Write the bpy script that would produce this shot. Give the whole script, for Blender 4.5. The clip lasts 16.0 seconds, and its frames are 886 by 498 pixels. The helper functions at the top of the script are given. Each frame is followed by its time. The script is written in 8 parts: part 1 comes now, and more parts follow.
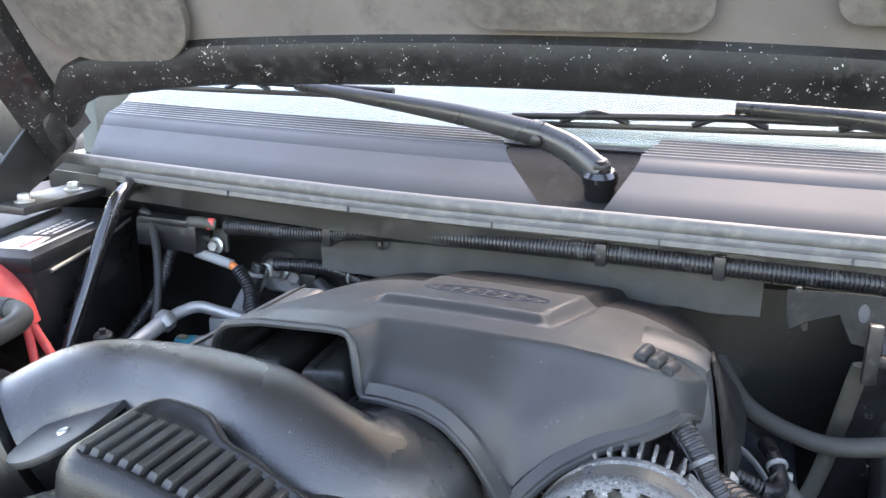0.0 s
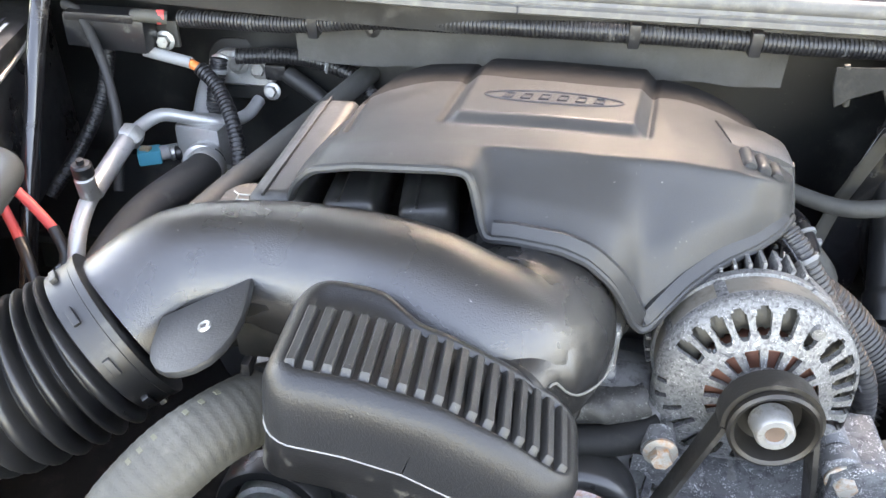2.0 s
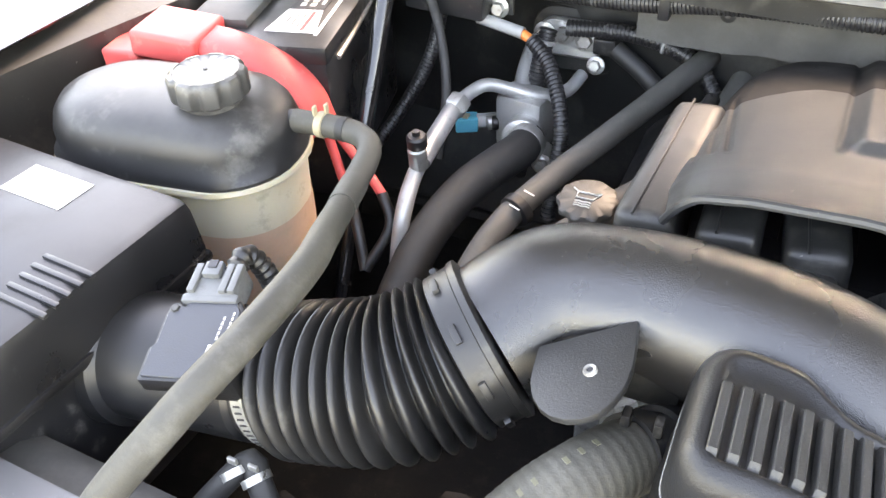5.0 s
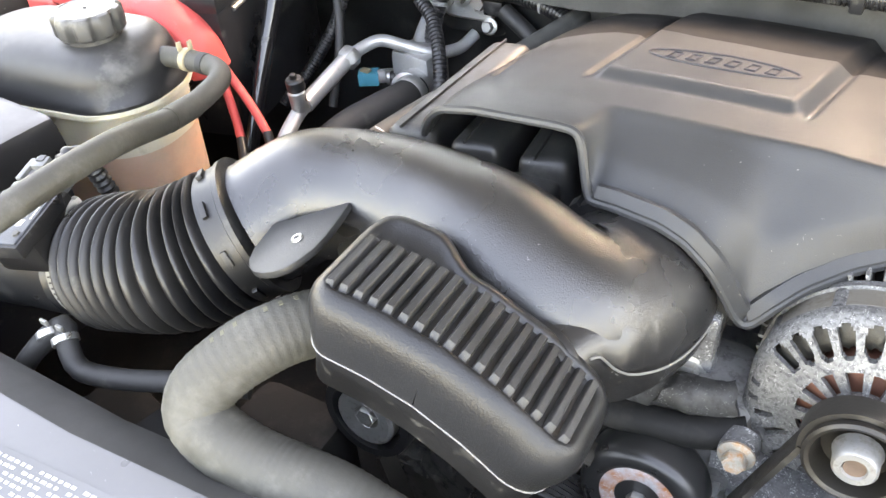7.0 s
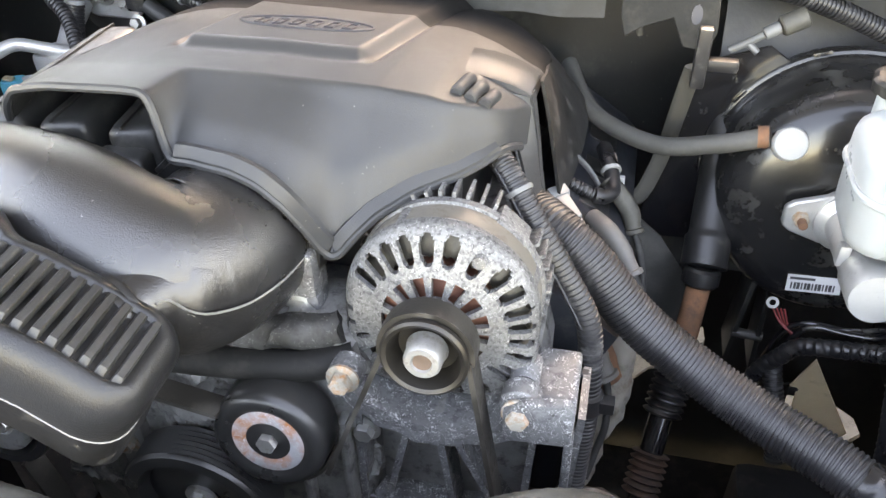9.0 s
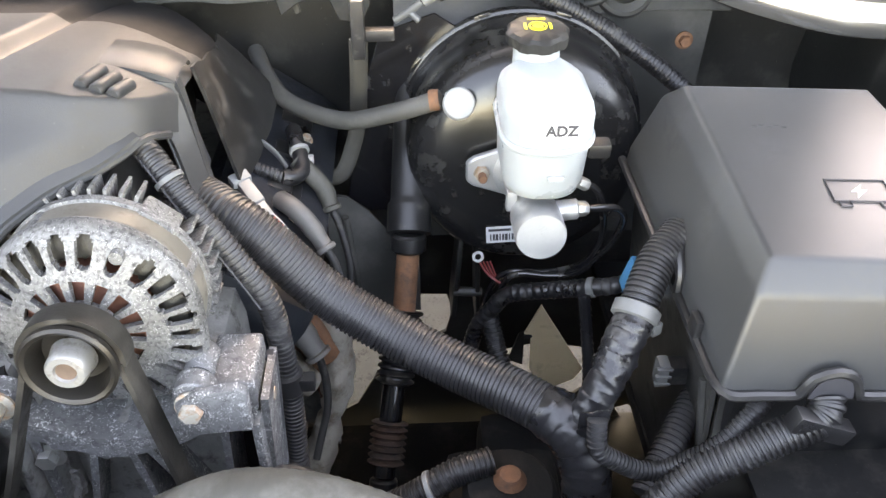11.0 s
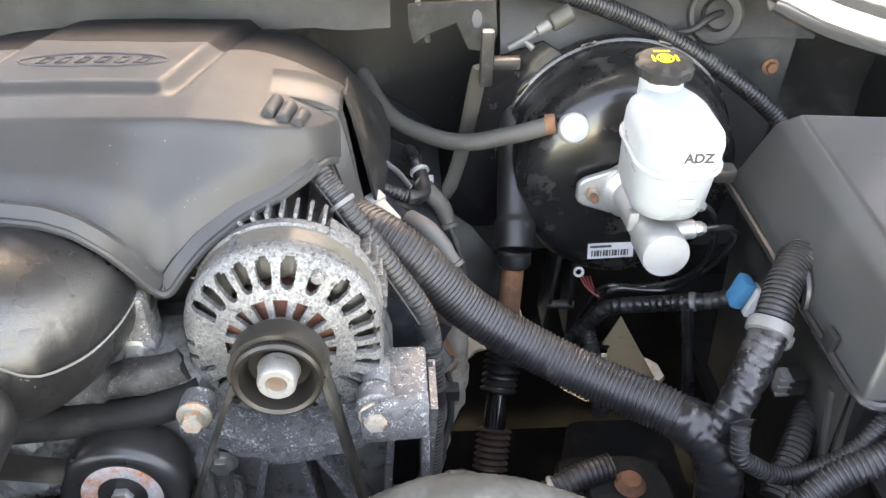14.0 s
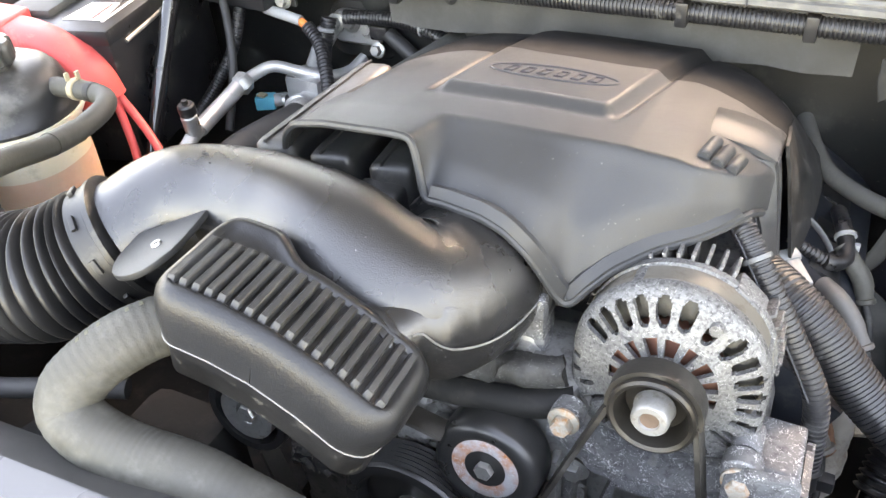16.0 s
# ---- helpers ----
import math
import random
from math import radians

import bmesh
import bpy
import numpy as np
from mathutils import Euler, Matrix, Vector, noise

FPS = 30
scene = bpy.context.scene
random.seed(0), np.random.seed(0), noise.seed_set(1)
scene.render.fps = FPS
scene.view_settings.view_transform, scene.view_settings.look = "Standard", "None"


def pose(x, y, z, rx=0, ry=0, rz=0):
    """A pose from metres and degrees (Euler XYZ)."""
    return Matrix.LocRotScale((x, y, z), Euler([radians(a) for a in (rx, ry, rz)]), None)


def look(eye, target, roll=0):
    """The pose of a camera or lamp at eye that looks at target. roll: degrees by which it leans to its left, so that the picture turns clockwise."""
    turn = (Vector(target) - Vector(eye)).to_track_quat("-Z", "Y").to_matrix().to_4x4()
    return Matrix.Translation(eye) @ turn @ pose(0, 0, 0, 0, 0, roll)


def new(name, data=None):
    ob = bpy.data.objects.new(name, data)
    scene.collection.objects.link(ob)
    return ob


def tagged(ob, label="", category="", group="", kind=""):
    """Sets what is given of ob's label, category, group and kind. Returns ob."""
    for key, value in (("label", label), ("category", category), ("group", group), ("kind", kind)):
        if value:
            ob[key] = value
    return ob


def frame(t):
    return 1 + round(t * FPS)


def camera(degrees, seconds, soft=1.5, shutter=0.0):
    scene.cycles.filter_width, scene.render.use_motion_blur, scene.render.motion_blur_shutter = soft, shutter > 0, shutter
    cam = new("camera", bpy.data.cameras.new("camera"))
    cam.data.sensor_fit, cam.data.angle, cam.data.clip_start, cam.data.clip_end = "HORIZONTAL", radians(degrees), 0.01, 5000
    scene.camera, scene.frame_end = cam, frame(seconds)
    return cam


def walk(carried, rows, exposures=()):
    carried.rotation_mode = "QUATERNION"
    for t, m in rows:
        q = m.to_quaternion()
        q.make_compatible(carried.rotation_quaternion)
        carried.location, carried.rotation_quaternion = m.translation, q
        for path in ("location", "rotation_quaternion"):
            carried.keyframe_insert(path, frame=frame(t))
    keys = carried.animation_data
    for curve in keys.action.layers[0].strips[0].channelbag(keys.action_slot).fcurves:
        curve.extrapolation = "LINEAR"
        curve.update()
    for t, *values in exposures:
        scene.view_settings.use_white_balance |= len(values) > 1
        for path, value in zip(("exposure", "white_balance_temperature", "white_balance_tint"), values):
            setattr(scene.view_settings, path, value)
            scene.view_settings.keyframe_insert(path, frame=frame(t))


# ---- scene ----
cam = camera(57.5, 16.0)
PATH = [
    (0, (0.035, -0.089, 1.457), (-0.636, 1.713, 0.903), 0.7),
    (0.5, (-0.021, -0.07, 1.458), (-0.653, 1.698, 0.769), 0.2),
    (1, (-0.092, -0.069, 1.475), (-0.513, 1.661, 0.563), 0.7),
    (1.5, (-0.146, -0.069, 1.496), (-0.419, 1.608, 0.44), 1.3),
    (2, (-0.193, -0.07, 1.511), (-0.405, 1.55, 0.358), 1.1),
    (2.5, (-0.249, -0.062, 1.523), (-0.408, 1.531, 0.324), 1.7),
    (3, (-0.29, -0.046, 1.527), (-0.481, 1.521, 0.299), 1.4),
    (3.5, (-0.331, -0.031, 1.524), (-0.622, 1.502, 0.274), 0.5),
    (4, (-0.35, -0.028, 1.54), (-0.804, 1.448, 0.268), -1.1),
    (4.2, (-0.354, -0.032, 1.543), (-0.862, 1.419, 0.264), -1.6),
    (6.3, (-0.156, -0.026, 1.543), (-0.98, 1.286, 0.279), -3.5),
    (6.5, (-0.121, -0.023, 1.537), (-0.941, 1.289, 0.271), -3.6),
    (7, (-0.061, -0.032, 1.523), (-0.896, 1.275, 0.26), -4.5),
    (7.5, (-0.009, -0.047, 1.52), (-0.831, 1.284, 0.273), -4.7),
    (8, (0.045, -0.04, 1.504), (-0.681, 1.355, 0.269), -4.4),
    (8.5, (0.078, -0.03, 1.497), (-0.421, 1.46, 0.26), -2.0),
    (9, (0.095, -0.025, 1.492), (-0.274, 1.492, 0.242), -1.2),
    (9.5, (0.128, -0.023, 1.484), (-0.138, 1.51, 0.227), -0.7),
    (10, (0.172, -0.023, 1.476), (0.03, 1.526, 0.219), -0.1),
    (10.2, (0.186, -0.024, 1.475), (0.092, 1.529, 0.218), -0.1),
    (12.3, (0.222, -0.023, 1.472), (0.434, 1.536, 0.237), 1.0),
    (12.5, (0.209, -0.018, 1.475), (0.397, 1.543, 0.239), 0.3),
    (13, (0.146, -0.004, 1.471), (0.293, 1.565, 0.24), -0.1),
    (13.5, (0.094, -0.022, 1.475), (0.218, 1.547, 0.241), 0.5),
    (14, (0.075, -0.044, 1.508), (0.186, 1.523, 0.27), 1.2),
    (14.5, (0.064, -0.023, 1.51), (0.007, 1.555, 0.283), 0.2),
    (15, (0.044, -0.027, 1.528), (-0.393, 1.478, 0.284), -2.8),
    (15.5, (0.046, -0.041, 1.527), (-0.615, 1.398, 0.305), -3.9),
    (16, (0.047, -0.047, 1.538), (-0.711, 1.346, 0.32), -4.6),
]
walk(cam, [(t, look(eye, target, roll)) for t, eye, target, roll in PATH], exposures=[(0, 3.60, 8300, 18), (1.0, 3.90, 8800, 18), (2.2, 4.36, 9900, 19), (4.5, 4.36, 10700, 20), (6.5, 4.44, 11300, 20), (16, 4.49, 11200, 20)])

# ---- light ----
SUN_TURN, SUN_UP = 12.0, 47.0
world = bpy.data.worlds.new("sky")
scene.world = world
world.use_nodes = True
_sky = world.node_tree.nodes.new("ShaderNodeTexSky")
_sky.sky_type, _sky.sun_disc = "NISHITA", False
_sky.sun_elevation, _sky.sun_rotation = radians(SUN_UP), radians(SUN_TURN)
_sky.air_density, _sky.dust_density, _sky.ozone_density = 1.0, 1.0, 0.8
world.node_tree.links.new(_sky.outputs[0], world.node_tree.nodes["Background"].inputs[0])
world.node_tree.nodes["Background"].inputs[1].default_value = 0.165
_sd = bpy.data.lights.new("sun", "SUN")
_sd.energy, _sd.angle, _sd.color = 0.22, radians(24.0), (1.0, 0.985, 0.97)
sun = new("sun", _sd)
_a, _e = radians(SUN_TURN), radians(SUN_UP)
_to = Vector((math.sin(_a) * math.cos(_e), math.cos(_a) * math.cos(_e), math.sin(_e)))
sun.matrix_world = look(_to * 20, (0, 0, 0))


# ---- materials ----
def mat(name, color, rough=0.5, metal=0.0, var=0.25, scale=60.0, bump=0.15, bump_scale=900.0, dust=None, dust_amt=0.0,
        dust_scale=25.0, dust_rough=0.85, spec=0.5, coat=0.0, rough_var=0.12, trans=0.0, speck=0.0, speck_color=(0.6, 0.6, 0.58), speck_scale=400.0,
        up_dust=0.0, sss=0.0, sss_color=None):
    """A surface with colour variation at two scales, dirt patches, specks and fine relief."""
    m = bpy.data.materials.new(name)
    m.use_nodes = True
    nt = m.node_tree
    N, L = nt.nodes, nt.links.new
    b = N["Principled BSDF"]
    tc = N.new("ShaderNodeTexCoord")
    geo = N.new("ShaderNodeNewGeometry")
    pos = geo.outputs["Position"]

    def noise_tex(s, detail=4.0, rough_=0.6):
        n = N.new("ShaderNodeTexNoise")
        n.inputs["Scale"].default_value, n.inputs["Detail"].default_value, n.inputs["Roughness"].default_value = s, detail, rough_
        L(pos, n.inputs["Vector"])
        return n.outputs["Fac"]

    def ramp(src, a, c, lo=0.0, hi=1.0):
        r = N.new("ShaderNodeMapRange")
        r.inputs[1].default_value, r.inputs[2].default_value, r.inputs[3].default_value, r.inputs[4].default_value = a, c, lo, hi
        L(src, r.inputs[0])
        return r.outputs[0]

    def mix(fac, a, c, mode="MIX"):
        x = N.new("ShaderNodeMix")
        x.data_type, x.blend_type = "RGBA", mode
        for sock, v in ((x.inputs[0], fac), (x.inputs[6], a), (x.inputs[7], c)):
            if isinstance(v, bpy.types.NodeSocket):
                L(v, sock)
            elif isinstance(v, (int, float)):
                sock.default_value = v
            else:
                sock.default_value = (*v, 1.0)
        return x.outputs[2]

    big = noise_tex(scale * 0.25, 5.0)
    fine = noise_tex(scale * 4.0, 6.0, 0.7)
    dark = tuple(c * (1 - var) for c in color)
    light = tuple(min(1.0, c * (1 + var)) for c in color)
    col = mix(ramp(big, 0.3, 0.7), dark, light)
    col = mix(ramp(fine, 0.35, 0.65, 0.0, 0.35), col, tuple(c * (1 - var * 1.2) for c in color))
    rsrc = ramp(big, 0.3, 0.7, max(0.03, rough - rough_var), min(1.0, rough + rough_var))
    if dust:
        d = ramp(noise_tex(dust_scale, 8.0, 0.68), 0.62 - dust_amt * 0.35, 0.8 - dust_amt * 0.3)
        if up_dust:
            sep = N.new("ShaderNodeSeparateXYZ")
            L(geo.outputs["Normal"], sep.inputs[0])
            up = ramp(sep.outputs[2], 0.2, 0.9, 0.0, up_dust)
            ad = N.new("ShaderNodeMath")
            ad.operation, ad.use_clamp = "MAXIMUM", True
            mu = N.new("ShaderNodeMath")
            mu.operation = "MULTIPLY"
            L(up, mu.inputs[0])
            L(ramp(noise_tex(dust_scale * 2.0, 6.0), 0.25, 0.7), mu.inputs[1])
            L(d, ad.inputs[0])
            L(mu.outputs[0], ad.inputs[1])
            d = ad.outputs[0]
        col = mix(d, col, dust)
        rm = N.new("ShaderNodeMix")
        L(d, rm.inputs[0])
        L(rsrc, rm.inputs[2])
        rm.inputs[3].default_value = dust_rough
        rsrc = rm.outputs[0]
        if metal:
            mm = N.new("ShaderNodeMix")
            L(d, mm.inputs[0])
            mm.inputs[2].default_value, mm.inputs[3].default_value = metal, 0.0
            L(mm.outputs[0], b.inputs["Metallic"])
    if speck:
        v = N.new("ShaderNodeTexVoronoi")
        v.inputs["Scale"].default_value = speck_scale
        warp = N.new("ShaderNodeTexNoise")
        warp.inputs["Scale"].default_value = speck_scale * 0.9
        L(pos, warp.inputs["Vector"])
        push = N.new("ShaderNodeVectorMath")
        push.operation, push.inputs[1].default_value = "MULTIPLY", (2.2 / speck_scale,) * 3
        L(warp.outputs["Color"], push.inputs[0])
        moved = N.new("ShaderNodeVectorMath")
        L(pos, moved.inputs[0])
        L(push.outputs[0], moved.inputs[1])
        L(moved.outputs[0], v.inputs["Vector"])
        wob = noise_tex(speck_scale * 0.2, 3.0)
        th = ramp(wob, 0.35, 0.7, 0.0, speck)
        lt = N.new("ShaderNodeMath")
        lt.operation = "LESS_THAN"
        L(v.outputs["Distance"], lt.inputs[0])
        L(th, lt.inputs[1])
        col = mix(lt.outputs[0], col, speck_color)
    L(col, b.inputs["Base Color"])
    L(rsrc, b.inputs["Roughness"])
    if not (dust and metal):
        b.inputs["Metallic"].default_value = metal
    b.inputs["Specular IOR Level"].default_value = spec
    b.inputs["Coat Weight"].default_value = coat
    b.inputs["Coat Roughness"].default_value = 0.08
    b.inputs["Transmission Weight"].default_value = trans
    if sss:
        b.inputs["Subsurface Weight"].default_value = sss
        b.inputs["Subsurface Radius"].default_value = sss_color or (0.02, 0.02, 0.02)
        b.inputs["Subsurface Scale"].default_value = 1.0
    if bump:
        bp = N.new("ShaderNodeBump")
        bp.inputs["Strength"].default_value, bp.inputs["Distance"].default_value = bump, 0.0004
        L(noise_tex(bump_scale, 3.0), bp.inputs["Height"])
        L(bp.outputs[0], b.inputs["Normal"])
    return m


DUST = (0.20, 0.185, 0.16)
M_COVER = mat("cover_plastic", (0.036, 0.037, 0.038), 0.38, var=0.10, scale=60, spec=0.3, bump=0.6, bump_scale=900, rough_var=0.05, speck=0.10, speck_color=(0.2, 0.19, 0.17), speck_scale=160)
M_COVERBACK = mat("darker_cover_rear", (0.010, 0.010, 0.0105), 0.72, var=0.3, scale=50, bump=0.4, bump_scale=700, dust=(0.035, 0.0345, 0.033), dust_amt=0.22, dust_scale=24, spec=0.12)
M_TUBE = mat("intake_plastic", (0.015, 0.015, 0.0155), 0.27, var=0.15, scale=40, bump=0.9, bump_scale=800, rough_var=0.06, speck=0.10, speck_color=(0.18, 0.175, 0.16), speck_scale=200, spec=0.8)
M_SKIRT = mat("dusty_black_skirt", (0.012, 0.012, 0.012), 0.55, var=0.3, scale=30, bump=0.3, bump_scale=400, dust=(0.055, 0.053, 0.049), dust_amt=0.25, dust_scale=30, up_dust=0.1)
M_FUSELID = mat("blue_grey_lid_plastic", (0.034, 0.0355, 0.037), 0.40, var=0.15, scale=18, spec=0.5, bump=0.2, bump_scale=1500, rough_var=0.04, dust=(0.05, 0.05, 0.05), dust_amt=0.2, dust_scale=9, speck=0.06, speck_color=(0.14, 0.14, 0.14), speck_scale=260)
M_RESO = mat("resonator_plastic", (0.0115, 0.012, 0.013), 0.34, var=0.2, scale=40, bump=0.9, bump_scale=700, rough_var=0.06, spec=0.42, speck=0.08, speck_color=(0.12, 0.115, 0.1), speck_scale=300)
M_RIB = mat("dusty_rib_lit_tab", (0.030, 0.030, 0.0295), 0.4, var=0.3, scale=60, bump=0.9, bump_scale=700, spec=0.45, speck=0.12, speck_color=(0.14, 0.135, 0.12), speck_scale=300)
M_BLACK = mat("black_plastic", (0.011, 0.011, 0.012), 0.38, var=0.25, bump=0.4, bump_scale=600, dust=(0.10, 0.095, 0.085), dust_amt=0.14, dust_scale=45, speck=0.06, speck_color=(0.16, 0.155, 0.14), speck_scale=220)
M_RUNNER = mat("dusty_runner_plastic", (0.022, 0.022, 0.0215), 0.45, var=0.25, scale=50, bump=0.3, bump_scale=500, dust=(0.07, 0.068, 0.062), dust_amt=0.25, dust_scale=40, speck=0.08, speck_color=(0.2, 0.19, 0.17), speck_scale=220)
M_BLACKSAT = mat("satin_black_plastic", (0.014, 0.014, 0.015), 0.36, var=0.15, dust=(0.06, 0.058, 0.052), dust_amt=0.08, up_dust=0.12)
M_DOME = mat("dusty_dome_plastic", (0.016, 0.016, 0.0165), 0.40, var=0.2, scale=30, bump=0.4, bump_scale=900, dust=(0.10, 0.097, 0.09), dust_amt=0.2, dust_scale=14, up_dust=0.3, dust_rough=0.6)
# Paler upward faces stand for dust and for sky reflected on the cap.
M_TANKCAP = mat("dusty_cap_painted_sheen", (0.040, 0.040, 0.039), 0.42, var=0.2, scale=60, bump=0.3, bump_scale=700, dust=(0.13, 0.128, 0.12), dust_amt=0.12, up_dust=0.5, dust_rough=0.5)
M_SENSOR = mat("sensor_lid_plastic", (0.024, 0.028, 0.036), 0.45, var=0.15, scale=60, bump=0.5, bump_scale=900, dust=(0.045, 0.047, 0.05), dust_amt=0.15, dust_scale=60)
M_PLUGGREY = mat("plug_grey_plastic", (0.115, 0.12, 0.12), 0.5, var=0.1, bump=0.2, dust=(0.09, 0.088, 0.082), dust_amt=0.2, dust_scale=90)
M_RUBBER = mat("black_rubber", (0.013, 0.013, 0.0135), 0.38, var=0.25, bump=0.2, bump_scale=700, dust=(0.1, 0.095, 0.085), dust_amt=0.1)
M_HOSE = mat("dusty_rubber_hose", (0.05, 0.048, 0.040), 0.62, var=0.3, bump=0.7, bump_scale=420, dust=(0.10, 0.097, 0.085), dust_amt=0.33, up_dust=0.2)
M_HOSEDK = mat("dark_hose", (0.016, 0.016, 0.016), 0.6, var=0.2, bump=0.2, bump_scale=900, dust=(0.09, 0.088, 0.08), dust_amt=0.15, up_dust=0.15)
M_CONDUIT = mat("conduit_plastic", (0.015, 0.015, 0.0165), 0.42, var=0.25, bump=0.4, bump_scale=600, dust=(0.095, 0.094, 0.09), dust_amt=0.18, dust_scale=50, up_dust=0.2)
M_HEATER = mat("greyed_heater_hose", (0.055, 0.054, 0.050), 0.6, var=0.25, bump=0.5, bump_scale=500, dust=(0.09, 0.088, 0.08), dust_amt=0.3, dust_scale=40, up_dust=0.25)
M_GRIME = mat("oily_rough_casting", (0.036, 0.0355, 0.034), 0.6, metal=0.2, var=0.4, scale=110, bump=1.0, bump_scale=260, dust=(0.018, 0.017, 0.016), dust_amt=0.45, dust_scale=110, speck=0.3, speck_color=(0.16, 0.158, 0.15), speck_scale=520)
M_TAPE = mat("harness_tape", (0.013, 0.013, 0.0145), 0.3, var=0.3, scale=120, bump=0.8, bump_scale=180, dust=(0.1, 0.095, 0.09), dust_amt=0.15)
M_ALU = mat("corroded_aluminium", (0.18, 0.18, 0.177), 0.55, metal=0.5, var=0.3, scale=120, bump=1.0, bump_scale=420, dust=(0.035, 0.035, 0.036), dust_amt=0.45, dust_scale=330, speck=0.36, speck_color=(0.52, 0.52, 0.505), speck_scale=950)
M_ALUDK = mat("grimy_casting", (0.19, 0.188, 0.18), 0.65, metal=0.2, var=0.4, scale=90, bump=1.0, bump_scale=300, dust=(0.035, 0.032, 0.03), dust_amt=0.33, dust_scale=60, speck=0.3, speck_color=(0.22, 0.22, 0.215), speck_scale=800)
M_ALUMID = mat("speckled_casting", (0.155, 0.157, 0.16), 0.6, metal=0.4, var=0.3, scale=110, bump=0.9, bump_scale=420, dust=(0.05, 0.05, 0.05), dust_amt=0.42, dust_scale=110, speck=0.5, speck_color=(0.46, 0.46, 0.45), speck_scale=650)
M_DARKBLUE = mat("dark_blue_casting", (0.014, 0.017, 0.023), 0.5, metal=0.2, var=0.35, scale=80, bump=0.6, bump_scale=300, dust=(0.06, 0.06, 0.058), dust_amt=0.25, dust_scale=40)
M_BOOST = mat("dusty_black_booster", (0.010, 0.010, 0.0105), 0.24, var=0.3, scale=35, bump=0.25, bump_scale=200, dust=(0.055, 0.053, 0.048), dust_amt=0.22, dust_scale=22, coat=0.12, rough_var=0.06, up_dust=0.12)
M_PRINT = mat("faded_hose_print", (0.10, 0.096, 0.065), 0.7, var=0.3, bump=0.1)
M_STATOR = mat("stator_steel", (0.17, 0.155, 0.13), 0.5, metal=0.3, var=0.25, scale=60, bump=0.3, bump_scale=500, dust=(0.1, 0.085, 0.065), dust_amt=0.3, dust_scale=50)
M_BOOT = mat("rubber_boot", (0.105, 0.10, 0.094), 0.55, var=0.2, bump=0.2, bump_scale=500, dust=(0.16, 0.15, 0.135), dust_amt=0.25, dust_scale=40)
M_CASTTAN = mat("weathered_iron", (0.27, 0.245, 0.21), 0.75, var=0.3, scale=60, bump=0.7, bump_scale=300, dust=(0.12, 0.085, 0.06), dust_amt=0.35, dust_scale=40)
M_BRACKET = mat("dusty_olive_steel", (0.02, 0.02, 0.017), 0.55, metal=0.2, var=0.3, scale=60, bump=0.4, bump_scale=250, dust=(0.045, 0.042, 0.035), dust_amt=0.35, dust_scale=30)
M_BRACKETDK = mat("grimy_bracket_steel", (0.010, 0.010, 0.009), 0.7, metal=0.1, var=0.35, scale=40, bump=0.5, bump_scale=250, spec=0.3, dust=(0.03, 0.028, 0.024), dust_amt=0.35, dust_scale=30)
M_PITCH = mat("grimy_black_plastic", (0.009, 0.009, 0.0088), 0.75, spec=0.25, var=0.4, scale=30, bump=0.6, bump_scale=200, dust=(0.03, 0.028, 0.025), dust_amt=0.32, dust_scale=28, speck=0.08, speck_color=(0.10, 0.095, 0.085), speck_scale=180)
M_LEDGE = mat("dusty_ledge", (0.030, 0.030, 0.029), 0.5, var=0.4, scale=25, bump=0.5, bump_scale=200, dust=(0.065, 0.063, 0.058), dust_amt=0.35, dust_scale=14)
M_CAP = mat("dull_cap_plastic", (0.016, 0.016, 0.016), 0.5, var=0.25, spec=0.25, dust=(0.06, 0.058, 0.052), dust_amt=0.25, dust_scale=60)
M_STRAP = mat("woven_strap", (0.05, 0.047, 0.04), 0.8, var=0.35, scale=200, bump=0.8, bump_scale=600)
M_SEAM = mat("moulding_seam", (0.16, 0.155, 0.145), 0.5, var=0.2, bump=0.1)
M_MIDGREY = mat("mid_grey_plastic", (0.12, 0.122, 0.12), 0.45, var=0.12, dust=(0.16, 0.155, 0.145), dust_amt=0.15)
M_ALUCLEAN = mat("bright_aluminium", (0.44, 0.44, 0.43), 0.40, metal=0.6, var=0.12, scale=80, bump=0.2, bump_scale=700, dust=(0.3, 0.29, 0.27), dust_amt=0.12, dust_scale=60)
M_STEEL = mat("zinc_steel", (0.45, 0.45, 0.43), 0.38, metal=0.8, var=0.2, scale=150, bump=0.2, dust=(0.22, 0.2, 0.17), dust_amt=0.2, dust_scale=120)
M_RUST = mat("rust", (0.19, 0.085, 0.045), 0.85, var=0.45, scale=160, bump=0.8, bump_scale=500, dust=(0.09, 0.05, 0.035), dust_amt=0.4, dust_scale=90)
M_RUSTBOLT = mat("rusty_bolt", (0.4, 0.37, 0.32), 0.5, metal=0.6, var=0.3, scale=150, bump=0.5, bump_scale=500, dust=(0.36, 0.17, 0.07), dust_amt=0.45, dust_scale=150)
M_WHITEPL = mat("white_nylon", (0.275, 0.30, 0.31), 0.34, var=0.04, spec=0.35, bump=0.05, sss=0.6, sss_color=(0.012, 0.014, 0.015))
M_WHITEGREY = mat("grey_nylon", (0.5, 0.51, 0.5), 0.45, var=0.15, dust=(0.25, 0.24, 0.22), dust_amt=0.2)
M_TANK = mat("yellowed_tank", (0.52, 0.46, 0.34), 0.4, var=0.12, scale=15, bump=0.1, sss=0.5, sss_color=(0.02, 0.014, 0.008), dust=(0.3, 0.26, 0.19), dust_amt=0.2)
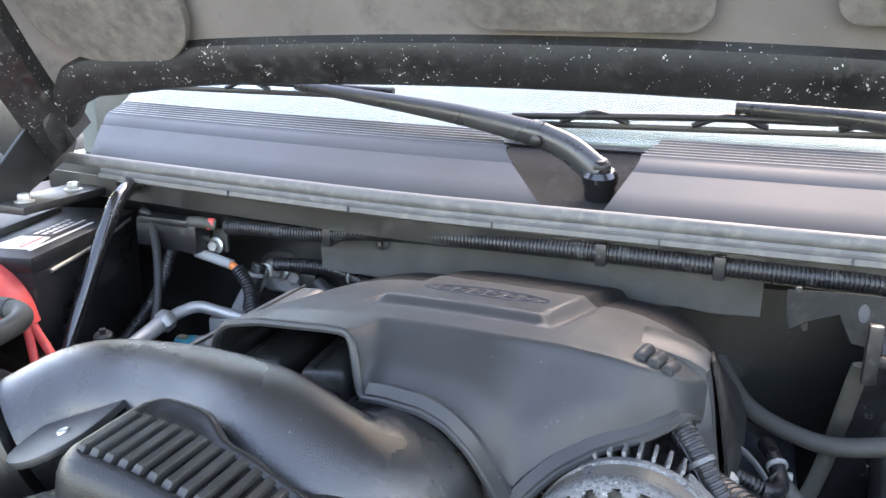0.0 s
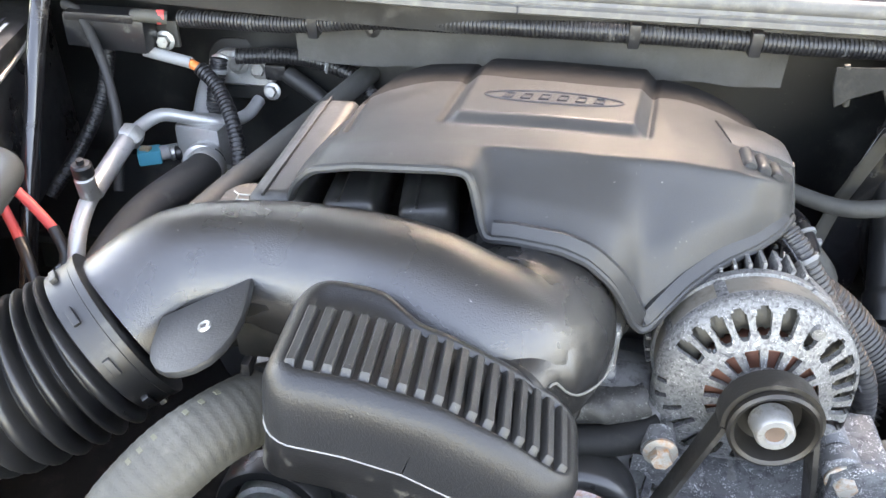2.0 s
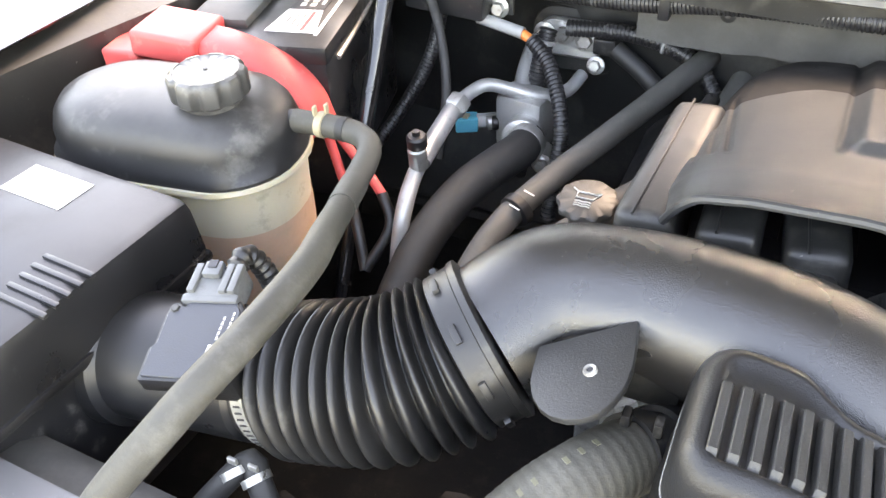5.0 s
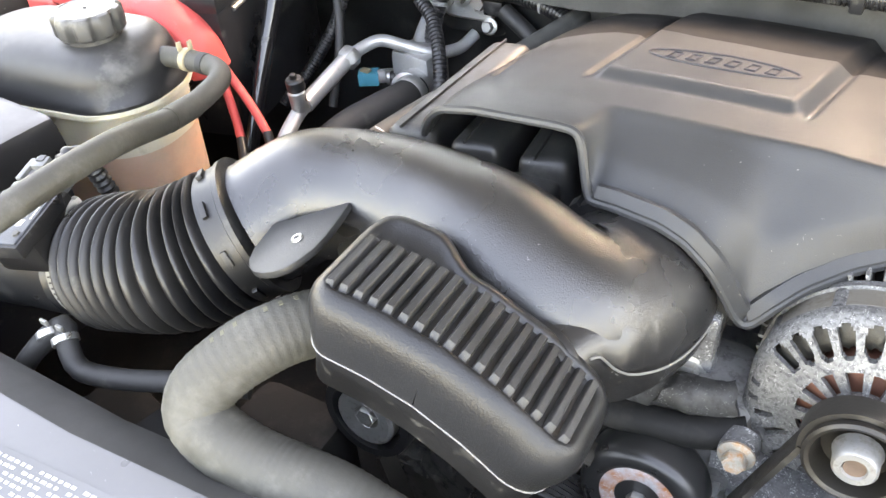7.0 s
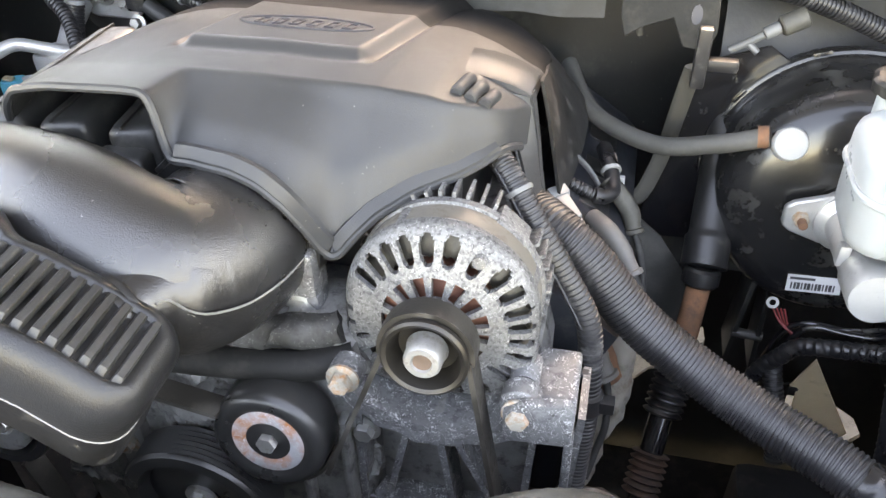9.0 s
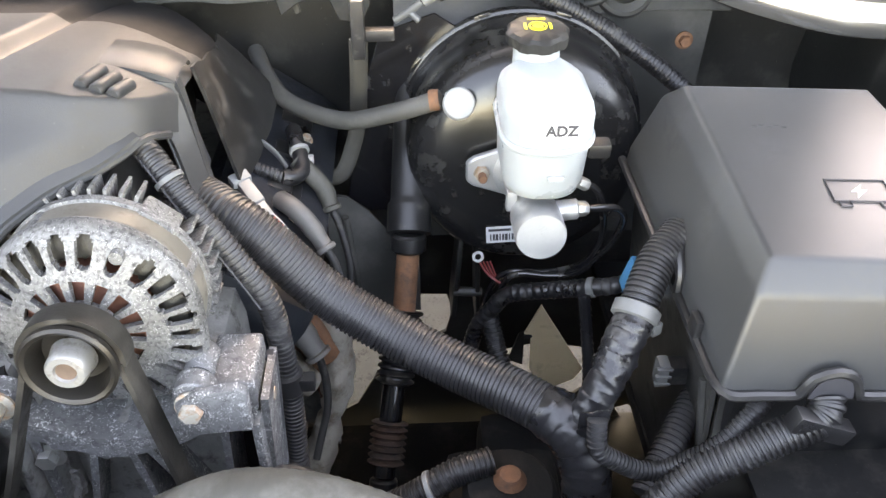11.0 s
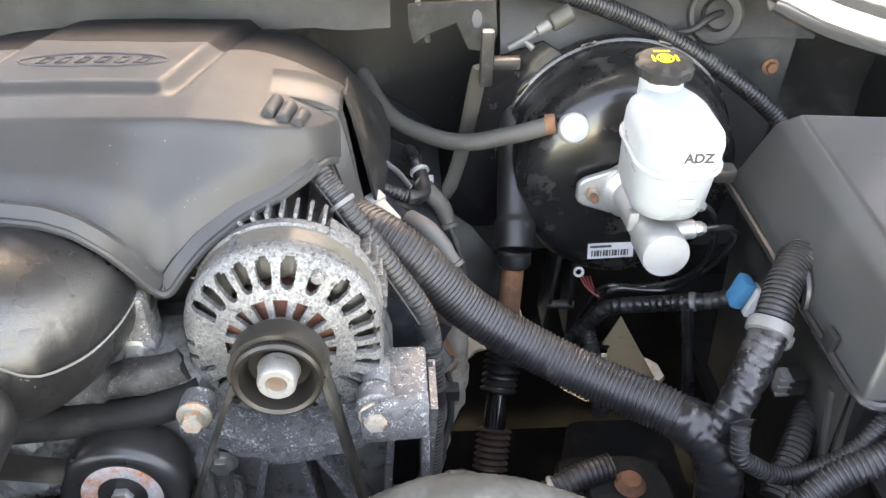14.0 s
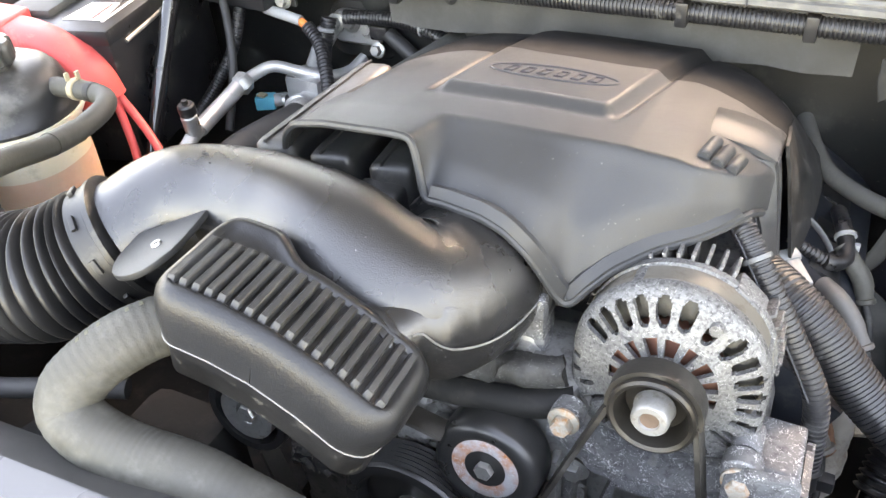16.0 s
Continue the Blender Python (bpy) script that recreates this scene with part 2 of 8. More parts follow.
M_FLUID = mat("coolant_through_tank", (0.47, 0.30, 0.21), 0.4, var=0.18, scale=14, bump=0.1, sss=0.5, sss_color=(0.02, 0.01, 0.006), dust=(0.4, 0.3, 0.22), dust_amt=0.25)
M_RED = mat("red_plastic", (0.62, 0.085, 0.078), 0.45, var=0.12, bump=0.08, spec=0.3, dust=(0.6, 0.2, 0.17), dust_amt=0.15)
M_TEAL = mat("teal_plastic", (0.02, 0.3, 0.4), 0.4, var=0.12)
M_BLUE = mat("blue_plastic", (0.02, 0.20, 0.36), 0.4, var=0.12)
M_ORANGE = mat("orange_clip", (0.75, 0.2, 0.05), 0.5, var=0.15)
M_LABEL = mat("paper_label", (0.55, 0.55, 0.54), 0.5, var=0.08, bump=0.0)
# Serves dark print and the flat black fills that stand for shaded holes.
M_INKGAP = mat("ink_and_dark_openings", (0.03, 0.03, 0.035), 0.6, var=0.1, bump=0.0)
M_REDINK = mat("red_ink", (0.5, 0.05, 0.05), 0.5, var=0.1, bump=0.0)
M_YELLOW = mat("yellow_ink", (0.8, 0.62, 0.03), 0.5, var=0.08, bump=0.0)
M_PALEINK = mat("pale_ink", (0.5, 0.5, 0.48), 0.6, var=0.1, bump=0.0)
M_BLKPAINT = mat("gloss_black_paint", (0.009, 0.009, 0.01), 0.16, var=0.2, bump=0.03, dust=(0.06, 0.058, 0.052), dust_amt=0.12, dust_scale=30, coat=0.6, rough_var=0.05, up_dust=0.12)
M_BODY = mat("dusty_black_metal", (0.014, 0.014, 0.0135), 0.42, var=0.35, scale=30, bump=0.5, bump_scale=160, dust=(0.062, 0.060, 0.054), dust_amt=0.3, dust_scale=9, up_dust=0.2, speck=0.10, speck_color=(0.14, 0.135, 0.12), speck_scale=150)
M_BODYGREY = mat("dusty_grey_panel", (0.040, 0.040, 0.038), 0.55, var=0.25, scale=18, bump=0.2, bump_scale=250, dust=(0.09, 0.087, 0.08), dust_amt=0.3, dust_scale=10, up_dust=0.2)
M_SHIELD = mat("dull_foil_shield", (0.066, 0.065, 0.061), 0.6, metal=0.15, var=0.3, scale=70, bump=0.8, bump_scale=220, dust=(0.06, 0.058, 0.053), dust_amt=0.4, dust_scale=50)
M_CHROME = mat("polished_fender", (0.42, 0.42, 0.42), 0.12, metal=0.9, var=0.1, bump=0.05)
M_COWL = mat("cowl_plastic", (0.027, 0.028, 0.0295), 0.48, var=0.08, scale=20, bump=0.15, bump_scale=1500, speck=0.05, speck_color=(0.14, 0.14, 0.135), speck_scale=120)
M_OILCAP = mat("worn_oil_cap", (0.05, 0.046, 0.041), 0.5, var=0.2, scale=80, bump=0.3, bump_scale=500, dust=(0.085, 0.08, 0.07), dust_amt=0.35, dust_scale=60)
M_PANEL = mat("pale_grey_panel", (0.115, 0.116, 0.117), 0.35, var=0.06, scale=20, bump=0.1, speck=0.08, speck_color=(0.4, 0.4, 0.4), speck_scale=150)
M_SEAL = mat("weatherstrip", (0.095, 0.095, 0.094), 0.5, var=0.2, scale=60, bump=0.3, bump_scale=500, dust=(0.16, 0.155, 0.14), dust_amt=0.4, dust_scale=60, up_dust=0.3)
M_FELT = mat("hood_liner_felt", (0.155, 0.138, 0.122), 0.95, var=0.3, scale=200, bump=1.0, bump_scale=500, dust=(0.085, 0.077, 0.068), dust_amt=0.4, dust_scale=40, speck=0.08, speck_color=(0.3, 0.28, 0.25), speck_scale=300)
M_HOODIN = mat("hood_inner_metal", (0.19, 0.172, 0.158), 0.42, var=0.22, scale=24, bump=0.3, bump_scale=300, dust=(0.11, 0.10, 0.09), dust_amt=0.28, dust_scale=14, speck=0.06, speck_color=(0.5, 0.48, 0.45), speck_scale=140)
M_HOODEDGE = mat("hood_edge_dirty", (0.009, 0.009, 0.009), 0.55, var=0.4, scale=60, bump=1.0, bump_scale=260, speck=0.26, speck_color=(0.34, 0.33, 0.31), speck_scale=170, dust=(0.035, 0.034, 0.031), dust_amt=0.3, dust_scale=70)
M_BATT = mat("battery_case", (0.012, 0.012, 0.013), 0.33, var=0.2, dust=(0.08, 0.078, 0.07), dust_amt=0.2, up_dust=0.25)
M_COPPER = mat("copper_windings", (0.15, 0.06, 0.04), 0.5, metal=0.4, var=0.3, scale=200, bump=0.3)
M_WIRE = mat("stator_wire", (0.05, 0.048, 0.042), 0.45, metal=0.5, var=0.5, scale=300, bump=0.8, bump_scale=700)
M_PULLEY = mat("painted_pulley", (0.018, 0.018, 0.018), 0.33, var=0.2, bump=0.1)
M_PULLEYIN = mat("pulley_inner_steel", (0.038, 0.035, 0.032), 0.4, metal=0.7, var=0.2, bump=0.2)
M_BELT = mat("drive_belt", (0.018, 0.016, 0.0135), 0.45, var=0.25, bump=0.4, bump_scale=500, dust=(0.06, 0.054, 0.046), dust_amt=0.3)
M_ROOF = mat("dash_trim", (0.022, 0.025, 0.03), 0.7, var=0.1)
M_CABIN = mat("cabin_trim", (0.11, 0.125, 0.115), 0.8, var=0.15, bump=0.1)
M_WIPER = mat("satin_wiper_paint", (0.035, 0.036, 0.038), 0.32, var=0.2, bump=0.2, speck=0.08, speck_color=(0.3, 0.3, 0.29), speck_scale=200)
M_TAN = mat("tan_shield", (0.74, 0.58, 0.37), 0.7, var=0.15, scale=25, bump=0.3, dust=(0.45, 0.35, 0.22), dust_amt=0.2)
M_GRAVEL = mat("concrete_gravel", (0.046, 0.0445, 0.042), 0.9, var=0.6, scale=55, bump=1.0, bump_scale=120, speck=0.62, speck_color=(0.010, 0.0095, 0.009), speck_scale=120)
M_WHITECAR = mat("white_vehicle_paint", (0.75, 0.75, 0.74), 0.3, var=0.05, bump=0.0, coat=0.5)
M_CREAM = mat("cream_clip", (0.30, 0.25, 0.165), 0.55, var=0.2)
M_GLOSSGREY = mat("light_grey_plastic", (0.26, 0.265, 0.26), 0.45, var=0.12, dust=(0.25, 0.24, 0.22), dust_amt=0.15)
M_GLASS = bpy.data.materials.new("windscreen_glass")
M_GLASS.use_nodes = True
_g = M_GLASS.node_tree.nodes["Principled BSDF"]
_g.inputs["Base Color"].default_value = (0.75, 0.88, 0.86, 1)
_g.inputs["Roughness"].default_value, _g.inputs["Transmission Weight"].default_value, _g.inputs["IOR"].default_value = 0.02, 0.9, 1.33


# ---- builders ----
class Geo:
    """Collects vertices and faces for one mesh."""

    def __init__(self):
        self.v, self.f = [], []

    def add(self, verts, faces):
        o = len(self.v)
        self.v += [tuple(p) for p in verts]
        self.f += [tuple(i + o for i in q) for q in faces]
        return self

    def rings(self, rings, closed=True, cap0=True, cap1=True):
        n = len(rings[0])
        vs = [p for r in rings for p in r]
        fs = []
        for i in range(len(rings) - 1):
            for j in range(n if closed else n - 1):
                k = (j + 1) % n
                fs.append((i * n + j, i * n + k, (i + 1) * n + k, (i + 1) * n + j))
        if closed and cap0:
            fs.append(tuple(reversed(range(n))))
        if closed and cap1:
            fs.append(tuple(range((len(rings) - 1) * n, len(rings) * n)))
        return self.add(vs, fs)


def spline(pts, step=0.006):
    """Catmull-Rom points through pts at about even steps."""
    P = [Vector(p) for p in pts]
    P = [P[0] * 2 - P[1]] + P + [P[-1] * 2 - P[-2]]
    out = []
    for i in range(1, len(P) - 2):
        a, b, c, d = P[i - 1:i + 3]
        n = max(2, int((c - b).length / step))
        for k in range(n):
            t = k / n
            out.append(0.5 * (2 * b + (c - a) * t + (2 * a - 5 * b + 4 * c - d) * t * t + (3 * b - a - 3 * c + d) * t ** 3))
    out.append(P[-2])
    return out


def frames_along(path):
    """Tangent and two normals along a path, carried without twist."""
    T = [(path[min(i + 1, len(path) - 1)] - path[max(i - 1, 0)]).normalized() for i in range(len(path))]
    up = Vector((0, 0, 1)) if abs(T[0].z) < 0.9 else Vector((0, 1, 0))
    n = (up - T[0] * up.dot(T[0])).normalized()
    out = []
    for t in T:
        n = (n - t * n.dot(t)).normalized()
        out.append((t, n, t.cross(n)))
    return out


def sweep(pts, r, seg=16, step=0.006, smooth=True, squash=1.0, cap=True, geo=None):
    """A tube along a spline; r is a radius or a function of (distance, share)."""
    path = spline(pts, step) if smooth else [Vector(p) for p in pts]
    fr = frames_along(path)
    d, total = [0.0], 0.0
    for a, b in zip(path, path[1:]):
        total += (b - a).length
        d.append(total)
    rings = []
    for p, (t, n, b), s in zip(path, fr, d):
        q = r(s, s / total) if callable(r) else r
        rings.append([p + (n * math.cos(2 * math.pi * k / seg) * q + b * math.sin(2 * math.pi * k / seg) * q * squash) for k in range(seg)])
    return (geo or Geo()).rings(rings, True, cap, cap)


def crumple(geo, amp, scale):
    """Pushes points about by smooth noise, for wrinkled tape."""
    geo.v = [tuple(Vector(p) + noise.noise_vector(Vector(p) * scale) * amp + noise.noise_vector(Vector(p) * scale * 2.7) * amp * 0.5) for p in geo.v]
    return geo


def wrap(s, pitch=0.011, step=0.0011):
    """Overlapping turns of tape."""
    return step * ((s / pitch) % 1.0)


def ribbed(pts, r, pitch=0.0052, depth=0.0016, seg=14, seam=False):
    """A corrugated conduit with even ribs."""
    fine = spline(pts, 0.003)
    d = [0.0]
    for a, b in zip(fine, fine[1:]):
        d.append(d[-1] + (b - a).length)
    A = np.array([tuple(p) for p in fine])
    marks = []
    for k in range(max(2, int(d[-1] / pitch))):
        marks += [((k + u) * pitch, q) for u, q in ((0.0, r - depth), (0.12, r), (0.58, r), (0.70, r - depth))]
    path = [Vector([float(np.interp(s, d, A[:, i])) for i in range(3)]) for s, _ in marks]
    rings = []
    for p, (t, n, b), (_, q) in zip(path, frames_along(path), marks):
        rings.append([p + (n * math.cos(2 * math.pi * k / seg) + b * math.sin(2 * math.pi * k / seg)) * q for k in range(seg)])
    return Geo().rings(rings)


def axis_frame(axis):
    z = Vector(axis).normalized()
    x = Vector((0, 0, 1)).cross(z)
    x = x.normalized() if x.length > 1e-3 else Vector((1, 0, 0))
    return x, z.cross(x), z


def lathe(profile, center, axis=(0, 0, 1), seg=32, geo=None, wave=None):
    """Turn (radius, height) pairs round an axis."""
    x, y, z = axis_frame(axis)
    c = Vector(center)
    rings = []
    for r, h in profile:
        rings.append([c + z * h + (x * math.cos(2 * math.pi * k / seg) + y * math.sin(2 * math.pi * k / seg)) * max(r, 1e-5) * (wave(k / seg, h) if wave else 1) for k in range(seg)])
    return (geo or Geo()).rings(rings)


def rod(a, b, r, seg=12, bevel=0.15, geo=None, r2=None):
    a, b = Vector(a), Vector(b)
    L_ = (b - a).length
    q = r if r2 is None else r2
    e = min(r * bevel, L_ * 0.3)
    return lathe([(r - e, 0), (r, e), (q, L_ - e), (q - e, L_)], a, b - a, seg, geo)


def hexa(center, axis, r, h, geo=None):
    return lathe([(r * 0.94, 0), (r, h * 0.12), (r, h * 0.8), (r * 0.9, h)], center, axis, 6, geo)


def bolt(center, axis, r, h, geo=None):
    """Flanged hexagon bolt head."""
    g = geo or Geo()
    lathe([(r * 1.5, 0), (r * 1.5, h * 0.18), (r * 1.1, h * 0.28)], center, axis, 20, g)
    hexa(Vector(center) + Vector(axis).normalized() * h * 0.2, axis, r, h * 0.8, g)
    return g


def bevelled(bm, width, segs=2, angle=25):
    bmesh.ops.remove_doubles(bm, verts=bm.verts, dist=1e-6)
    bmesh.ops.recalc_face_normals(bm, faces=bm.faces)
    es = [e for e in bm.edges if len(e.link_faces) == 2 and e.calc_face_angle(0) > radians(angle)]
    if width > 0:
        bmesh.ops.bevel(bm, geom=es, offset=width, segments=segs, affect="EDGES", profile=0.6, clamp_overlap=True)
    return bm


def take(geo, bm):
    bm.verts.index_update()
    geo.add([v.co.copy() for v in bm.verts], [[v.index for v in f.verts] for f in bm.faces])
    bm.free()
    return geo


def box(center, size, bevel=0.003, m=None, geo=None, segs=2, taper=1.0, taper_y=None):
    """A bevelled box; m turns it about its centre; taper scales its top."""
    bm = bmesh.new()
    bmesh.ops.create_cube(bm, size=1.0)
    ty = taper if taper_y is None else taper_y
    for v in bm.verts:
        k, ky = (taper, ty) if v.co.z > 0 else (1.0, 1.0)
        v.co = Vector((v.co.x * size[0] * k, v.co.y * size[1] * ky, v.co.z * size[2]))
    bevelled(bm, bevel, segs)
    T = Matrix.Translation(center) @ (m.to_4x4() if m else Matrix())
    bm.transform(T)
    return take(geo or Geo(), bm)


def plate(outline, thick, bevel=0.001, m=None, geo=None, segs=1):
    """A flat outline (x, y) raised to a thickness and set by the matrix m."""
    bm = bmesh.new()
    lo = [bm.verts.new((x, y, 0)) for x, y in outline]
    hi = [bm.verts.new((x, y, thick)) for x, y in outline]
    n = len(outline)
    bm.faces.new(list(reversed(lo)))
    bm.faces.new(hi)
    for i in range(n):
        bm.faces.new((lo[i], lo[(i + 1) % n], hi[(i + 1) % n], hi[i]))
    bevelled(bm, bevel, segs)
    if m:
        bm.transform(m)
    return take(geo or Geo(), bm)


def basis(origin, x, y):
    """Matrix with its axes along x and (nearly) y."""
    x = Vector(x).normalized()
    z = x.cross(Vector(y)).normalized()
    y = z.cross(x)
    return Matrix(((x.x, y.x, z.x, origin[0]), (x.y, y.y, z.y, origin[1]), (x.z, y.z, z.z, origin[2]), (0, 0, 0, 1)))


def rounded(w, h, r, n=5, cx=0.0, cy=0.0):
    """Outline of a rounded rectangle."""
    out = []
    r = max(r, 0.003)
    for k, (sx, sy) in enumerate(((1, 1), (-1, 1), (-1, -1), (1, -1))):
        for i in range(n + 1):
            a = radians(90 * k + 90 * i / n)
            out.append((cx + sx * (w / 2 - r) + r * math.cos(a), cy + sy * (h / 2 - r) + r * math.sin(a)))
    return out


def sheet(grid, thick, geo=None):
    """A curved panel from rows of points, thickened along its normals."""
    rows, cols = len(grid), len(grid[0])
    P = [[Vector(p) for p in row] for row in grid]
    Q = []
    for i in range(rows):
        line = []
        for j in range(cols):
            du = P[min(i + 1, rows - 1)][j] - P[max(i - 1, 0)][j]
            dv = P[i][min(j + 1, cols - 1)] - P[i][max(j - 1, 0)]
            n = du.cross(dv)
            line.append(P[i][j] - (n.normalized() if n.length > 1e-12 else Vector((0, 0, 1))) * thick)
        Q.append(line)
    vs = [p for r in P for p in r] + [p for r in Q for p in r]
    o = rows * cols
    fs = []
    for i in range(rows - 1):
        for j in range(cols - 1):
            a, b, c, d = i * cols + j, i * cols + j + 1, (i + 1) * cols + j + 1, (i + 1) * cols + j
            fs += [(a, d, c, b), (a + o, b + o, c + o, d + o)]
    for i in range(rows - 1):
        for j in (0, cols - 1):
            a, d = i * cols + j, (i + 1) * cols + j
            fs.append((a, d, d + o, a + o) if j else (a, a + o, d + o, d))
    for j in range(cols - 1):
        for i in (0, rows - 1):
            a, b = i * cols + j, i * cols + j + 1
            fs.append((a, b, b + o, a + o) if not i else (a, a + o, b + o, b))
    return (geo or Geo()).add(vs, fs)


PLACE = {}


def part(name, geo, material, parent=None, label="", sharp=38):
    """Links a mesh as one object, under a thing or a part, with its origin in its middle."""
    me = bpy.data.meshes.new(name)
    V = np.array([tuple(p) for p in geo.v], dtype=float)
    c = (V.min(0) + V.max(0)) / 2
    me.from_pydata([tuple(p) for p in V - c], [], geo.f)
    me.materials.append(material)
    me.polygons.foreach_set("use_smooth", [True] * len(me.polygons))
    me.set_sharp_from_angle(angle=radians(sharp))
    ob = new(name, me)
    base = PLACE.get(parent.name, Vector()) if parent else Vector()
    ob.location = Vector(c) - base
    ob.parent = parent
    PLACE[ob.name] = Vector(c)
    if label:
        ob["label"] = label
    return ob


def thing(name, at, label, category, group="", kind=""):
    """An Empty at a thing's base, for its parts."""
    ob = new(name)
    ob.empty_display_size = 0.02
    ob.location = at
    PLACE[ob.name] = Vector(at)
    return tagged(ob, label, category, group, kind)


def solo(name, geo, material, label, category, group="", kind="", sharp=38):
    return tagged(part(name, geo, material, None, "", sharp), label, category, group, kind)


def lerp(xs, ys, x):
    return float(np.interp(x, xs, ys))


def smooth_lerp(xs, ys, x):
    """Interpolation with eased joints."""
    w = (xs[-1] - xs[0]) * 0.005
    return sum(lerp(xs, ys, x + k * w) for k in (-2, -1, 0, 1, 2)) / 5.0


def ease(t):
    t = min(1.0, max(0.0, t))
    return t * t * (3 - 2 * t)


def bars(parent, m, rows, material, name="print_line", t=0.0003):
    """Lines of unreadable print: (x, y, w, h) in a plane."""
    for x, y, w, h in rows:
        part(name, plate([(x - w / 2, y - h / 2), (x + w / 2, y - h / 2), (x + w / 2, y + h / 2), (x - w / 2, y + h / 2)], t, 0, m), material, parent)


# ---- the setting ----
solo("ground", box((0, 0, -0.05), (600, 600, 0.1), 0), M_GRAVEL, "pale sunlit gravel and concrete ground under the vehicle", "ground", kind="structure")


def cowl_y(x):
    """Front line of the cowl: forward in the middle, swept back at its ends."""
    return 0.795 + 0.125 * abs(min(0, x + 0.30)) ** 1.35 + 0.10 * max(0, x - 0.15) ** 1.4


def firewall():
    f = thing("firewall", (-0.1, 0.95, 0.3), "dusty black painted firewall behind the engine", "firewall", kind="structure")
    rows = [[(x, cowl_y(x) + (0.06 if z > 1.15 else 0.125 + 0.025 * math.sin(6 * x)), z) for x in np.linspace(-1.05, 0.95, 60)] for z in (1.222, 1.19, 1.17, 1.14, 1.09, 1.0, 0.88)]
    rows.append([(x, 0.893, 0.765) for x in np.linspace(-1.05, 0.95, 60)])
    part("panel", sheet(rows, 0.006), M_BODY, f)
    # toe board with torn openings to the ground
    openings = (((0.045, 0.06, 0.085, 0.115, 0.15, 0.20, 0.265, 0.272), (0.66, 0.46, 0.38, 0.40, 0.47, 0.54, 0.565, 0.60), (0.665, 0.662, 0.66, 0.655, 0.652, 0.648, 0.645, 0.62)),
                ((0.335, 0.36, 0.40, 0.44, 0.486, 0.515, 0.535), (0.47, 0.44, 0.41, 0.40, 0.405, 0.43, 0.46), (0.475, 0.52, 0.53, 0.53, 0.52, 0.50, 0.465)),
                ((0.565, 0.585, 0.612, 0.625), (0.36, 0.325, 0.29, 0.30), (0.365, 0.372, 0.35, 0.305)))
    def panel(xs, lo, hi):
        part("toe_board", sheet([[(x, 0.90, a + (b - a) * k) for x, a, b in zip(xs, lo, hi)] for k in (1.0, 0.5, 0.0)], 0.006), M_BODY, f)
    at = -1.05
    for xs, lo, hi in openings:
        panel((at, xs[0]), (0.28, 0.28), (0.78, 0.78))
        panel(xs, [0.28] * len(xs), lo)
        panel(xs, hi, [0.78] * len(xs))
        at = xs[-1]
    panel((at, 0.95), (0.28, 0.28), (0.78, 0.78))
    lip = [(x, cowl_y(x) + 0.012, 1.205) for x in np.linspace(-1.0, 0.95, 40)]
    part("flange", sheet([[(x, y - 0.004, z + 0.012) for x, y, z in lip], [(x, y - 0.002, z - 0.018) for x, y, z in lip], [(x, y + 0.05, z - 0.03) for x, y, z in lip]], 0.002), M_BODY, f)
    return f


firewall()


def inner_fender(side, x, name):
    f = thing(name, (x, 0.4, 0.3), "dusty black inner fender wall", "fender wall", kind="structure")
    rows = [[(x + side * (0.05 * math.sin(5 * y) + k), y, z) for y in np.linspace(-0.05, 1.0, 30)] for z, k in ((1.19, 0.06), (1.17, 0.0), (1.0, -0.02), (0.8, 0.0), (0.6, 0.02), (0.3, 0.06))]
    part("panel", sheet(rows, 0.006), M_BODY, f)
    return f


inner_fender(-1, -1.02, "inner_fender_west")
inner_fender(1, 0.80, "inner_fender_east")


def outer_fender(side, x0, name, label):
    """Rounded top of a front wing beside the bay."""
    f = thing(name, (x0, 0.4, 0.2), label, "fender", kind="structure")
    rows = []
    for k in range(9):
        a = k / 8
        rows.append([(x0 + side * (0.16 * a), y, 1.19 + 0.012 * math.sin(a * 2.2) - 0.35 * max(0, a - 0.55) ** 2) for y in np.linspace(-0.25, 1.5, 24)])
    for z in (1.0, 0.75, 0.55):
        rows.append([(x0 + side * (0.20 + 0.03 * (1.1 - z)), y, z) for y in np.linspace(-0.25, 1.5, 24)])
    part("wing_panel", sheet(rows, 0.003), M_BLKPAINT, f)
    return f


outer_fender(-1, -1.06, "fender_west", "glossy black front wing beside the engine bay")
outer_fender(1, 0.86, "fender_east", "glossy black front wing beside the engine bay")


def radiator_support():
    r = thing("radiator_support", (-0.1, 0.02, 0.6), "black radiator support panel across the front of the bay", "radiator support", kind="structure")
    part("core", box((-0.1, 0.0, 0.75), (1.75, 0.05, 0.66), 0.01), M_BODY, r)
    return r


radiator_support()
# Added panel, keeps light bounced off the ground out of the bay.
solo("undertray", box((-0.1, 0.42, 0.33), (2.0, 0.98, 0.02), 0.004), M_PITCH, "added black panel below the engine, blocking ground light", "undertray", kind="structure")

# cowl, windscreen, wipers


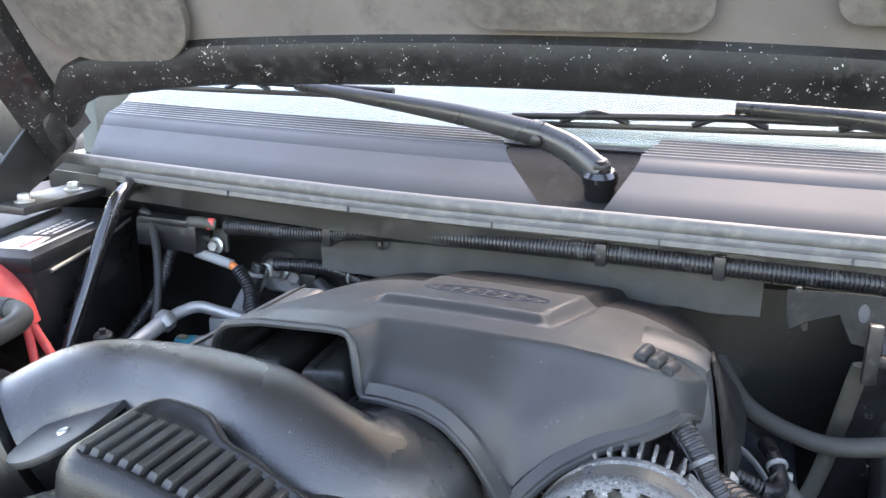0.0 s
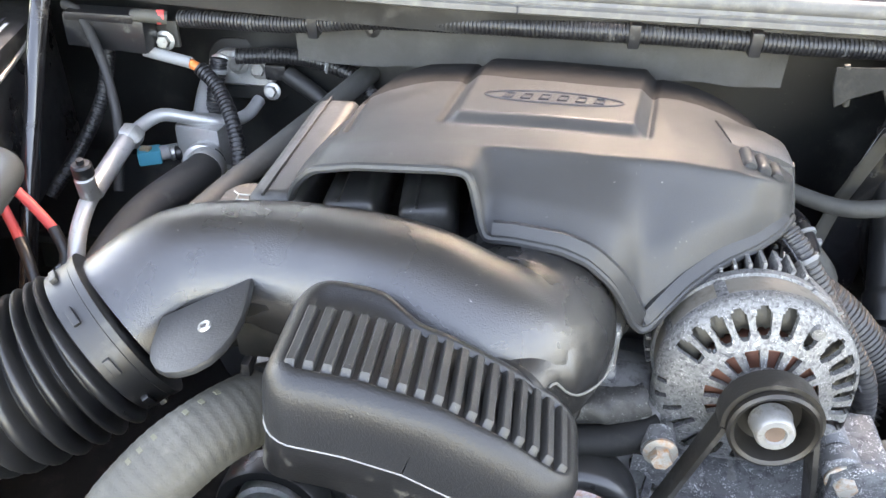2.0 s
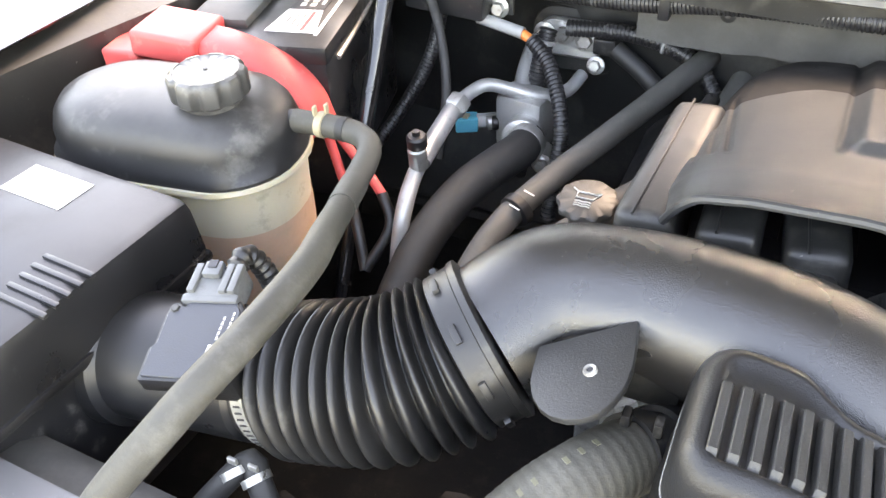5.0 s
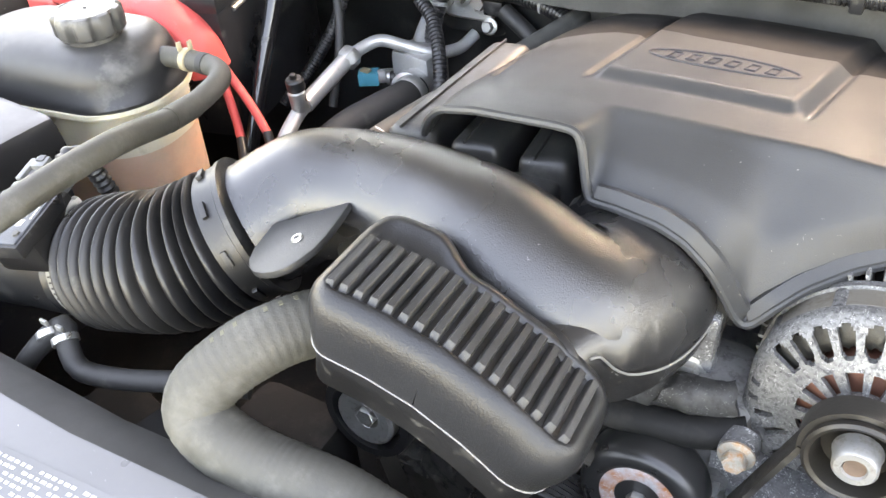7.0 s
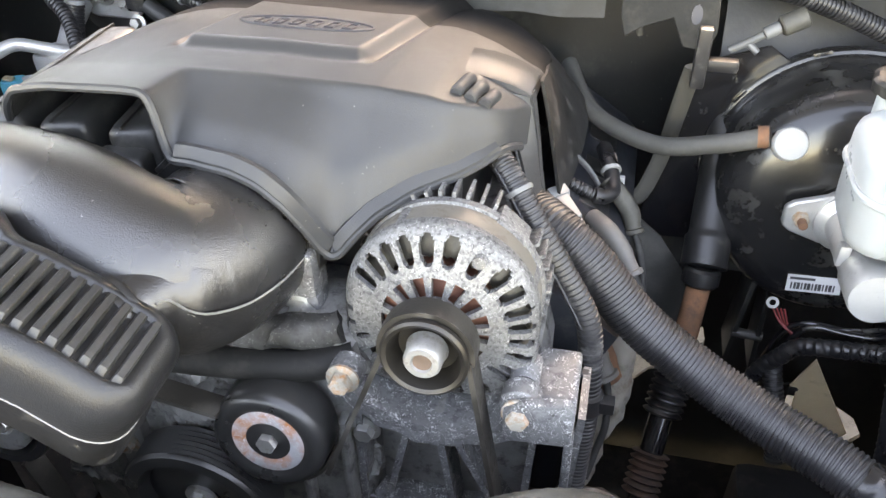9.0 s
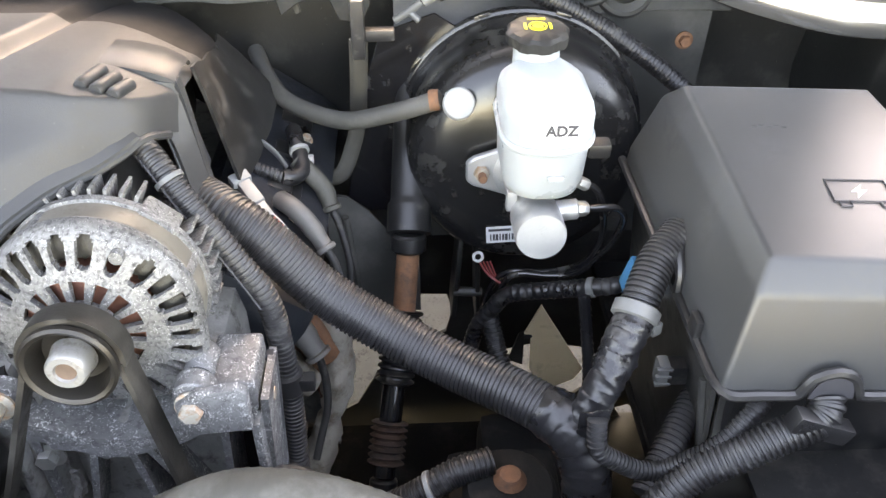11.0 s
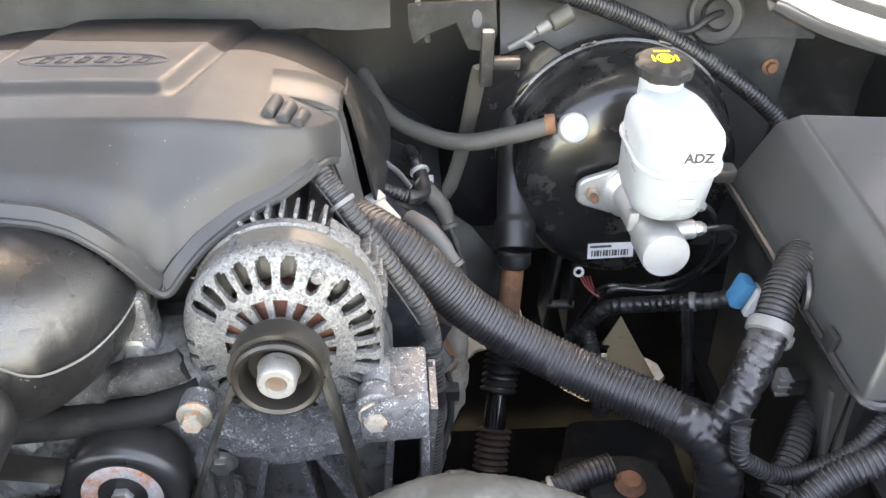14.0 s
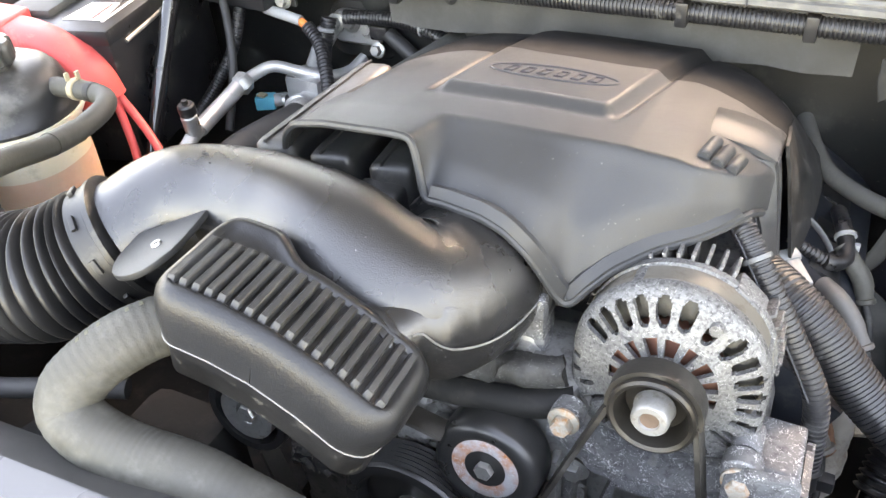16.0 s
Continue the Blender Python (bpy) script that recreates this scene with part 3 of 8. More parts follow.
def cowl_panel():
    c = thing("cowl_panel", (-0.13, 0.86, 1.22), "dark grey ribbed plastic cowl panel below the windscreen", "cowl panel", kind="structure")

    def piece(x0, x1, skew0, skew1, nm):
        n = 40
        prof = [(0.008, 1.232), (0.012, 1.240), (0.050, 1.262), (0.080, 1.2805), (0.0835, 1.2795), (0.087, 1.283), (0.100, 1.293)]
        rows = []
        for dy, z in prof:
            u = min(1.0, (z - 1.232) / 0.058)
            a, b = x0 + skew0 * u, x1 + skew1 * u
            rows.append([(a + (b - a) * k / n, cowl_y(a + (b - a) * k / n) + dy, z) for k in range(n + 1)])
        for k in range(7):
            for e, dz in ((0.0, 0.0), (0.0035, 0.0035), (0.0075, 0.0035), (0.0095, 0.0)):
                dy, z = 0.103 + 0.0115 * k + e, 1.294 + 0.0016 * k + dz
                a, b = x0 + skew0, x1 + skew1 + (skew1 * 0.55 * k / 7 if skew1 else 0)
                a += skew0 * 0.55 * k / 7 if skew0 else 0
                rows.append([(a + (b - a) * j / n, cowl_y(a + (b - a) * j / n) + dy, z) for j in range(n + 1)])
        part(nm, sheet(rows, 0.0025), M_COWL, c)

    piece(-0.895, -0.163, -0.055, -0.085, "panel")
    piece(-0.115, 0.98, 0.035, 0.0, "panel")
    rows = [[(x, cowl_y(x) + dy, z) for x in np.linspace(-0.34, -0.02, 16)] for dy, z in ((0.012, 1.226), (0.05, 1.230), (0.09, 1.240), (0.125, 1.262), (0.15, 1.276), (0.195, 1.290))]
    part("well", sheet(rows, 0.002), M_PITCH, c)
    return c


cowl_panel()
rows = [[(x, cowl_y(x) + 0.185 + d * 0.86, 1.296 + d * 0.52) for x in np.linspace(-1.0, 0.95, 24)] for d in np.linspace(0, 1.0, 6)]
wind = thing("windscreen", (-0.1, 0.97, 1.28), "sloping vehicle windscreen reflecting the sky", "windscreen", kind="structure")
_w = part("pane", sheet(rows, 0.005), M_GLASS, wind)
_w.visible_shadow = False
part("black_border", sheet([[(x, cowl_y(x) + 0.180 + d, 1.289 + d * 0.6) for x in np.linspace(-1.0, 0.95, 24)] for d in (0, 0.03, 0.06)], 0.003), M_INKGAP, wind)
dash = thing("dashboard", (-0.1, 1.5, 1.1), "dark grey dashboard seen through the windscreen", "dashboard", kind="structure")
part("top_pad", sheet([[(x, cowl_y(x) + 0.19 + d, 1.24 + 0.05 * math.sin(d * 3)) for x in np.linspace(-1.0, 0.95, 12)] for d in np.linspace(0, 0.9, 8)], 0.02), M_ROOF, dash)


cabin = thing("cabin_interior", (-0.1, 2.2, 0.9), "dim grey cabin behind the windscreen", "cabin", kind="structure")
part("headliner", sheet([[(x, y, 1.84 + 0.04 * math.sin((y - 1.8) * 2)) for x in (-1.1, -0.1, 1.05)] for y in (1.80, 2.3, 2.9)], 0.03), M_CABIN, cabin)
part("rear_wall", box((-0.1, 2.9, 1.3), (2.1, 0.04, 1.2), 0.01), M_CABIN, cabin)
for x in (-1.12, 1.07):
    part("door_card", box((x, 2.0, 0.95), (0.04, 1.8, 0.75), 0.01), M_CABIN, cabin)
for x in (-0.55, 0.38):
    seat = part("seat_back", box((x, 2.25, 1.15), (0.50, 0.14, 0.70), 0.05, Matrix.Rotation(radians(-12), 3, "X"), segs=3), M_CABIN, cabin)
    part("head_rest", box((x, 2.34, 1.60), (0.26, 0.09, 0.18), 0.04, segs=3), M_CABIN, seat)
wheel = part("wheel_rim", sweep([(0.36 + 0.19 * math.cos(t), 1.58 + 0.08 * math.sin(t), 1.26 + 0.165 * math.sin(t)) for t in np.linspace(0, 2 * math.pi, 40)], 0.015, 12, smooth=False), M_ROOF, cabin)
part("hub", box((0.36, 1.60, 1.26), (0.15, 0.06, 0.11), 0.02, segs=3), M_ROOF, wheel)
part("spoke", box((0.36, 1.59, 1.26), (0.36, 0.02, 0.03), 0.008), M_ROOF, wheel)


def hood():
    """The raised bonnet, hinged at the cowl."""
    h = thing("hood", (-0.1, 0.8, 1.36), "raised hood with grey felt liner pads on its dark underside", "hood", kind="structure")
    X0, X1 = -0.90, 0.72
    th = radians(57)

    def pt(x, d, off=0.0):
        e = (x + 0.18) / 0.65
        # Dip past x 0.27 is added out of view, shading fuse box and reservoir.
        y0, z0 = 0.80 + 0.02 * e * e, 1.374 - 0.028 * e * e - 0.010 * ease((-0.60 - x) / 0.22) - 0.08 * max(0, min(1, max((x - 0.27) / 0.12, (-0.85 - x) / 0.05))) * (1 if d < 0.2 else 0)
        return (x, y0 - d * math.cos(th) + off * math.sin(th), z0 + d * math.sin(th) + off * math.cos(th))

    xs = np.linspace(X0, X1, 40)
    part("skin", sheet([[pt(x, d, 0.030 + 0.02 * math.sin(d * 2.6)) for x in xs] for d in np.linspace(0.012, 1.12, 14)], 0.004), M_BLKPAINT, h)
    part("rear_edge", sheet([[pt(x, d, o) for x in xs] for d, o in ((0.012, 0.030), (0.009, 0.018), (0.010, 0.0), (0.014, -0.004), (0.040, -0.006), (0.056, -0.003), (0.064, 0.002), (0.067, 0.014))], 0.002), M_HOODEDGE, h)
    part("inner_panel", sheet([[pt(x, d, 0.016) for x in xs] for d in (0.055, 0.066, 0.076, 0.080, 0.100, 0.106, 0.14, 0.3, 0.6, 0.9, 1.1)], 0.003), M_HOODIN, h)
    for cx, w, d0, ln, rr in ((-0.735, 0.255, 0.058, 0.88, 0.085), (-0.130, 0.255, 0.084, 0.86, 0.032), (0.36, 0.52, 0.118, 0.82, 0.025)):
        o = Vector(pt(cx, d0 + ln / 2, -0.004))
        m = basis(o, (1, 0, 0), (0, math.cos(th), -math.sin(th)))
        part("liner_pad", plate(rounded(w, ln, rr, 8), 0.014, 0.005, m, segs=2), M_FELT, h)
    for sx in (-0.905, 0.70):
        part("side_rail", sheet([[pt(sx + k, d, o) for d in np.linspace(-0.01, 1.1, 12)] for k, o in ((-0.03, 0.04), (-0.03, -0.01), (0.03, -0.01), (0.03, 0.03))], 0.003), M_HOODEDGE, h)
    for x, side in ((-0.935, -1), (0.78, 1)):
        m = basis((x, 0.70, 1.20), (0, 1, 0), (0, 0, 1))
        hg = part("hinge", plate([(0, 0.0), (0.05, -0.01), (0.17, 0.05), (0.19, 0.10), (0.13, 0.14), (0.09, 0.10), (0.02, 0.04)], 0.006, 0.001, m), M_BODY, h, "dusty black steel hinge")
        part("base", box((x - side * 0.03, 0.79, 1.195), (0.07, 0.16, 0.012), 0.003), M_BODY, hg)
        for dy in (-0.05, 0.04):
            part("bolt", bolt((x - side * 0.035, 0.79 + dy, 1.2), (0, 0, 1), 0.009, 0.012), M_STEEL, hg)
    return h


hood()

# ---- engine cover ----
CX = -0.182
LIPX = (-0.412, -0.400, -0.390, -0.380, -0.365, -0.330, -0.262, -0.246, -0.240, -0.2365, -0.2315, -0.228, -0.222, -0.205, -0.170, -0.150, -0.131, -0.118, -0.108, -0.098, -0.085, -0.070, -0.045, -0.014, 0.004, 0.014, 0.022, 0.028)
LIPY = (0.520, 0.490, 0.468, 0.460, 0.456, 0.453, 0.450, 0.449, 0.447, 0.445, 0.438, 0.436, 0.434, 0.428, 0.420, 0.418, 0.417, 0.420, 0.424, 0.425, 0.432, 0.445, 0.465, 0.485, 0.500, 0.515, 0.535, 0.560)
LIPZ = (1.095, 1.128, 1.162, 1.186, 1.202, 1.210, 1.215, 1.215, 1.211, 1.201, 1.174, 1.167, 1.168, 1.172, 1.173, 1.166, 1.150, 1.128, 1.106, 1.101, 1.118, 1.131, 1.142, 1.149, 1.155, 1.159, 1.150, 1.135)


def cover_top(x, y):
    z = smooth_lerp((0.40, 0.47, 0.50, 0.545, 0.60, 0.65, 0.70, 0.76, 0.79, 0.82), (1.222, 1.2145, 1.2105, 1.2035, 1.1945, 1.1865, 1.178, 1.166, 1.158, 1.147), y)
    d = abs(x - CX)
    if x > CX:
        z -= lerp((0.0, 0.10, 0.14, 0.165, 0.185, 0.205, 0.215, 0.23), (0.0, 0.002, 0.006, 0.012, 0.020, 0.031, 0.044, 0.10), d)
    else:
        z -= smooth_lerp((0.0, 0.10, 0.14, 0.165, 0.182, 0.195, 0.206, 0.215, 0.222, 0.23), (0.0, 0.0015, 0.004, 0.008, 0.013, 0.021, 0.034, 0.050, 0.068, 0.092), d)
    w = ease((x + 0.277 - 0.05 * (y - 0.55)) / 0.013) * ease((-0.107 + 0.14 * (y - 0.55) - x) / 0.013) * ease((y - 0.548) / 0.020)
    grooves = sum(math.exp(-((x - gx) / 0.0032) ** 2) for gx in (-0.2795 + 0.05 * (y - 0.55), -0.1045 + 0.14 * (y - 0.55))) * ease((y - 0.545) / 0.02)
    flutes = sum(math.exp(-((x - gx + 0.12 * (y - 0.54)) / 0.0028) ** 2) for gx in (-0.3805, -0.3690, -0.3575)) * ease((y - 0.530) / 0.01) * ease((0.69 - y) / 0.03)
    return z + 0.0085 * w - 0.0026 * grooves - 0.0034 * flutes


def cover_point(x, y):
    """Top of the cover, with a sloping front face below a shoulder line."""
    yl, zl = smooth_lerp(LIPX, LIPY, x), smooth_lerp(LIPX, LIPZ, x)
    ys = max(0.500, yl + 0.022)
    zt = cover_top(x, y)
    if y >= ys + 0.012:
        return zt
    zs = cover_top(x, ys)
    t = (y - yl) / (ys - yl)
    zf = zl + (zs - zl) * lerp((0.0, 0.32, 0.38, 0.44, 1.0), (0.0, 0.455, 0.525, 0.575, 1.0), t) if t < 1 else zt
    a = ease((y - ys + 0.012) / 0.024)
    return zf * (1 - a) + min(zt, zs + 0.004) * a if t < 1 else zf * (1 - a) + zt * a


def edge_in(x, y):
    """How far the outer shoulder draws in towards the rear."""
    return max(0.0, CX - x - 0.14) / 0.09 * smooth_lerp((0.54, 0.62, 0.68, 0.74, 0.79, 0.82), (0.0, 0.0058, 0.0115, 0.0195, 0.030, 0.036), y)


def engine_cover():
    c = thing("engine_cover", (CX, 0.60, 1.08), "satin dark grey plastic engine cover over the engine", "engine cover")
    xs = np.unique(np.concatenate([np.linspace(-0.412, 0.028, 110), np.linspace(-0.248, -0.222, 28), np.linspace(-0.290, -0.255, 26), np.linspace(-0.122, -0.068, 34), np.linspace(-0.394, -0.346, 44)]))
    rows = []
    for v in np.linspace(0, 1, 150):
        row = []
        for x in xs:
            yl = smooth_lerp(LIPX, LIPY, x)
            y = yl + (0.818 - 0.10 * max(0, abs(x - CX) - 0.12) / 0.1 - yl) * v
            row.append((x + edge_in(x, y), y, cover_point(x, y)))
        rows.append(row)
    back = [(x, y + 0.008, z - 0.02) for x, y, z in rows[-1]]
    rows += [back, [(x, y + 0.004, 1.05) for x, y, z in back]]
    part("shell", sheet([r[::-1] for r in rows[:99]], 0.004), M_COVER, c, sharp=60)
    # Rear rows of the same shell, split off in a darker, rougher material.
    part("rear_shell", sheet([[(x, y, z - 0.0004) for x, y, z in r[::-1]] for r in rows[98:]], 0.004), M_COVERBACK, c, "darker, duller rear section", sharp=60)
    lipline = [(x, smooth_lerp(LIPX, LIPY, x) - 0.002, smooth_lerp(LIPX, LIPZ, x) - 0.001) for x in np.linspace(-0.408, 0.024, 220)]
    part("rolled_edge", sweep(lipline, 0.0036, 8, smooth=False), M_COVER, c)
    # raised flange that follows the lip
    flange = []
    for x in np.linspace(-0.222, 0.012, 150):
        p0 = Vector((x, smooth_lerp(LIPX, LIPY, x), smooth_lerp(LIPX, LIPZ, x)))
        p1 = Vector((x + 0.002, smooth_lerp(LIPX, LIPY, x + 0.002), smooth_lerp(LIPX, LIPZ, x + 0.002)))
        t = (p1 - p0).normalized()
        n = Vector((0.0, -0.55, 0.45)).normalized()
        s = n.cross(t).normalized()
        s = s if s.z > 0 else -s
        flange.append([p0 + n * 0.0015 - s * 0.001, p0 + n * 0.0042 + s * 0.0012, p0 + n * 0.0044 + s * 0.0095, p0 + n * 0.0005 + s * 0.0112])
    part("lip_flange", sheet([list(r) for r in zip(*flange)], 0.0015), M_COVER, c, sharp=24)
    # oval badge with print bars
    def on(u, v):
        return (u, v, cover_top(u, v) + 0.0006)
    oval = [on(-0.184 + 0.063 * math.cos(a), 0.621 + 0.019 * math.sin(a)) for a in np.linspace(0, 2 * math.pi, 60)]
    badge = part("badge", sweep(oval, 0.0010, 6, smooth=False), M_INKGAP, c, "dark oval badge outline")
    for k in range(6):
        u = -0.184 + (k - 2.5) * 0.0165
        seg = [(u - 0.005, 0.613), (u + 0.003, 0.613), (u + 0.006, 0.628), (u - 0.002, 0.628), (u - 0.005, 0.613)]
        part("bar", sweep([on(a, b) for a, b in seg], 0.0008, 5, smooth=False), M_INKGAP, badge)
    # cooling ribs on one shoulder
    for a, b in (((-0.0250, 0.521), (-0.0215, 0.560)), ((-0.0140, 0.518), (-0.0100, 0.554)), ((-0.0030, 0.519), (0.0010, 0.548))):
        line = [(a[0] + (b[0] - a[0]) * u, a[1] + (b[1] - a[1]) * u, cover_point(a[0] + (b[0] - a[0]) * u, a[1] + (b[1] - a[1]) * u) + 0.0006 - 0.004 * max(0, 0.15 - u)) for u in np.linspace(0, 1, 8)]
        part("rib", sweep(line, lambda q, u: 0.0056 * min(1, 0.82 + 5 * u), 16, 0.004), M_COVER, c)
    # flat corner plate over the side post
    top = [Vector(p) for p in ((-0.030, 0.578, 1.1885), (-0.010, 0.5785, 1.1848), (0.010, 0.579, 1.1795), (0.0215, 0.579, 1.1745), (0.0245, 0.580, 1.1715))]
    rear = [Vector(p) for p in ((-0.034, 0.640, 1.1795), (-0.014, 0.637, 1.1790), (0.008, 0.632, 1.1755), (0.022, 0.627, 1.1705), (0.0262, 0.625, 1.1675))]
    part("corner_plate", sheet([[a.lerp(b, k) + Vector((0, 0, dz)) for a, b in zip(top, rear)] for k, dz in ((0.0, -0.0045), (0.0, -0.0022), (0.06, -0.0012), (0.5, -0.0004), (0.96, -0.001), (1.0, -0.005))], 0.003), M_COVER, c, sharp=50)
    edge_l = spline([(-0.012, 0.573, 1.1785), (0.003, 0.567, 1.166), (0.012, 0.562, 1.150), (0.019, 0.552, 1.133), (0.0257, 0.542, 1.1176), (0.034, 0.530, 1.080)], 0.004)
    edge_r = spline([(0.0235, 0.579, 1.1705), (0.0265, 0.577, 1.158), (0.031, 0.571, 1.135), (0.036, 0.564, 1.105), (0.0425, 0.556, 1.074)], 0.004)

    def along(line, u):
        f = u * (len(line) - 1)
        k = min(len(line) - 2, int(f))
        return line[k].lerp(line[k + 1], f - k)
    us = np.linspace(0, 1, 26)
    part("side_post", sheet([[along(edge_l, u).lerp(along(edge_r, u), k) + Vector((0, -0.0016 * math.sin(k * math.pi), 0)) for u in us] for k in (0, 0.06, 0.3, 0.6, 0.88, 1.0)], 0.004), M_COVER, c, sharp=40)
    part("post_bead", sweep([along(edge_l, u) + Vector((0, -0.001, 0.0005)) for u in us], 0.0011, 8, smooth=False), M_COVER, c)
    part("side_rim", sheet([[along(edge_r, u) + Vector((0.0012 * k, 0.0085 * k, 0)) for u in us] for k in (0, 0.2, 1.0)], 0.004), M_COVER, c)
    # Inset black sheet paints the shade inside the side opening.
    part("side_opening", sheet([[along(edge_r, u) + Vector((-0.014, 0.006 + (0.042 + 0.016 * u) * k, -0.004)) for u in us] for k in (0, 0.5, 1.0)], 0.002), M_INKGAP, c, "dark side opening")
    back = spline([(0.029, 0.618, 1.164), (0.036, 0.617, 1.135), (0.044, 0.616, 1.095), (0.0545, 0.616, 1.040)], 0.006)
    skirt = []
    for k in np.linspace(0, 1, 14):
        skirt.append([along(back, u) + Vector((0.012 * math.sin(k * 2.2) - 0.030 * (1 - u) * k, 0.19 * k, -0.056 * k * (1 - u) ** 1.5 + 0.0015 * math.sin(k * 21 + u * 5))) for u in us])
    part("side_skirt", sheet(skirt, 0.003), M_SKIRT, c, "dusty black rear skirt")
    return c


engine_cover()

# intake manifold under the cover
man = thing("intake_manifold", (CX, 0.6, 1.0), "black plastic intake manifold with runners under the cover", "intake manifold")
part("plenum", box((CX, 0.63, 1.085), (0.34, 0.30, 0.10), 0.02), M_BLACK, man)
for x, turn in ((-0.396, -3), (-0.340, 1), (-0.283, 5)):
    R = Matrix.Rotation(radians(-6), 3, "Y") @ Matrix.Rotation(radians(turn), 3, "Z")
    part("runner", box((x, 0.555, 1.140), (0.046, 0.19, 0.060), 0.012, R, segs=3), M_RUNNER, man)
    part("runner_seam", box(Vector((x, 0.555, 1.1705)) + R @ Vector((-0.010, 0, 0)), (0.002, 0.186, 0.003), 0.0006, R), M_RUNNER, man)
    part("runner_web", box((x + 0.029, 0.585, 1.122), (0.012, 0.14, 0.03), 0.003), M_BLACK, man)
part("runner_end", box((-0.283, 0.452, 1.118), (0.046, 0.030, 0.075), 0.010, Matrix.Rotation(radians(5), 3, "Z"), segs=3), M_RUNNER, man)

# ---- intake tube ----


def intake_tube():
    t = thing("intake_tube", (-0.30, 0.37, 1.05), "smooth black moulded plastic air intake tube over the engine", "intake tube")
    line = [(-0.474, 0.340, 1.128), (-0.440, 0.3735, 1.1455), (-0.390, 0.3855, 1.149), (-0.330, 0.3815, 1.152), (-0.275, 0.3675, 1.152), (-0.237, 0.3555, 1.141), (-0.2124, 0.358, 1.126), (-0.199, 0.375, 1.114), (-0.189, 0.404, 1.106), (-0.187, 0.434, 1.102)]
    radii = (0.0535, 0.054, 0.054, 0.0545, 0.056, 0.059, 0.063, 0.0655, 0.0662, 0.0662)
    far = [0.0]
    for a, b in zip(line, line[1:]):
        far.append(far[-1] + (Vector(b) - Vector(a)).length)
    part("duct", sweep(line, lambda q, u: smooth_lerp(far, radii, u * far[-1]), 44, 0.004), M_TUBE, t, sharp=80)
    part("mouth_band", lathe([(0.066, 0), (0.0735, 0.001), (0.0745, 0.004), (0.0745, 0.020), (0.070, 0.023)], (-0.187, 0.428, 1.102), (0.03, 1, -0.06), 56), M_RUBBER, t)
    for k in range(7):
        a = radians(-35 + 28 * k)
        part("band_lug", box((-0.187 + 0.0755 * math.cos(a), 0.439, 1.1015 + 0.0755 * math.sin(a)), (0.005, 0.013, 0.010), 0.0015, Matrix.Rotation(-a, 3, "Y")), M_RUBBER, t)
    neck = [(-0.204, 0.284, 1.138), (-0.2005, 0.294, 1.1375), (-0.198, 0.303, 1.1365), (-0.196, 0.311, 1.135), (-0.195, 0.318, 1.133), (-0.194, 0.325, 1.1305), (-0.193, 0.333, 1.128), (-0.193, 0.345, 1.124)]
    part("neck", sweep(neck, lambda q, u: lerp((0, 0.28, 0.42, 0.55, 0.68, 0.82, 1.0), (0.0255, 0.0255, 0.0275, 0.0315, 0.0375, 0.045, 0.052), u), 36, 0.002), M_TUBE, t, sharp=70)
    for k in (0, 1):
        part("neck_ring", lathe([(0.0250, -0.0034), (0.0300, -0.0026), (0.0306, 0.0), (0.0300, 0.0026), (0.0250, 0.0034)], Vector((-0.2025, 0.289, 1.1375)) + Vector((0.0026, 0.0078, -0.0006)) * k, (0.33, 0.93, -0.1), 36), M_RUBBER, t)
    part("seam", sweep([(-0.1725, 0.302, 1.1475), (-0.168, 0.309, 1.145), (-0.161, 0.3135, 1.134), (-0.1525, 0.321, 1.1245), (-0.143, 0.3335, 1.1185), (-0.1345, 0.349, 1.1135), (-0.1285, 0.366, 1.110), (-0.124, 0.388, 1.106), (-0.121, 0.415, 1.103)], 0.0009, 6), M_SEAM, t, "pale moulding seam")
    # mounting tab
    m = basis((-0.394, 0.294, 1.165), (0.93, 0.28, 0.32), (0.0, 0.99, 0.08))
    # The tab's lighter plastic stands in for sky it would reflect.
    tab = part("mounting_tab", plate([(-0.030, 0.03), (-0.033, 0.012), (-0.034, 0.0), (-0.032, -0.012), (-0.027, -0.022), (-0.020, -0.029), (-0.011, -0.033), (-0.001, -0.034), (0.009, -0.031), (0.017, -0.024), (0.024, -0.014), (0.029, 0.000), (0.032, 0.018), (0.034, 0.040)], 0.006, 0.002, m, segs=2), M_RIB, t)
    part("grommet", lathe([(0.0022, 0.0), (0.0024, 0.0016), (0.0040, 0.0018), (0.0048, 0.0)], m @ Vector((0.004, 0.002, 0.0062)), m.to_3x3() @ Vector((0, 0, 1)), 24), M_STEEL, tab, "bright ring round a hole")
    # Black disc in place of the shade in the hole.
    part("hole", lathe([(0.0001, 0.0008), (0.0023, 0.0008), (0.0023, 0.0)], m @ Vector((0.004, 0.002, 0.0062)), m.to_3x3() @ Vector((0, 0, 1)), 16), M_INKGAP, tab)
    part("tab_web", box((-0.366, 0.338, 1.140), (0.05, 0.012, 0.05), 0.004), M_PITCH, t)
    return t


intake_tube()


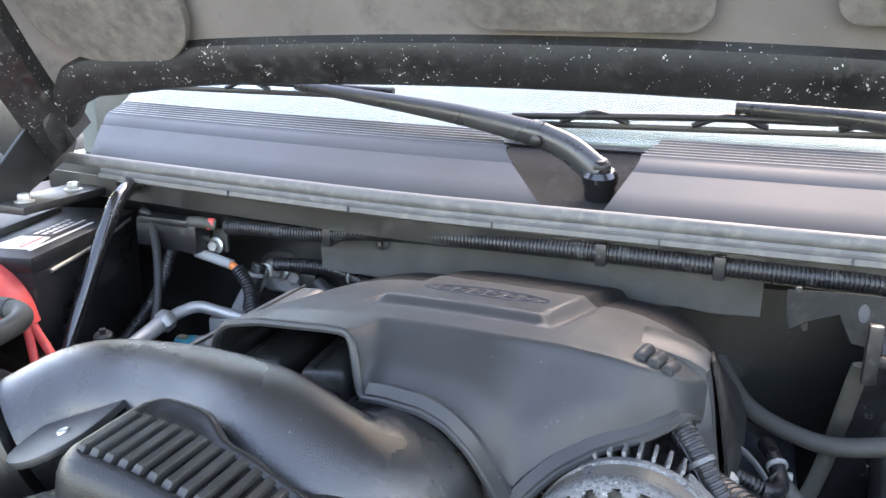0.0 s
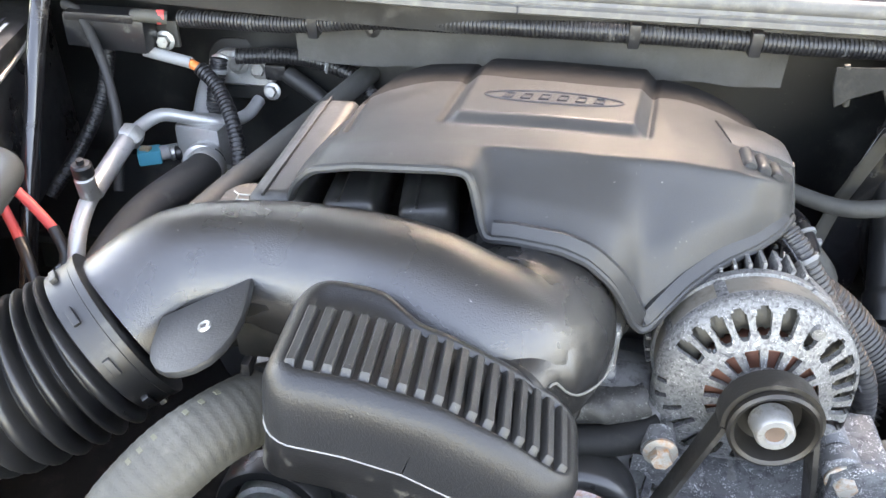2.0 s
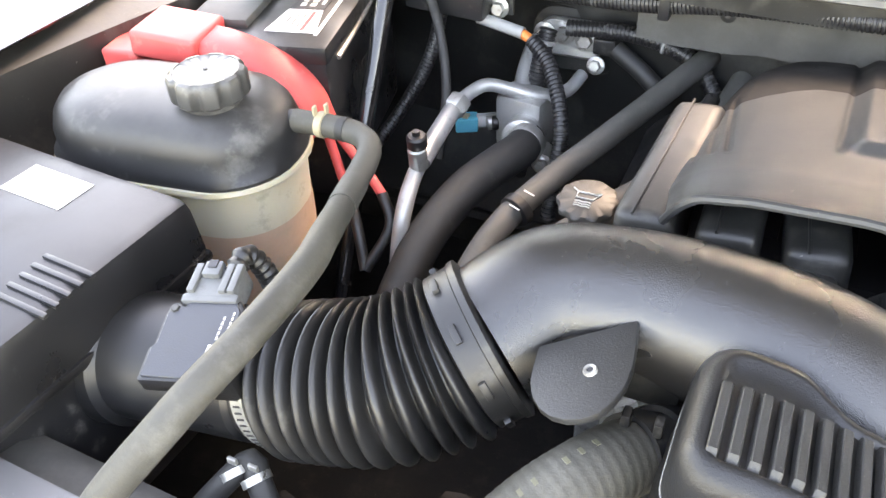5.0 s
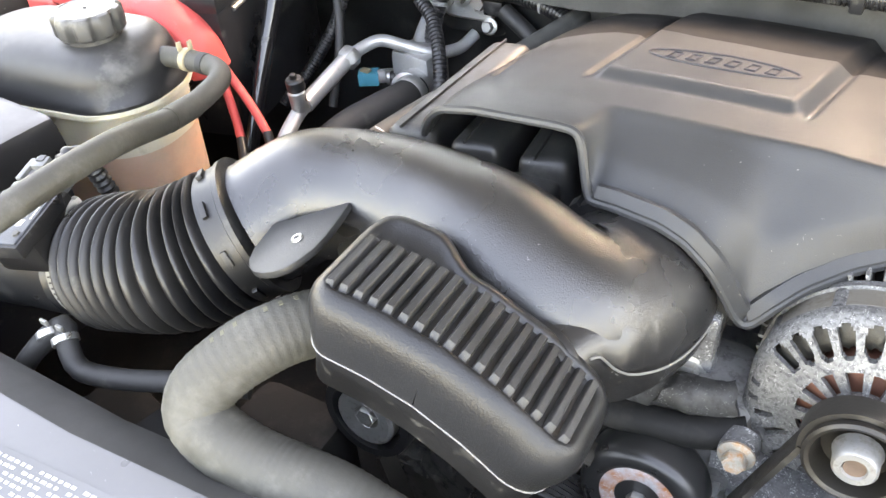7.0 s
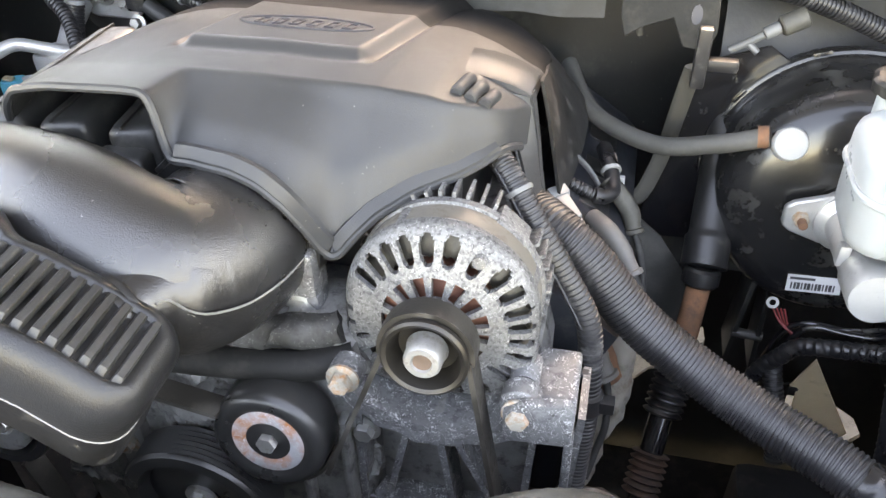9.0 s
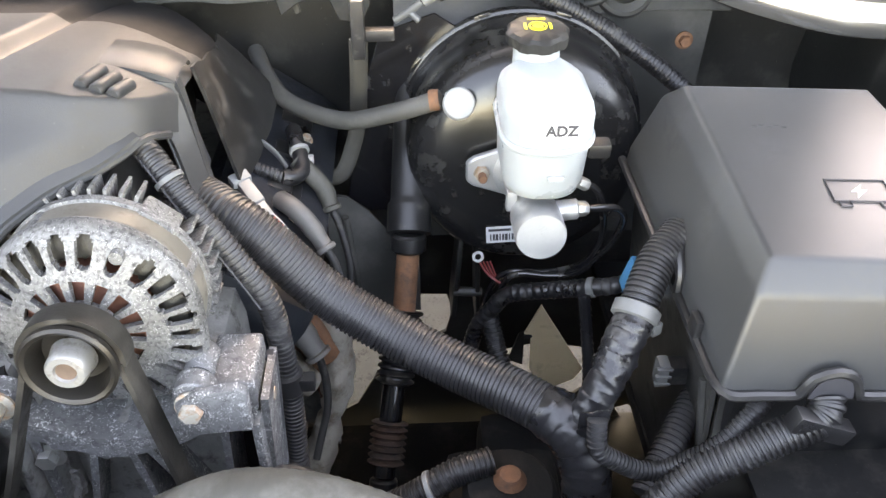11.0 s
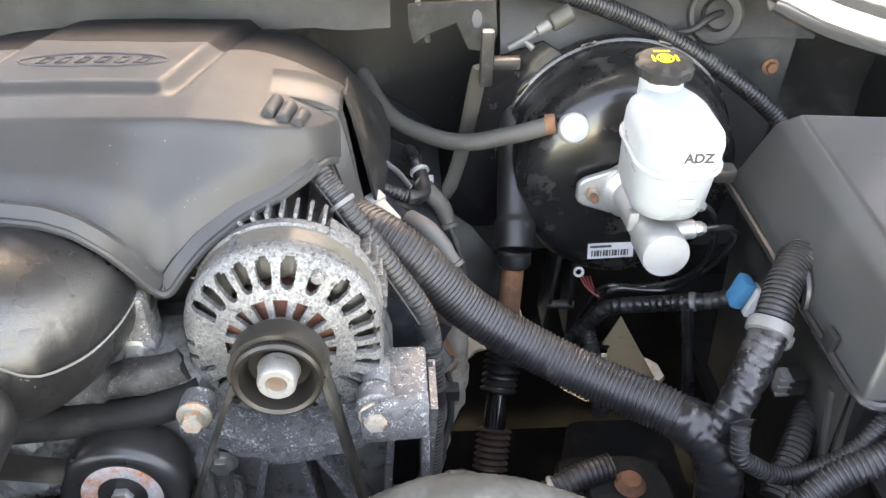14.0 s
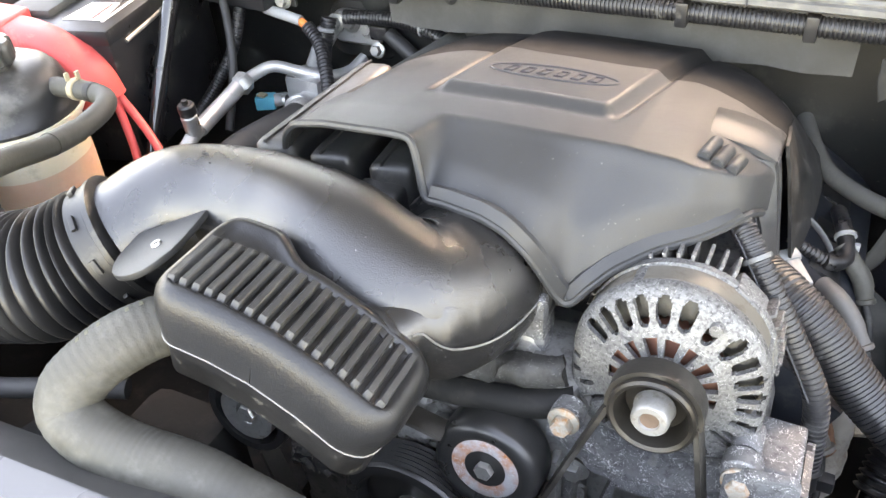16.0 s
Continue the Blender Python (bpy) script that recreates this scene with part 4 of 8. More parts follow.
def bellows():
    b = thing("intake_bellows", (-0.54, 0.29, 1.06), "ribbed black rubber intake bellows with end collar", "bellows hose")
    path = [(-0.632, 0.2855, 1.0700), (-0.5843, 0.286, 1.0885), (-0.5354, 0.2955, 1.1015), (-0.5004, 0.3167, 1.114), (-0.476, 0.337, 1.1275)]
    n = 12

    def rad(s, u):
        if u < 0.13:
            return 0.0515
        k = ((u - 0.13) / 0.75) * n
        if u > 0.88:
            return 0.056
        return 0.0462 + 0.0138 * math.sqrt(max(0.0, 0.8 - math.cos(2 * math.pi * k)) / 1.8) + 0.004 * u
    part("hose", sweep(path, rad, 40, 0.0011), M_RUBBER, b, sharp=70)
    f = (Vector(path[-1]) - Vector(path[-2])).normalized()
    part("collar", lathe([(0.054, 0.0), (0.059, 0.002), (0.0595, 0.020), (0.061, 0.021), (0.0615, 0.026), (0.056, 0.028)], Vector(path[-1]) - f * 0.022, f, 44), M_RUBBER, b)
    x, y, z = axis_frame(f)
    for k in range(9):
        a = 2 * math.pi * k / 9
        c = Vector(path[-1]) - f * 0.012 + (x * math.cos(a) + y * math.sin(a)) * 0.0605
        part("lug", box(c, (0.014, 0.004, 0.005), 0.001, basis((0, 0, 0), f.cross(x * math.cos(a) + y * math.sin(a)), x * math.cos(a) + y * math.sin(a)).to_3x3()), M_RUBBER, b)
    return b


bellows()


def worm_clamp(center, axis, r, label, turn=70, w=0.012):
    """A steel band with slots and a screw housing."""
    c = thing("hose_clamp", center, label, "hose clamp", "hose clamps")
    x, y, z = axis_frame(axis)
    part("band", lathe([(r, -w / 2), (r + 0.0012, -w / 2), (r + 0.0012, w / 2), (r, w / 2)], center, axis, 48), M_STEEL, c)
    g = Geo()
    for k in range(64):
        a = 2 * math.pi * k / 64
        d = x * math.cos(a) + y * math.sin(a)
        box(Vector(center) + d * (r + 0.0013), (0.0016, w * 0.55, 0.0006), 0, basis((0, 0, 0), d.cross(z), z).to_3x3(), g)
    part("slots", g, M_INKGAP, c)
    a = radians(turn)
    d = x * math.cos(a) + y * math.sin(a)
    p = Vector(center) + d * (r + 0.006)
    part("screw_housing", box(p, (0.026, w * 1.15, 0.013), 0.003, basis((0, 0, 0), d.cross(z), z).to_3x3()), M_STEEL, c)
    part("screw", hexa(p + d.cross(z) * 0.010, d.cross(z), 0.0055, 0.008), M_STEEL, c)
    return c


worm_clamp((-0.6225, 0.2856, 1.0737), (0.93, 0.01, 0.36), 0.0520, "slotted steel worm clamp on the intake bellows", 97)


def maf():
    a = Vector((0.98, 0.02, 0.19)).normalized()
    o = Vector((-0.628, 0.2855, 1.0715))
    s = thing("airflow_sensor", o - a * 0.06, "black airflow sensor housing with a light grey plug", "airflow sensor")
    part("housing", lathe([(0.048, 0), (0.0485, -0.012), (0.052, -0.016), (0.053, -0.10), (0.0545, -0.104), (0.055, -0.14), (0.062, -0.145), (0.064, -0.18)], o, a, 48), M_BLACKSAT, s)
    m = basis((-0.658, 0.244, 1.141), (0.965, 0.24, 0.10), (-0.26, 0.95, 0.16))
    R = m.to_3x3()
    part("pedestal", box(m @ Vector((0.0, 0.010, -0.026)), (0.054, 0.060, 0.040), 0.004, R), M_BLACK, s)
    edge = [(-0.030, -0.034), (0.029, -0.034), (0.030, 0.026), (0.024, 0.035), (-0.016, 0.035), (-0.018, 0.030), (-0.029, 0.029), (-0.031, 0.022), (-0.029, -0.004), (-0.032, -0.008)]
    body = part("sensor_body", plate(edge, 0.014, 0.002, m @ Matrix.Translation((0, 0, -0.012)), segs=2), M_BLACK, s)
    part("lid_plate", plate([(x * 0.92, y * 0.93) for x, y in edge], 0.0035, 0.0008, m), M_SENSOR, body, "dark blue-grey sensor lid")
    bars(body, m @ Matrix.Translation((0.0, 0, 0.0036)), [(0.0175, 0.018 - 0.0042 * k, 0.0016, 0.003) for k in range(5)] + [(0.0235, 0.022 - 0.0040 * k, 0.0014, 0.0028) for k in range(7)] + [(0.0165, -0.008, 0.006, 0.007)], M_PALEINK)
    for q in ((-0.024, 0.0255), (0.021, -0.020)):
        part("screw", bolt(m @ Vector((*q, 0.003)), R @ Vector((0, 0, 1)), 0.0032, 0.002), M_BODYGREY, s)
    c = m @ Vector((0.0, 0.048, -0.004))
    plug = part("plug", box(c, (0.040, 0.030, 0.020), 0.004, R, segs=2), M_PLUGGREY, s, "light grey ribbed plug")
    part("plug_collar", box(c + R @ Vector((0, -0.013, 0.0)), (0.045, 0.008, 0.020), 0.003, R), M_PLUGGREY, plug)
    for k in (-0.016, 0.009, 0.016):
        part("plug_rib", box(c + R @ Vector((k, 0.003, 0.0105)), (0.006, 0.026, 0.006), 0.0015, R), M_PLUGGREY, plug)
    part("latch", box(c + R @ Vector((-0.004, 0.010, 0.0125)), (0.014, 0.013, 0.006), 0.0015, R), M_PLUGGREY, plug)
    # Black chip painted for the shaded latch slot.
    part("latch_slot", box(c + R @ Vector((-0.004, 0.013, 0.0155)), (0.007, 0.007, 0.002), 0, R), M_INKGAP, plug)
    part("plug_boot", sweep([c + R @ Vector((0.008, 0.012, 0.004)), c + R @ Vector((0.012, 0.030, 0.006)), c + R @ Vector((0.018, 0.034, -0.012)), c + R @ Vector((0.020, 0.034, -0.05))], lambda q, u: 0.008 + 0.0010 * math.sin(q * 900), 14, 0.0015), M_RUBBER, s)
    return s


maf()


def air_box():
    b = thing("air_filter_box", (-0.90, 0.26, 0.9), "black plastic air filter box with a white label", "air filter box")
    R = Matrix.Rotation(radians(-4), 3, "Z")
    part("lid", box((-0.918, 0.258, 1.110), (0.29, 0.27, 0.065), 0.012, R, taper=0.97), M_BLACKSAT, b)
    part("body", box((-0.925, 0.250, 0.99), (0.285, 0.265, 0.20), 0.014, R), M_BLACK, b)
    part("rim", box((-0.925, 0.250, 1.080), (0.305, 0.285, 0.010), 0.003, R), M_BLACK, b)
    lab = part("label", box((-0.90, 0.345, 1.1430), (0.075, 0.040, 0.0008), 0, R), M_LABEL, b, "white paper label")
    for k in range(5):
        part("vent_rib", box((-0.80, 0.27 - 0.012 * k, 1.1435), (0.055, 0.005, 0.004), 0.0015, R), M_BLACKSAT, b)
    return b


air_box()


def degas_tank():
    d = thing("coolant_tank", (-0.87, 0.49, 0.93), "yellowed translucent coolant tank with a black dome and cap", "coolant tank")
    cx, cy = -0.875, 0.490
    ax = radians(8)

    def ring(w, h, z, r, ox=0.0):
        return [(cx + ox + x * math.cos(ax) - y * math.sin(ax), cy + x * math.sin(ax) + y * math.cos(ax), z) for x, y in rounded(w, h, min(r, w / 2.01, h / 2.01), 8)]
    part("lower_tank", Geo().rings([ring(0.225, 0.115, 0.93, 0.05), ring(0.245, 0.135, 0.945, 0.06), ring(0.25, 0.142, 1.060, 0.065), ring(0.255, 0.147, 1.104, 0.068)]), M_TANK, d)
    part("coolant", Geo().rings([ring(0.2455, 0.1355, 0.948, 0.06), ring(0.2515, 0.1435, 1.052, 0.065)], cap0=False, cap1=False), M_FLUID, d, "pinkish coolant showing through the wall")
    part("seam_flange", Geo().rings([ring(0.268, 0.160, 1.104, 0.075), ring(0.270, 0.162, 1.107, 0.075), ring(0.268, 0.160, 1.111, 0.075)]), M_TANK, d)
    part("dome", Geo().rings([ring(0.262, 0.154, 1.110, 0.07), ring(0.264, 0.156, 1.115, 0.07), ring(0.255, 0.147, 1.121, 0.07), ring(0.254, 0.146, 1.140, 0.07), ring(0.246, 0.138, 1.154, 0.068), ring(0.228, 0.122, 1.165, 0.06), ring(0.19, 0.09, 1.172, 0.045), ring(0.10, 0.03, 1.174, 0.015)]), M_DOME, d, sharp=60)
    at = (-0.818, 0.486, 1.178)
    part("neck", lathe([(0.031, -0.012), (0.030, -0.004), (0.030, 0.006)], at, (0, 0, 1), 28), M_DOME, d)
    cap = part("cap", lathe([(0.035, 0.0), (0.0375, 0.003), (0.0375, 0.021), (0.0350, 0.0245), (0.031, 0.0255), (0.0305, 0.0248), (0.012, 0.0252), (0.0, 0.0255)], at, (0, 0, 1), 108, wave=lambda u, h: 1 - (0.10 * max(0, math.sin(u * 2 * math.pi * 9)) ** 1.3 if h < 0.0252 else 0)), M_TANKCAP, d, "dusty grey lobed pressure cap with painted top sheen")
    part("cap_dot", lathe([(0.0022, 0), (0.0022, 0.0006)], (at[0], at[1], at[2] + 0.0257), (0, 0, 1), 10), M_INKGAP, cap)
    part("outlet", rod((-0.765, 0.518, 1.146), (-0.735, 0.520, 1.146), 0.0098), M_BLACKSAT, d)
    return d


degas_tank()

hose = thing("overflow_hose", (-0.62, 0.35, 1.12), "dusty grey rubber hose from the coolant tank", "hose", "coolant hoses")
part("end_print", lathe([(0.0117, -0.004), (0.0119, -0.003), (0.0119, 0.003), (0.0117, 0.004)], (-0.700, 0.5225, 1.1445), (1, 0, 0), 22), M_HOSEDK, hose)
part("joint_sleeve", sweep([(-0.6455, 0.447, 1.1447), (-0.638, 0.424, 1.1502), (-0.630, 0.401, 1.1563)], lambda s, u: 0.0122, 20), M_HOSE, hose)
part("tube", sweep([(-0.752, 0.519, 1.145), (-0.715, 0.522, 1.145), (-0.682, 0.521, 1.143), (-0.660, 0.500, 1.143), (-0.647, 0.452, 1.144), (-0.629, 0.398, 1.157), (-0.606, 0.342, 1.179), (-0.588, 0.29, 1.194), (-0.586, 0.22, 1.196), (-0.600, 0.16, 1.180), (-0.64, 0.11, 1.12), (-0.67, 0.09, 1.03)], 0.0115, 18), M_HOSE, hose)
cl = thing("spring_clip", (-0.722, 0.521, 1.13), "cream spring clamp on the grey hose", "hose clip", "hose clips")
part("band", lathe([(0.0118, -0.004), (0.0128, -0.0035), (0.0128, 0.0035), (0.0118, 0.004)], (-0.722, 0.521, 1.1455), (1, 0, 0), 24), M_CREAM, cl)
for dx in (-0.004, 0.004):
    part("ear", box((-0.722 + dx, 0.521 + dx, 1.162), (0.0025, 0.006, 0.010), 0.001), M_CREAM, cl)

# ---- battery ----


def battery():
    b = thing("battery", (-0.94, 0.75, 0.95), "black vehicle battery with a white and red label", "battery")
    m = Matrix.Rotation(radians(13), 3, "Z")
    c = Vector((-0.912, 0.752, 1.05))
    part("case", box(c, (0.185, 0.27, 0.18), 0.008, m), M_BATT, b)
    part("lid", box(c + Vector((0, 0, 0.098)), (0.190, 0.275, 0.022), 0.006, m), M_BATT, b)
    M4 = Matrix.Translation(c + Vector((0, 0, 0.1095))) @ m.to_4x4()
    part("label", plate([(0.012, -0.105), (0.072, -0.105), (0.062, -0.045), (0.020, -0.045)], 0.0008, 0, M4), M_LABEL, b, "white printed label")
    part("label_band", plate([(0.052, -0.100), (0.056, -0.100), (0.056, -0.05), (0.052, -0.05)], 0.0014, 0, M4), M_REDINK, b)
    bars(b, M4 @ Matrix.Translation((0, 0, 0.0008)), [(0.046 - 0.008 * k, -0.075, 0.003, 0.035 - 0.006 * k) for k in range(3)], M_MIDGREY)
    part("label_panel", plate([(0.020, -0.043), (0.062, -0.043), (0.066, 0.06), (0.030, 0.06)], 0.0008, 0, M4), M_INKGAP, b)
    part("edge_strip", plate([(0.072, -0.11), (0.076, -0.11), (0.076, 0.04), (0.072, 0.04)], 0.001, 0, M4), M_LABEL, b)
    bars(b, M4 @ Matrix.Translation((0, 0, 0.0014)), [(0.034, -0.032 + 0.0125 * k, 0.006, 0.009) for k in range(7)] + [(0.046, -0.032 + 0.0125 * k, 0.007, 0.009) for k in range(6)] + [(0.057, 0.01, 0.004, 0.08)], M_LABEL)
    part("vent_strip", box(c + m @ Vector((-0.045, 0.0, 0.113)), (0.07, 0.20, 0.012), 0.004, m), M_BODYGREY, b)
    bars(b, Matrix.Translation(c + m @ Vector((0.0935, 0, 0))) @ m.to_4x4() @ Matrix.Rotation(radians(90), 4, "Z") @ Matrix.Rotation(radians(90), 4, "X"), [(-0.05 + 0.012 * k, 0.03, 0.008, 0.012) for k in range(9)], M_BODYGREY)
    part("handle", sweep([c + m @ Vector((0.094, -0.10, 0.08)), c + m @ Vector((0.094, 0.0, 0.085)), c + m @ Vector((0.094, 0.11, 0.1))], 0.003, 8), M_STEEL, b)
    return b


battery()


def red_cover():
    r = thing("terminal_cover", (-0.9, 0.62, 1.08), "red plastic battery terminal cover with a cable duct", "terminal cover")
    path = [Vector(p) for p in ((-1.03, 0.63, 1.145), (-0.985, 0.622, 1.160), (-0.93, 0.614, 1.163), (-0.88, 0.614, 1.158), (-0.832, 0.616, 1.141), (-0.802, 0.618, 1.112), (-0.790, 0.620, 1.075))]
    sp = spline(path, 0.006)
    rows = []
    for off_y, off_n in ((-0.026, -0.030), (-0.0255, -0.013), (-0.030, -0.012), (-0.030, 0.0), (-0.026, 0.005), (0.012, 0.006), (0.020, 0.0), (0.020, -0.02)):
        line = []
        for i, p in enumerate(sp):
            t = (sp[min(i + 1, len(sp) - 1)] - sp[max(i - 1, 0)]).normalized()
            n = Vector((0, -1, 0)).cross(t).normalized()
            n = n if n.z > -0.2 else -n
            line.append(p + Vector((0, off_y, 0)) + n * off_n)
        rows.append(line)
    part("duct", sheet(rows, 0.003), M_RED, r, sharp=50)
    part("lid", box((-0.955, 0.602, 1.164), (0.078, 0.074, 0.030), 0.006, Matrix.Rotation(radians(10), 3, "Z") @ Matrix.Rotation(radians(6), 3, "Y"), segs=3), M_RED, r)
    part("end_cap", box((-1.010, 0.585, 1.140), (0.044, 0.060, 0.036), 0.005, Matrix.Rotation(radians(10), 3, "Z"), segs=3), M_RED, r)
    part("latch", box((-0.868, 0.584, 1.137), (0.048, 0.007, 0.022), 0.003), M_RED, r)
    part("latch", box((-0.930, 0.583, 1.142), (0.050, 0.007, 0.018), 0.003), M_RED, r)
    return r


red_cover()
for k, (dx, dy) in enumerate(((0, 0), (0.012, 0.012))):
    w = thing("battery_cable", (-0.77, 0.62, 0.98), "red insulated battery cable", "cable", "red battery cables")
    part("wire", sweep([(-0.798, 0.624 + dy * 0.4, 1.11), (-0.792 + dx * 0.2, 0.622 + dy * 0.6, 1.075), (-0.783 + dx, 0.618 + dy, 1.045), (-0.768 + dx * 2.0, 0.608 + dy, 1.014 + dx), (-0.752 + dx * 3, 0.594 + dy, 0.995 + dx)], 0.0058, 12), M_RED, w)
    part("sleeve", sweep([(-0.753 + dx * 3, 0.595 + dy, 0.996 + dx), (-0.735 + dx * 3, 0.575 + dy, 0.98), (-0.715, 0.55, 0.94)], 0.0066, 10), M_RUBBER, w)

bar = thing("support_brace", (-0.72, 0.6, 0.95), "glossy black tubular support brace", "brace")
part("tube", sweep([(-0.802, 0.850, 1.212), (-0.792, 0.828, 1.214), (-0.784, 0.802, 1.208), (-0.780, 0.775, 1.188), (-0.775, 0.70, 1.082), (-0.767, 0.60, 0.929), (-0.760, 0.52, 0.80)], lambda s, u: 0.0125, 18, squash=0.8), M_BLKPAINT, bar)
part("foot", box((-0.805, 0.856, 1.214), (0.05, 0.03, 0.006), 0.002), M_BLKPAINT, bar)


# ---- alternator ----
AC = Vector((-0.013, 0.0, 1.083))
AY, AR = 0.005, 1.0


def bell_edge(a):
    """Outer radius of the front bell: round above, straight-sided below."""
    if math.sin(a) >= 0:
        return 0.0755
    return 1.0 / ((abs(math.cos(a)) / 0.0755) ** 4 + (abs(math.sin(a)) / 0.080) ** 4) ** 0.25


def front_bell():
    """Perforated dished face with outer slots and inner windows."""
    slots = [(154, 5.0, 0.050, 0.0665), (140.5, 4.9, 0.049, 0.0665), (127, 4.9, 0.048, 0.0665), (113, 5.0, 0.048, 0.0665), (97.5, 5.2, 0.048, 0.0665), (81, 5.2, 0.048, 0.0665), (61, 4.6, 0.048, 0.059),
             (42.5, 5.0, 0.049, 0.066), (27.5, 5.1, 0.050, 0.0675), (13.5, 5.0, 0.051, 0.068), (0.5, 4.7, 0.053, 0.0685), (-12, 4.2, 0.055, 0.069), (-24.5, 3.6, 0.057, 0.069), (184, 2.0, 0.066, 0.070), (195, 2.0, 0.066, 0.070), (205, 2.4, 0.058, 0.065), (219, 3.0, 0.052, 0.066), (236, 3.4, 0.054, 0.067), (252, 3.4, 0.056, 0.068), (268, 3.6, 0.056, 0.068), (284, 3.4, 0.056, 0.068), (300, 3.4, 0.054, 0.067), (318, 3.0, 0.054, 0.067), (-36, 2.4, 0.060, 0.069)]
    wins = [(180 - 24 * k + 2, 8.0 if k % 3 != 2 else 6.0) for k in range(15)]
    radii = [0.0215, 0.0245, 0.027, 0.030, 0.034, 0.038, 0.041, 0.0435, 0.046, 0.048, 0.049, 0.051, 0.0535, 0.056, 0.058, 0.060, 0.062, 0.0645, 0.0665, 0.0685, 0.0705, 0.073, 0.0755]
    n = 300

    def depth(r):
        return lerp((0.0215, 0.041, 0.048, 0.0665, 0.0705, 0.073, 0.0755), (0.379, 0.3830, 0.3860, 0.3935, 0.3965, 0.3995, 0.405), r)

    def hole(r, deg):
        for c, w, r0, r1 in slots:
            d = (deg - c + 180) % 360 - 180
            t = (r - r0) / (r1 + 0.0038 - r0)
            if 0 < t < 1 and abs(d) < w * math.sqrt(max(0, 1 - (2 * t - 1) ** 4)):
                return True
        for c, w in wins:
            d = (deg - c + 180) % 360 - 180
            if 0.0245 < r < 0.0405 and abs(d) < w:
                return True
        return False
    P = lambda i, k: (radii[i] * (1 + (bell_edge(2 * math.pi * k / n) / 0.0755 - 1) * ease((radii[i] - 0.06) / 0.0155)), 2 * math.pi * k / n, depth(radii[i]))
    nr = len(radii)
    solid = [[not hole((radii[i] + radii[i + 1]) / 2, 360.0 * (k + 0.5) / n) for k in range(n)] for i in range(nr - 1)]
    vs = []
    for back in (0, 1):
        for i in range(nr):
            for k in range(n):
                r, a, y = P(i, k)
                vs.append((AC.x + r * math.cos(a), y + AY + 0.0055 * back, AC.z + r * math.sin(a)))
    V = lambda i, k, b: b * nr * n + i * n + k % n
    fs = []
    for i in range(nr - 1):
        for k in range(n):
            if not solid[i][k]:
                continue
            fs.append((V(i, k, 0), V(i, k + 1, 0), V(i + 1, k + 1, 0), V(i + 1, k, 0)))
            fs.append((V(i, k, 1), V(i + 1, k, 1), V(i + 1, k + 1, 1), V(i, k + 1, 1)))
            if i == 0 or not solid[i - 1][k]:
                fs.append((V(i, k, 0), V(i, k, 1), V(i, k + 1, 1), V(i, k + 1, 0)))
            if i == nr - 2 or not solid[i + 1][k]:
                fs.append((V(i + 1, k, 0), V(i + 1, k + 1, 0), V(i + 1, k + 1, 1), V(i + 1, k, 1)))
            if not solid[i][k - 1]:
                fs.append((V(i, k, 0), V(i + 1, k, 0), V(i + 1, k, 1), V(i, k, 1)))
            if not solid[i][(k + 1) % n]:
                fs.append((V(i, k + 1, 0), V(i, k + 1, 1), V(i + 1, k + 1, 1), V(i + 1, k + 1, 0)))
    g = Geo().add(vs, fs)
    rim = []
    for dr, y in ((0.0, 0.404), (0.0004, 0.4075), (-0.001, 0.412), (-0.006, 0.413)):
        rim.append([(AC.x + (bell_edge(2 * math.pi * k / 90) + dr) * math.cos(2 * math.pi * k / 90), y + AY, AC.z + (bell_edge(2 * math.pi * k / 90) + dr) * math.sin(2 * math.pi * k / 90)) for k in range(90)])
    return g.rings(rim, cap0=False, cap1=False)


M_SHAFT = mat("rust_tinted_steel", (0.17, 0.12, 0.095), 0.55, metal=0.4, var=0.3, scale=150, bump=0.5, bump_scale=500)
M_HUBNUT = mat("zinc_hub_nut", (0.27, 0.27, 0.265), 0.35, metal=0.5, var=0.15, scale=120, bump=0.2, dust=(0.12, 0.1, 0.085), dust_amt=0.25, dust_scale=90)


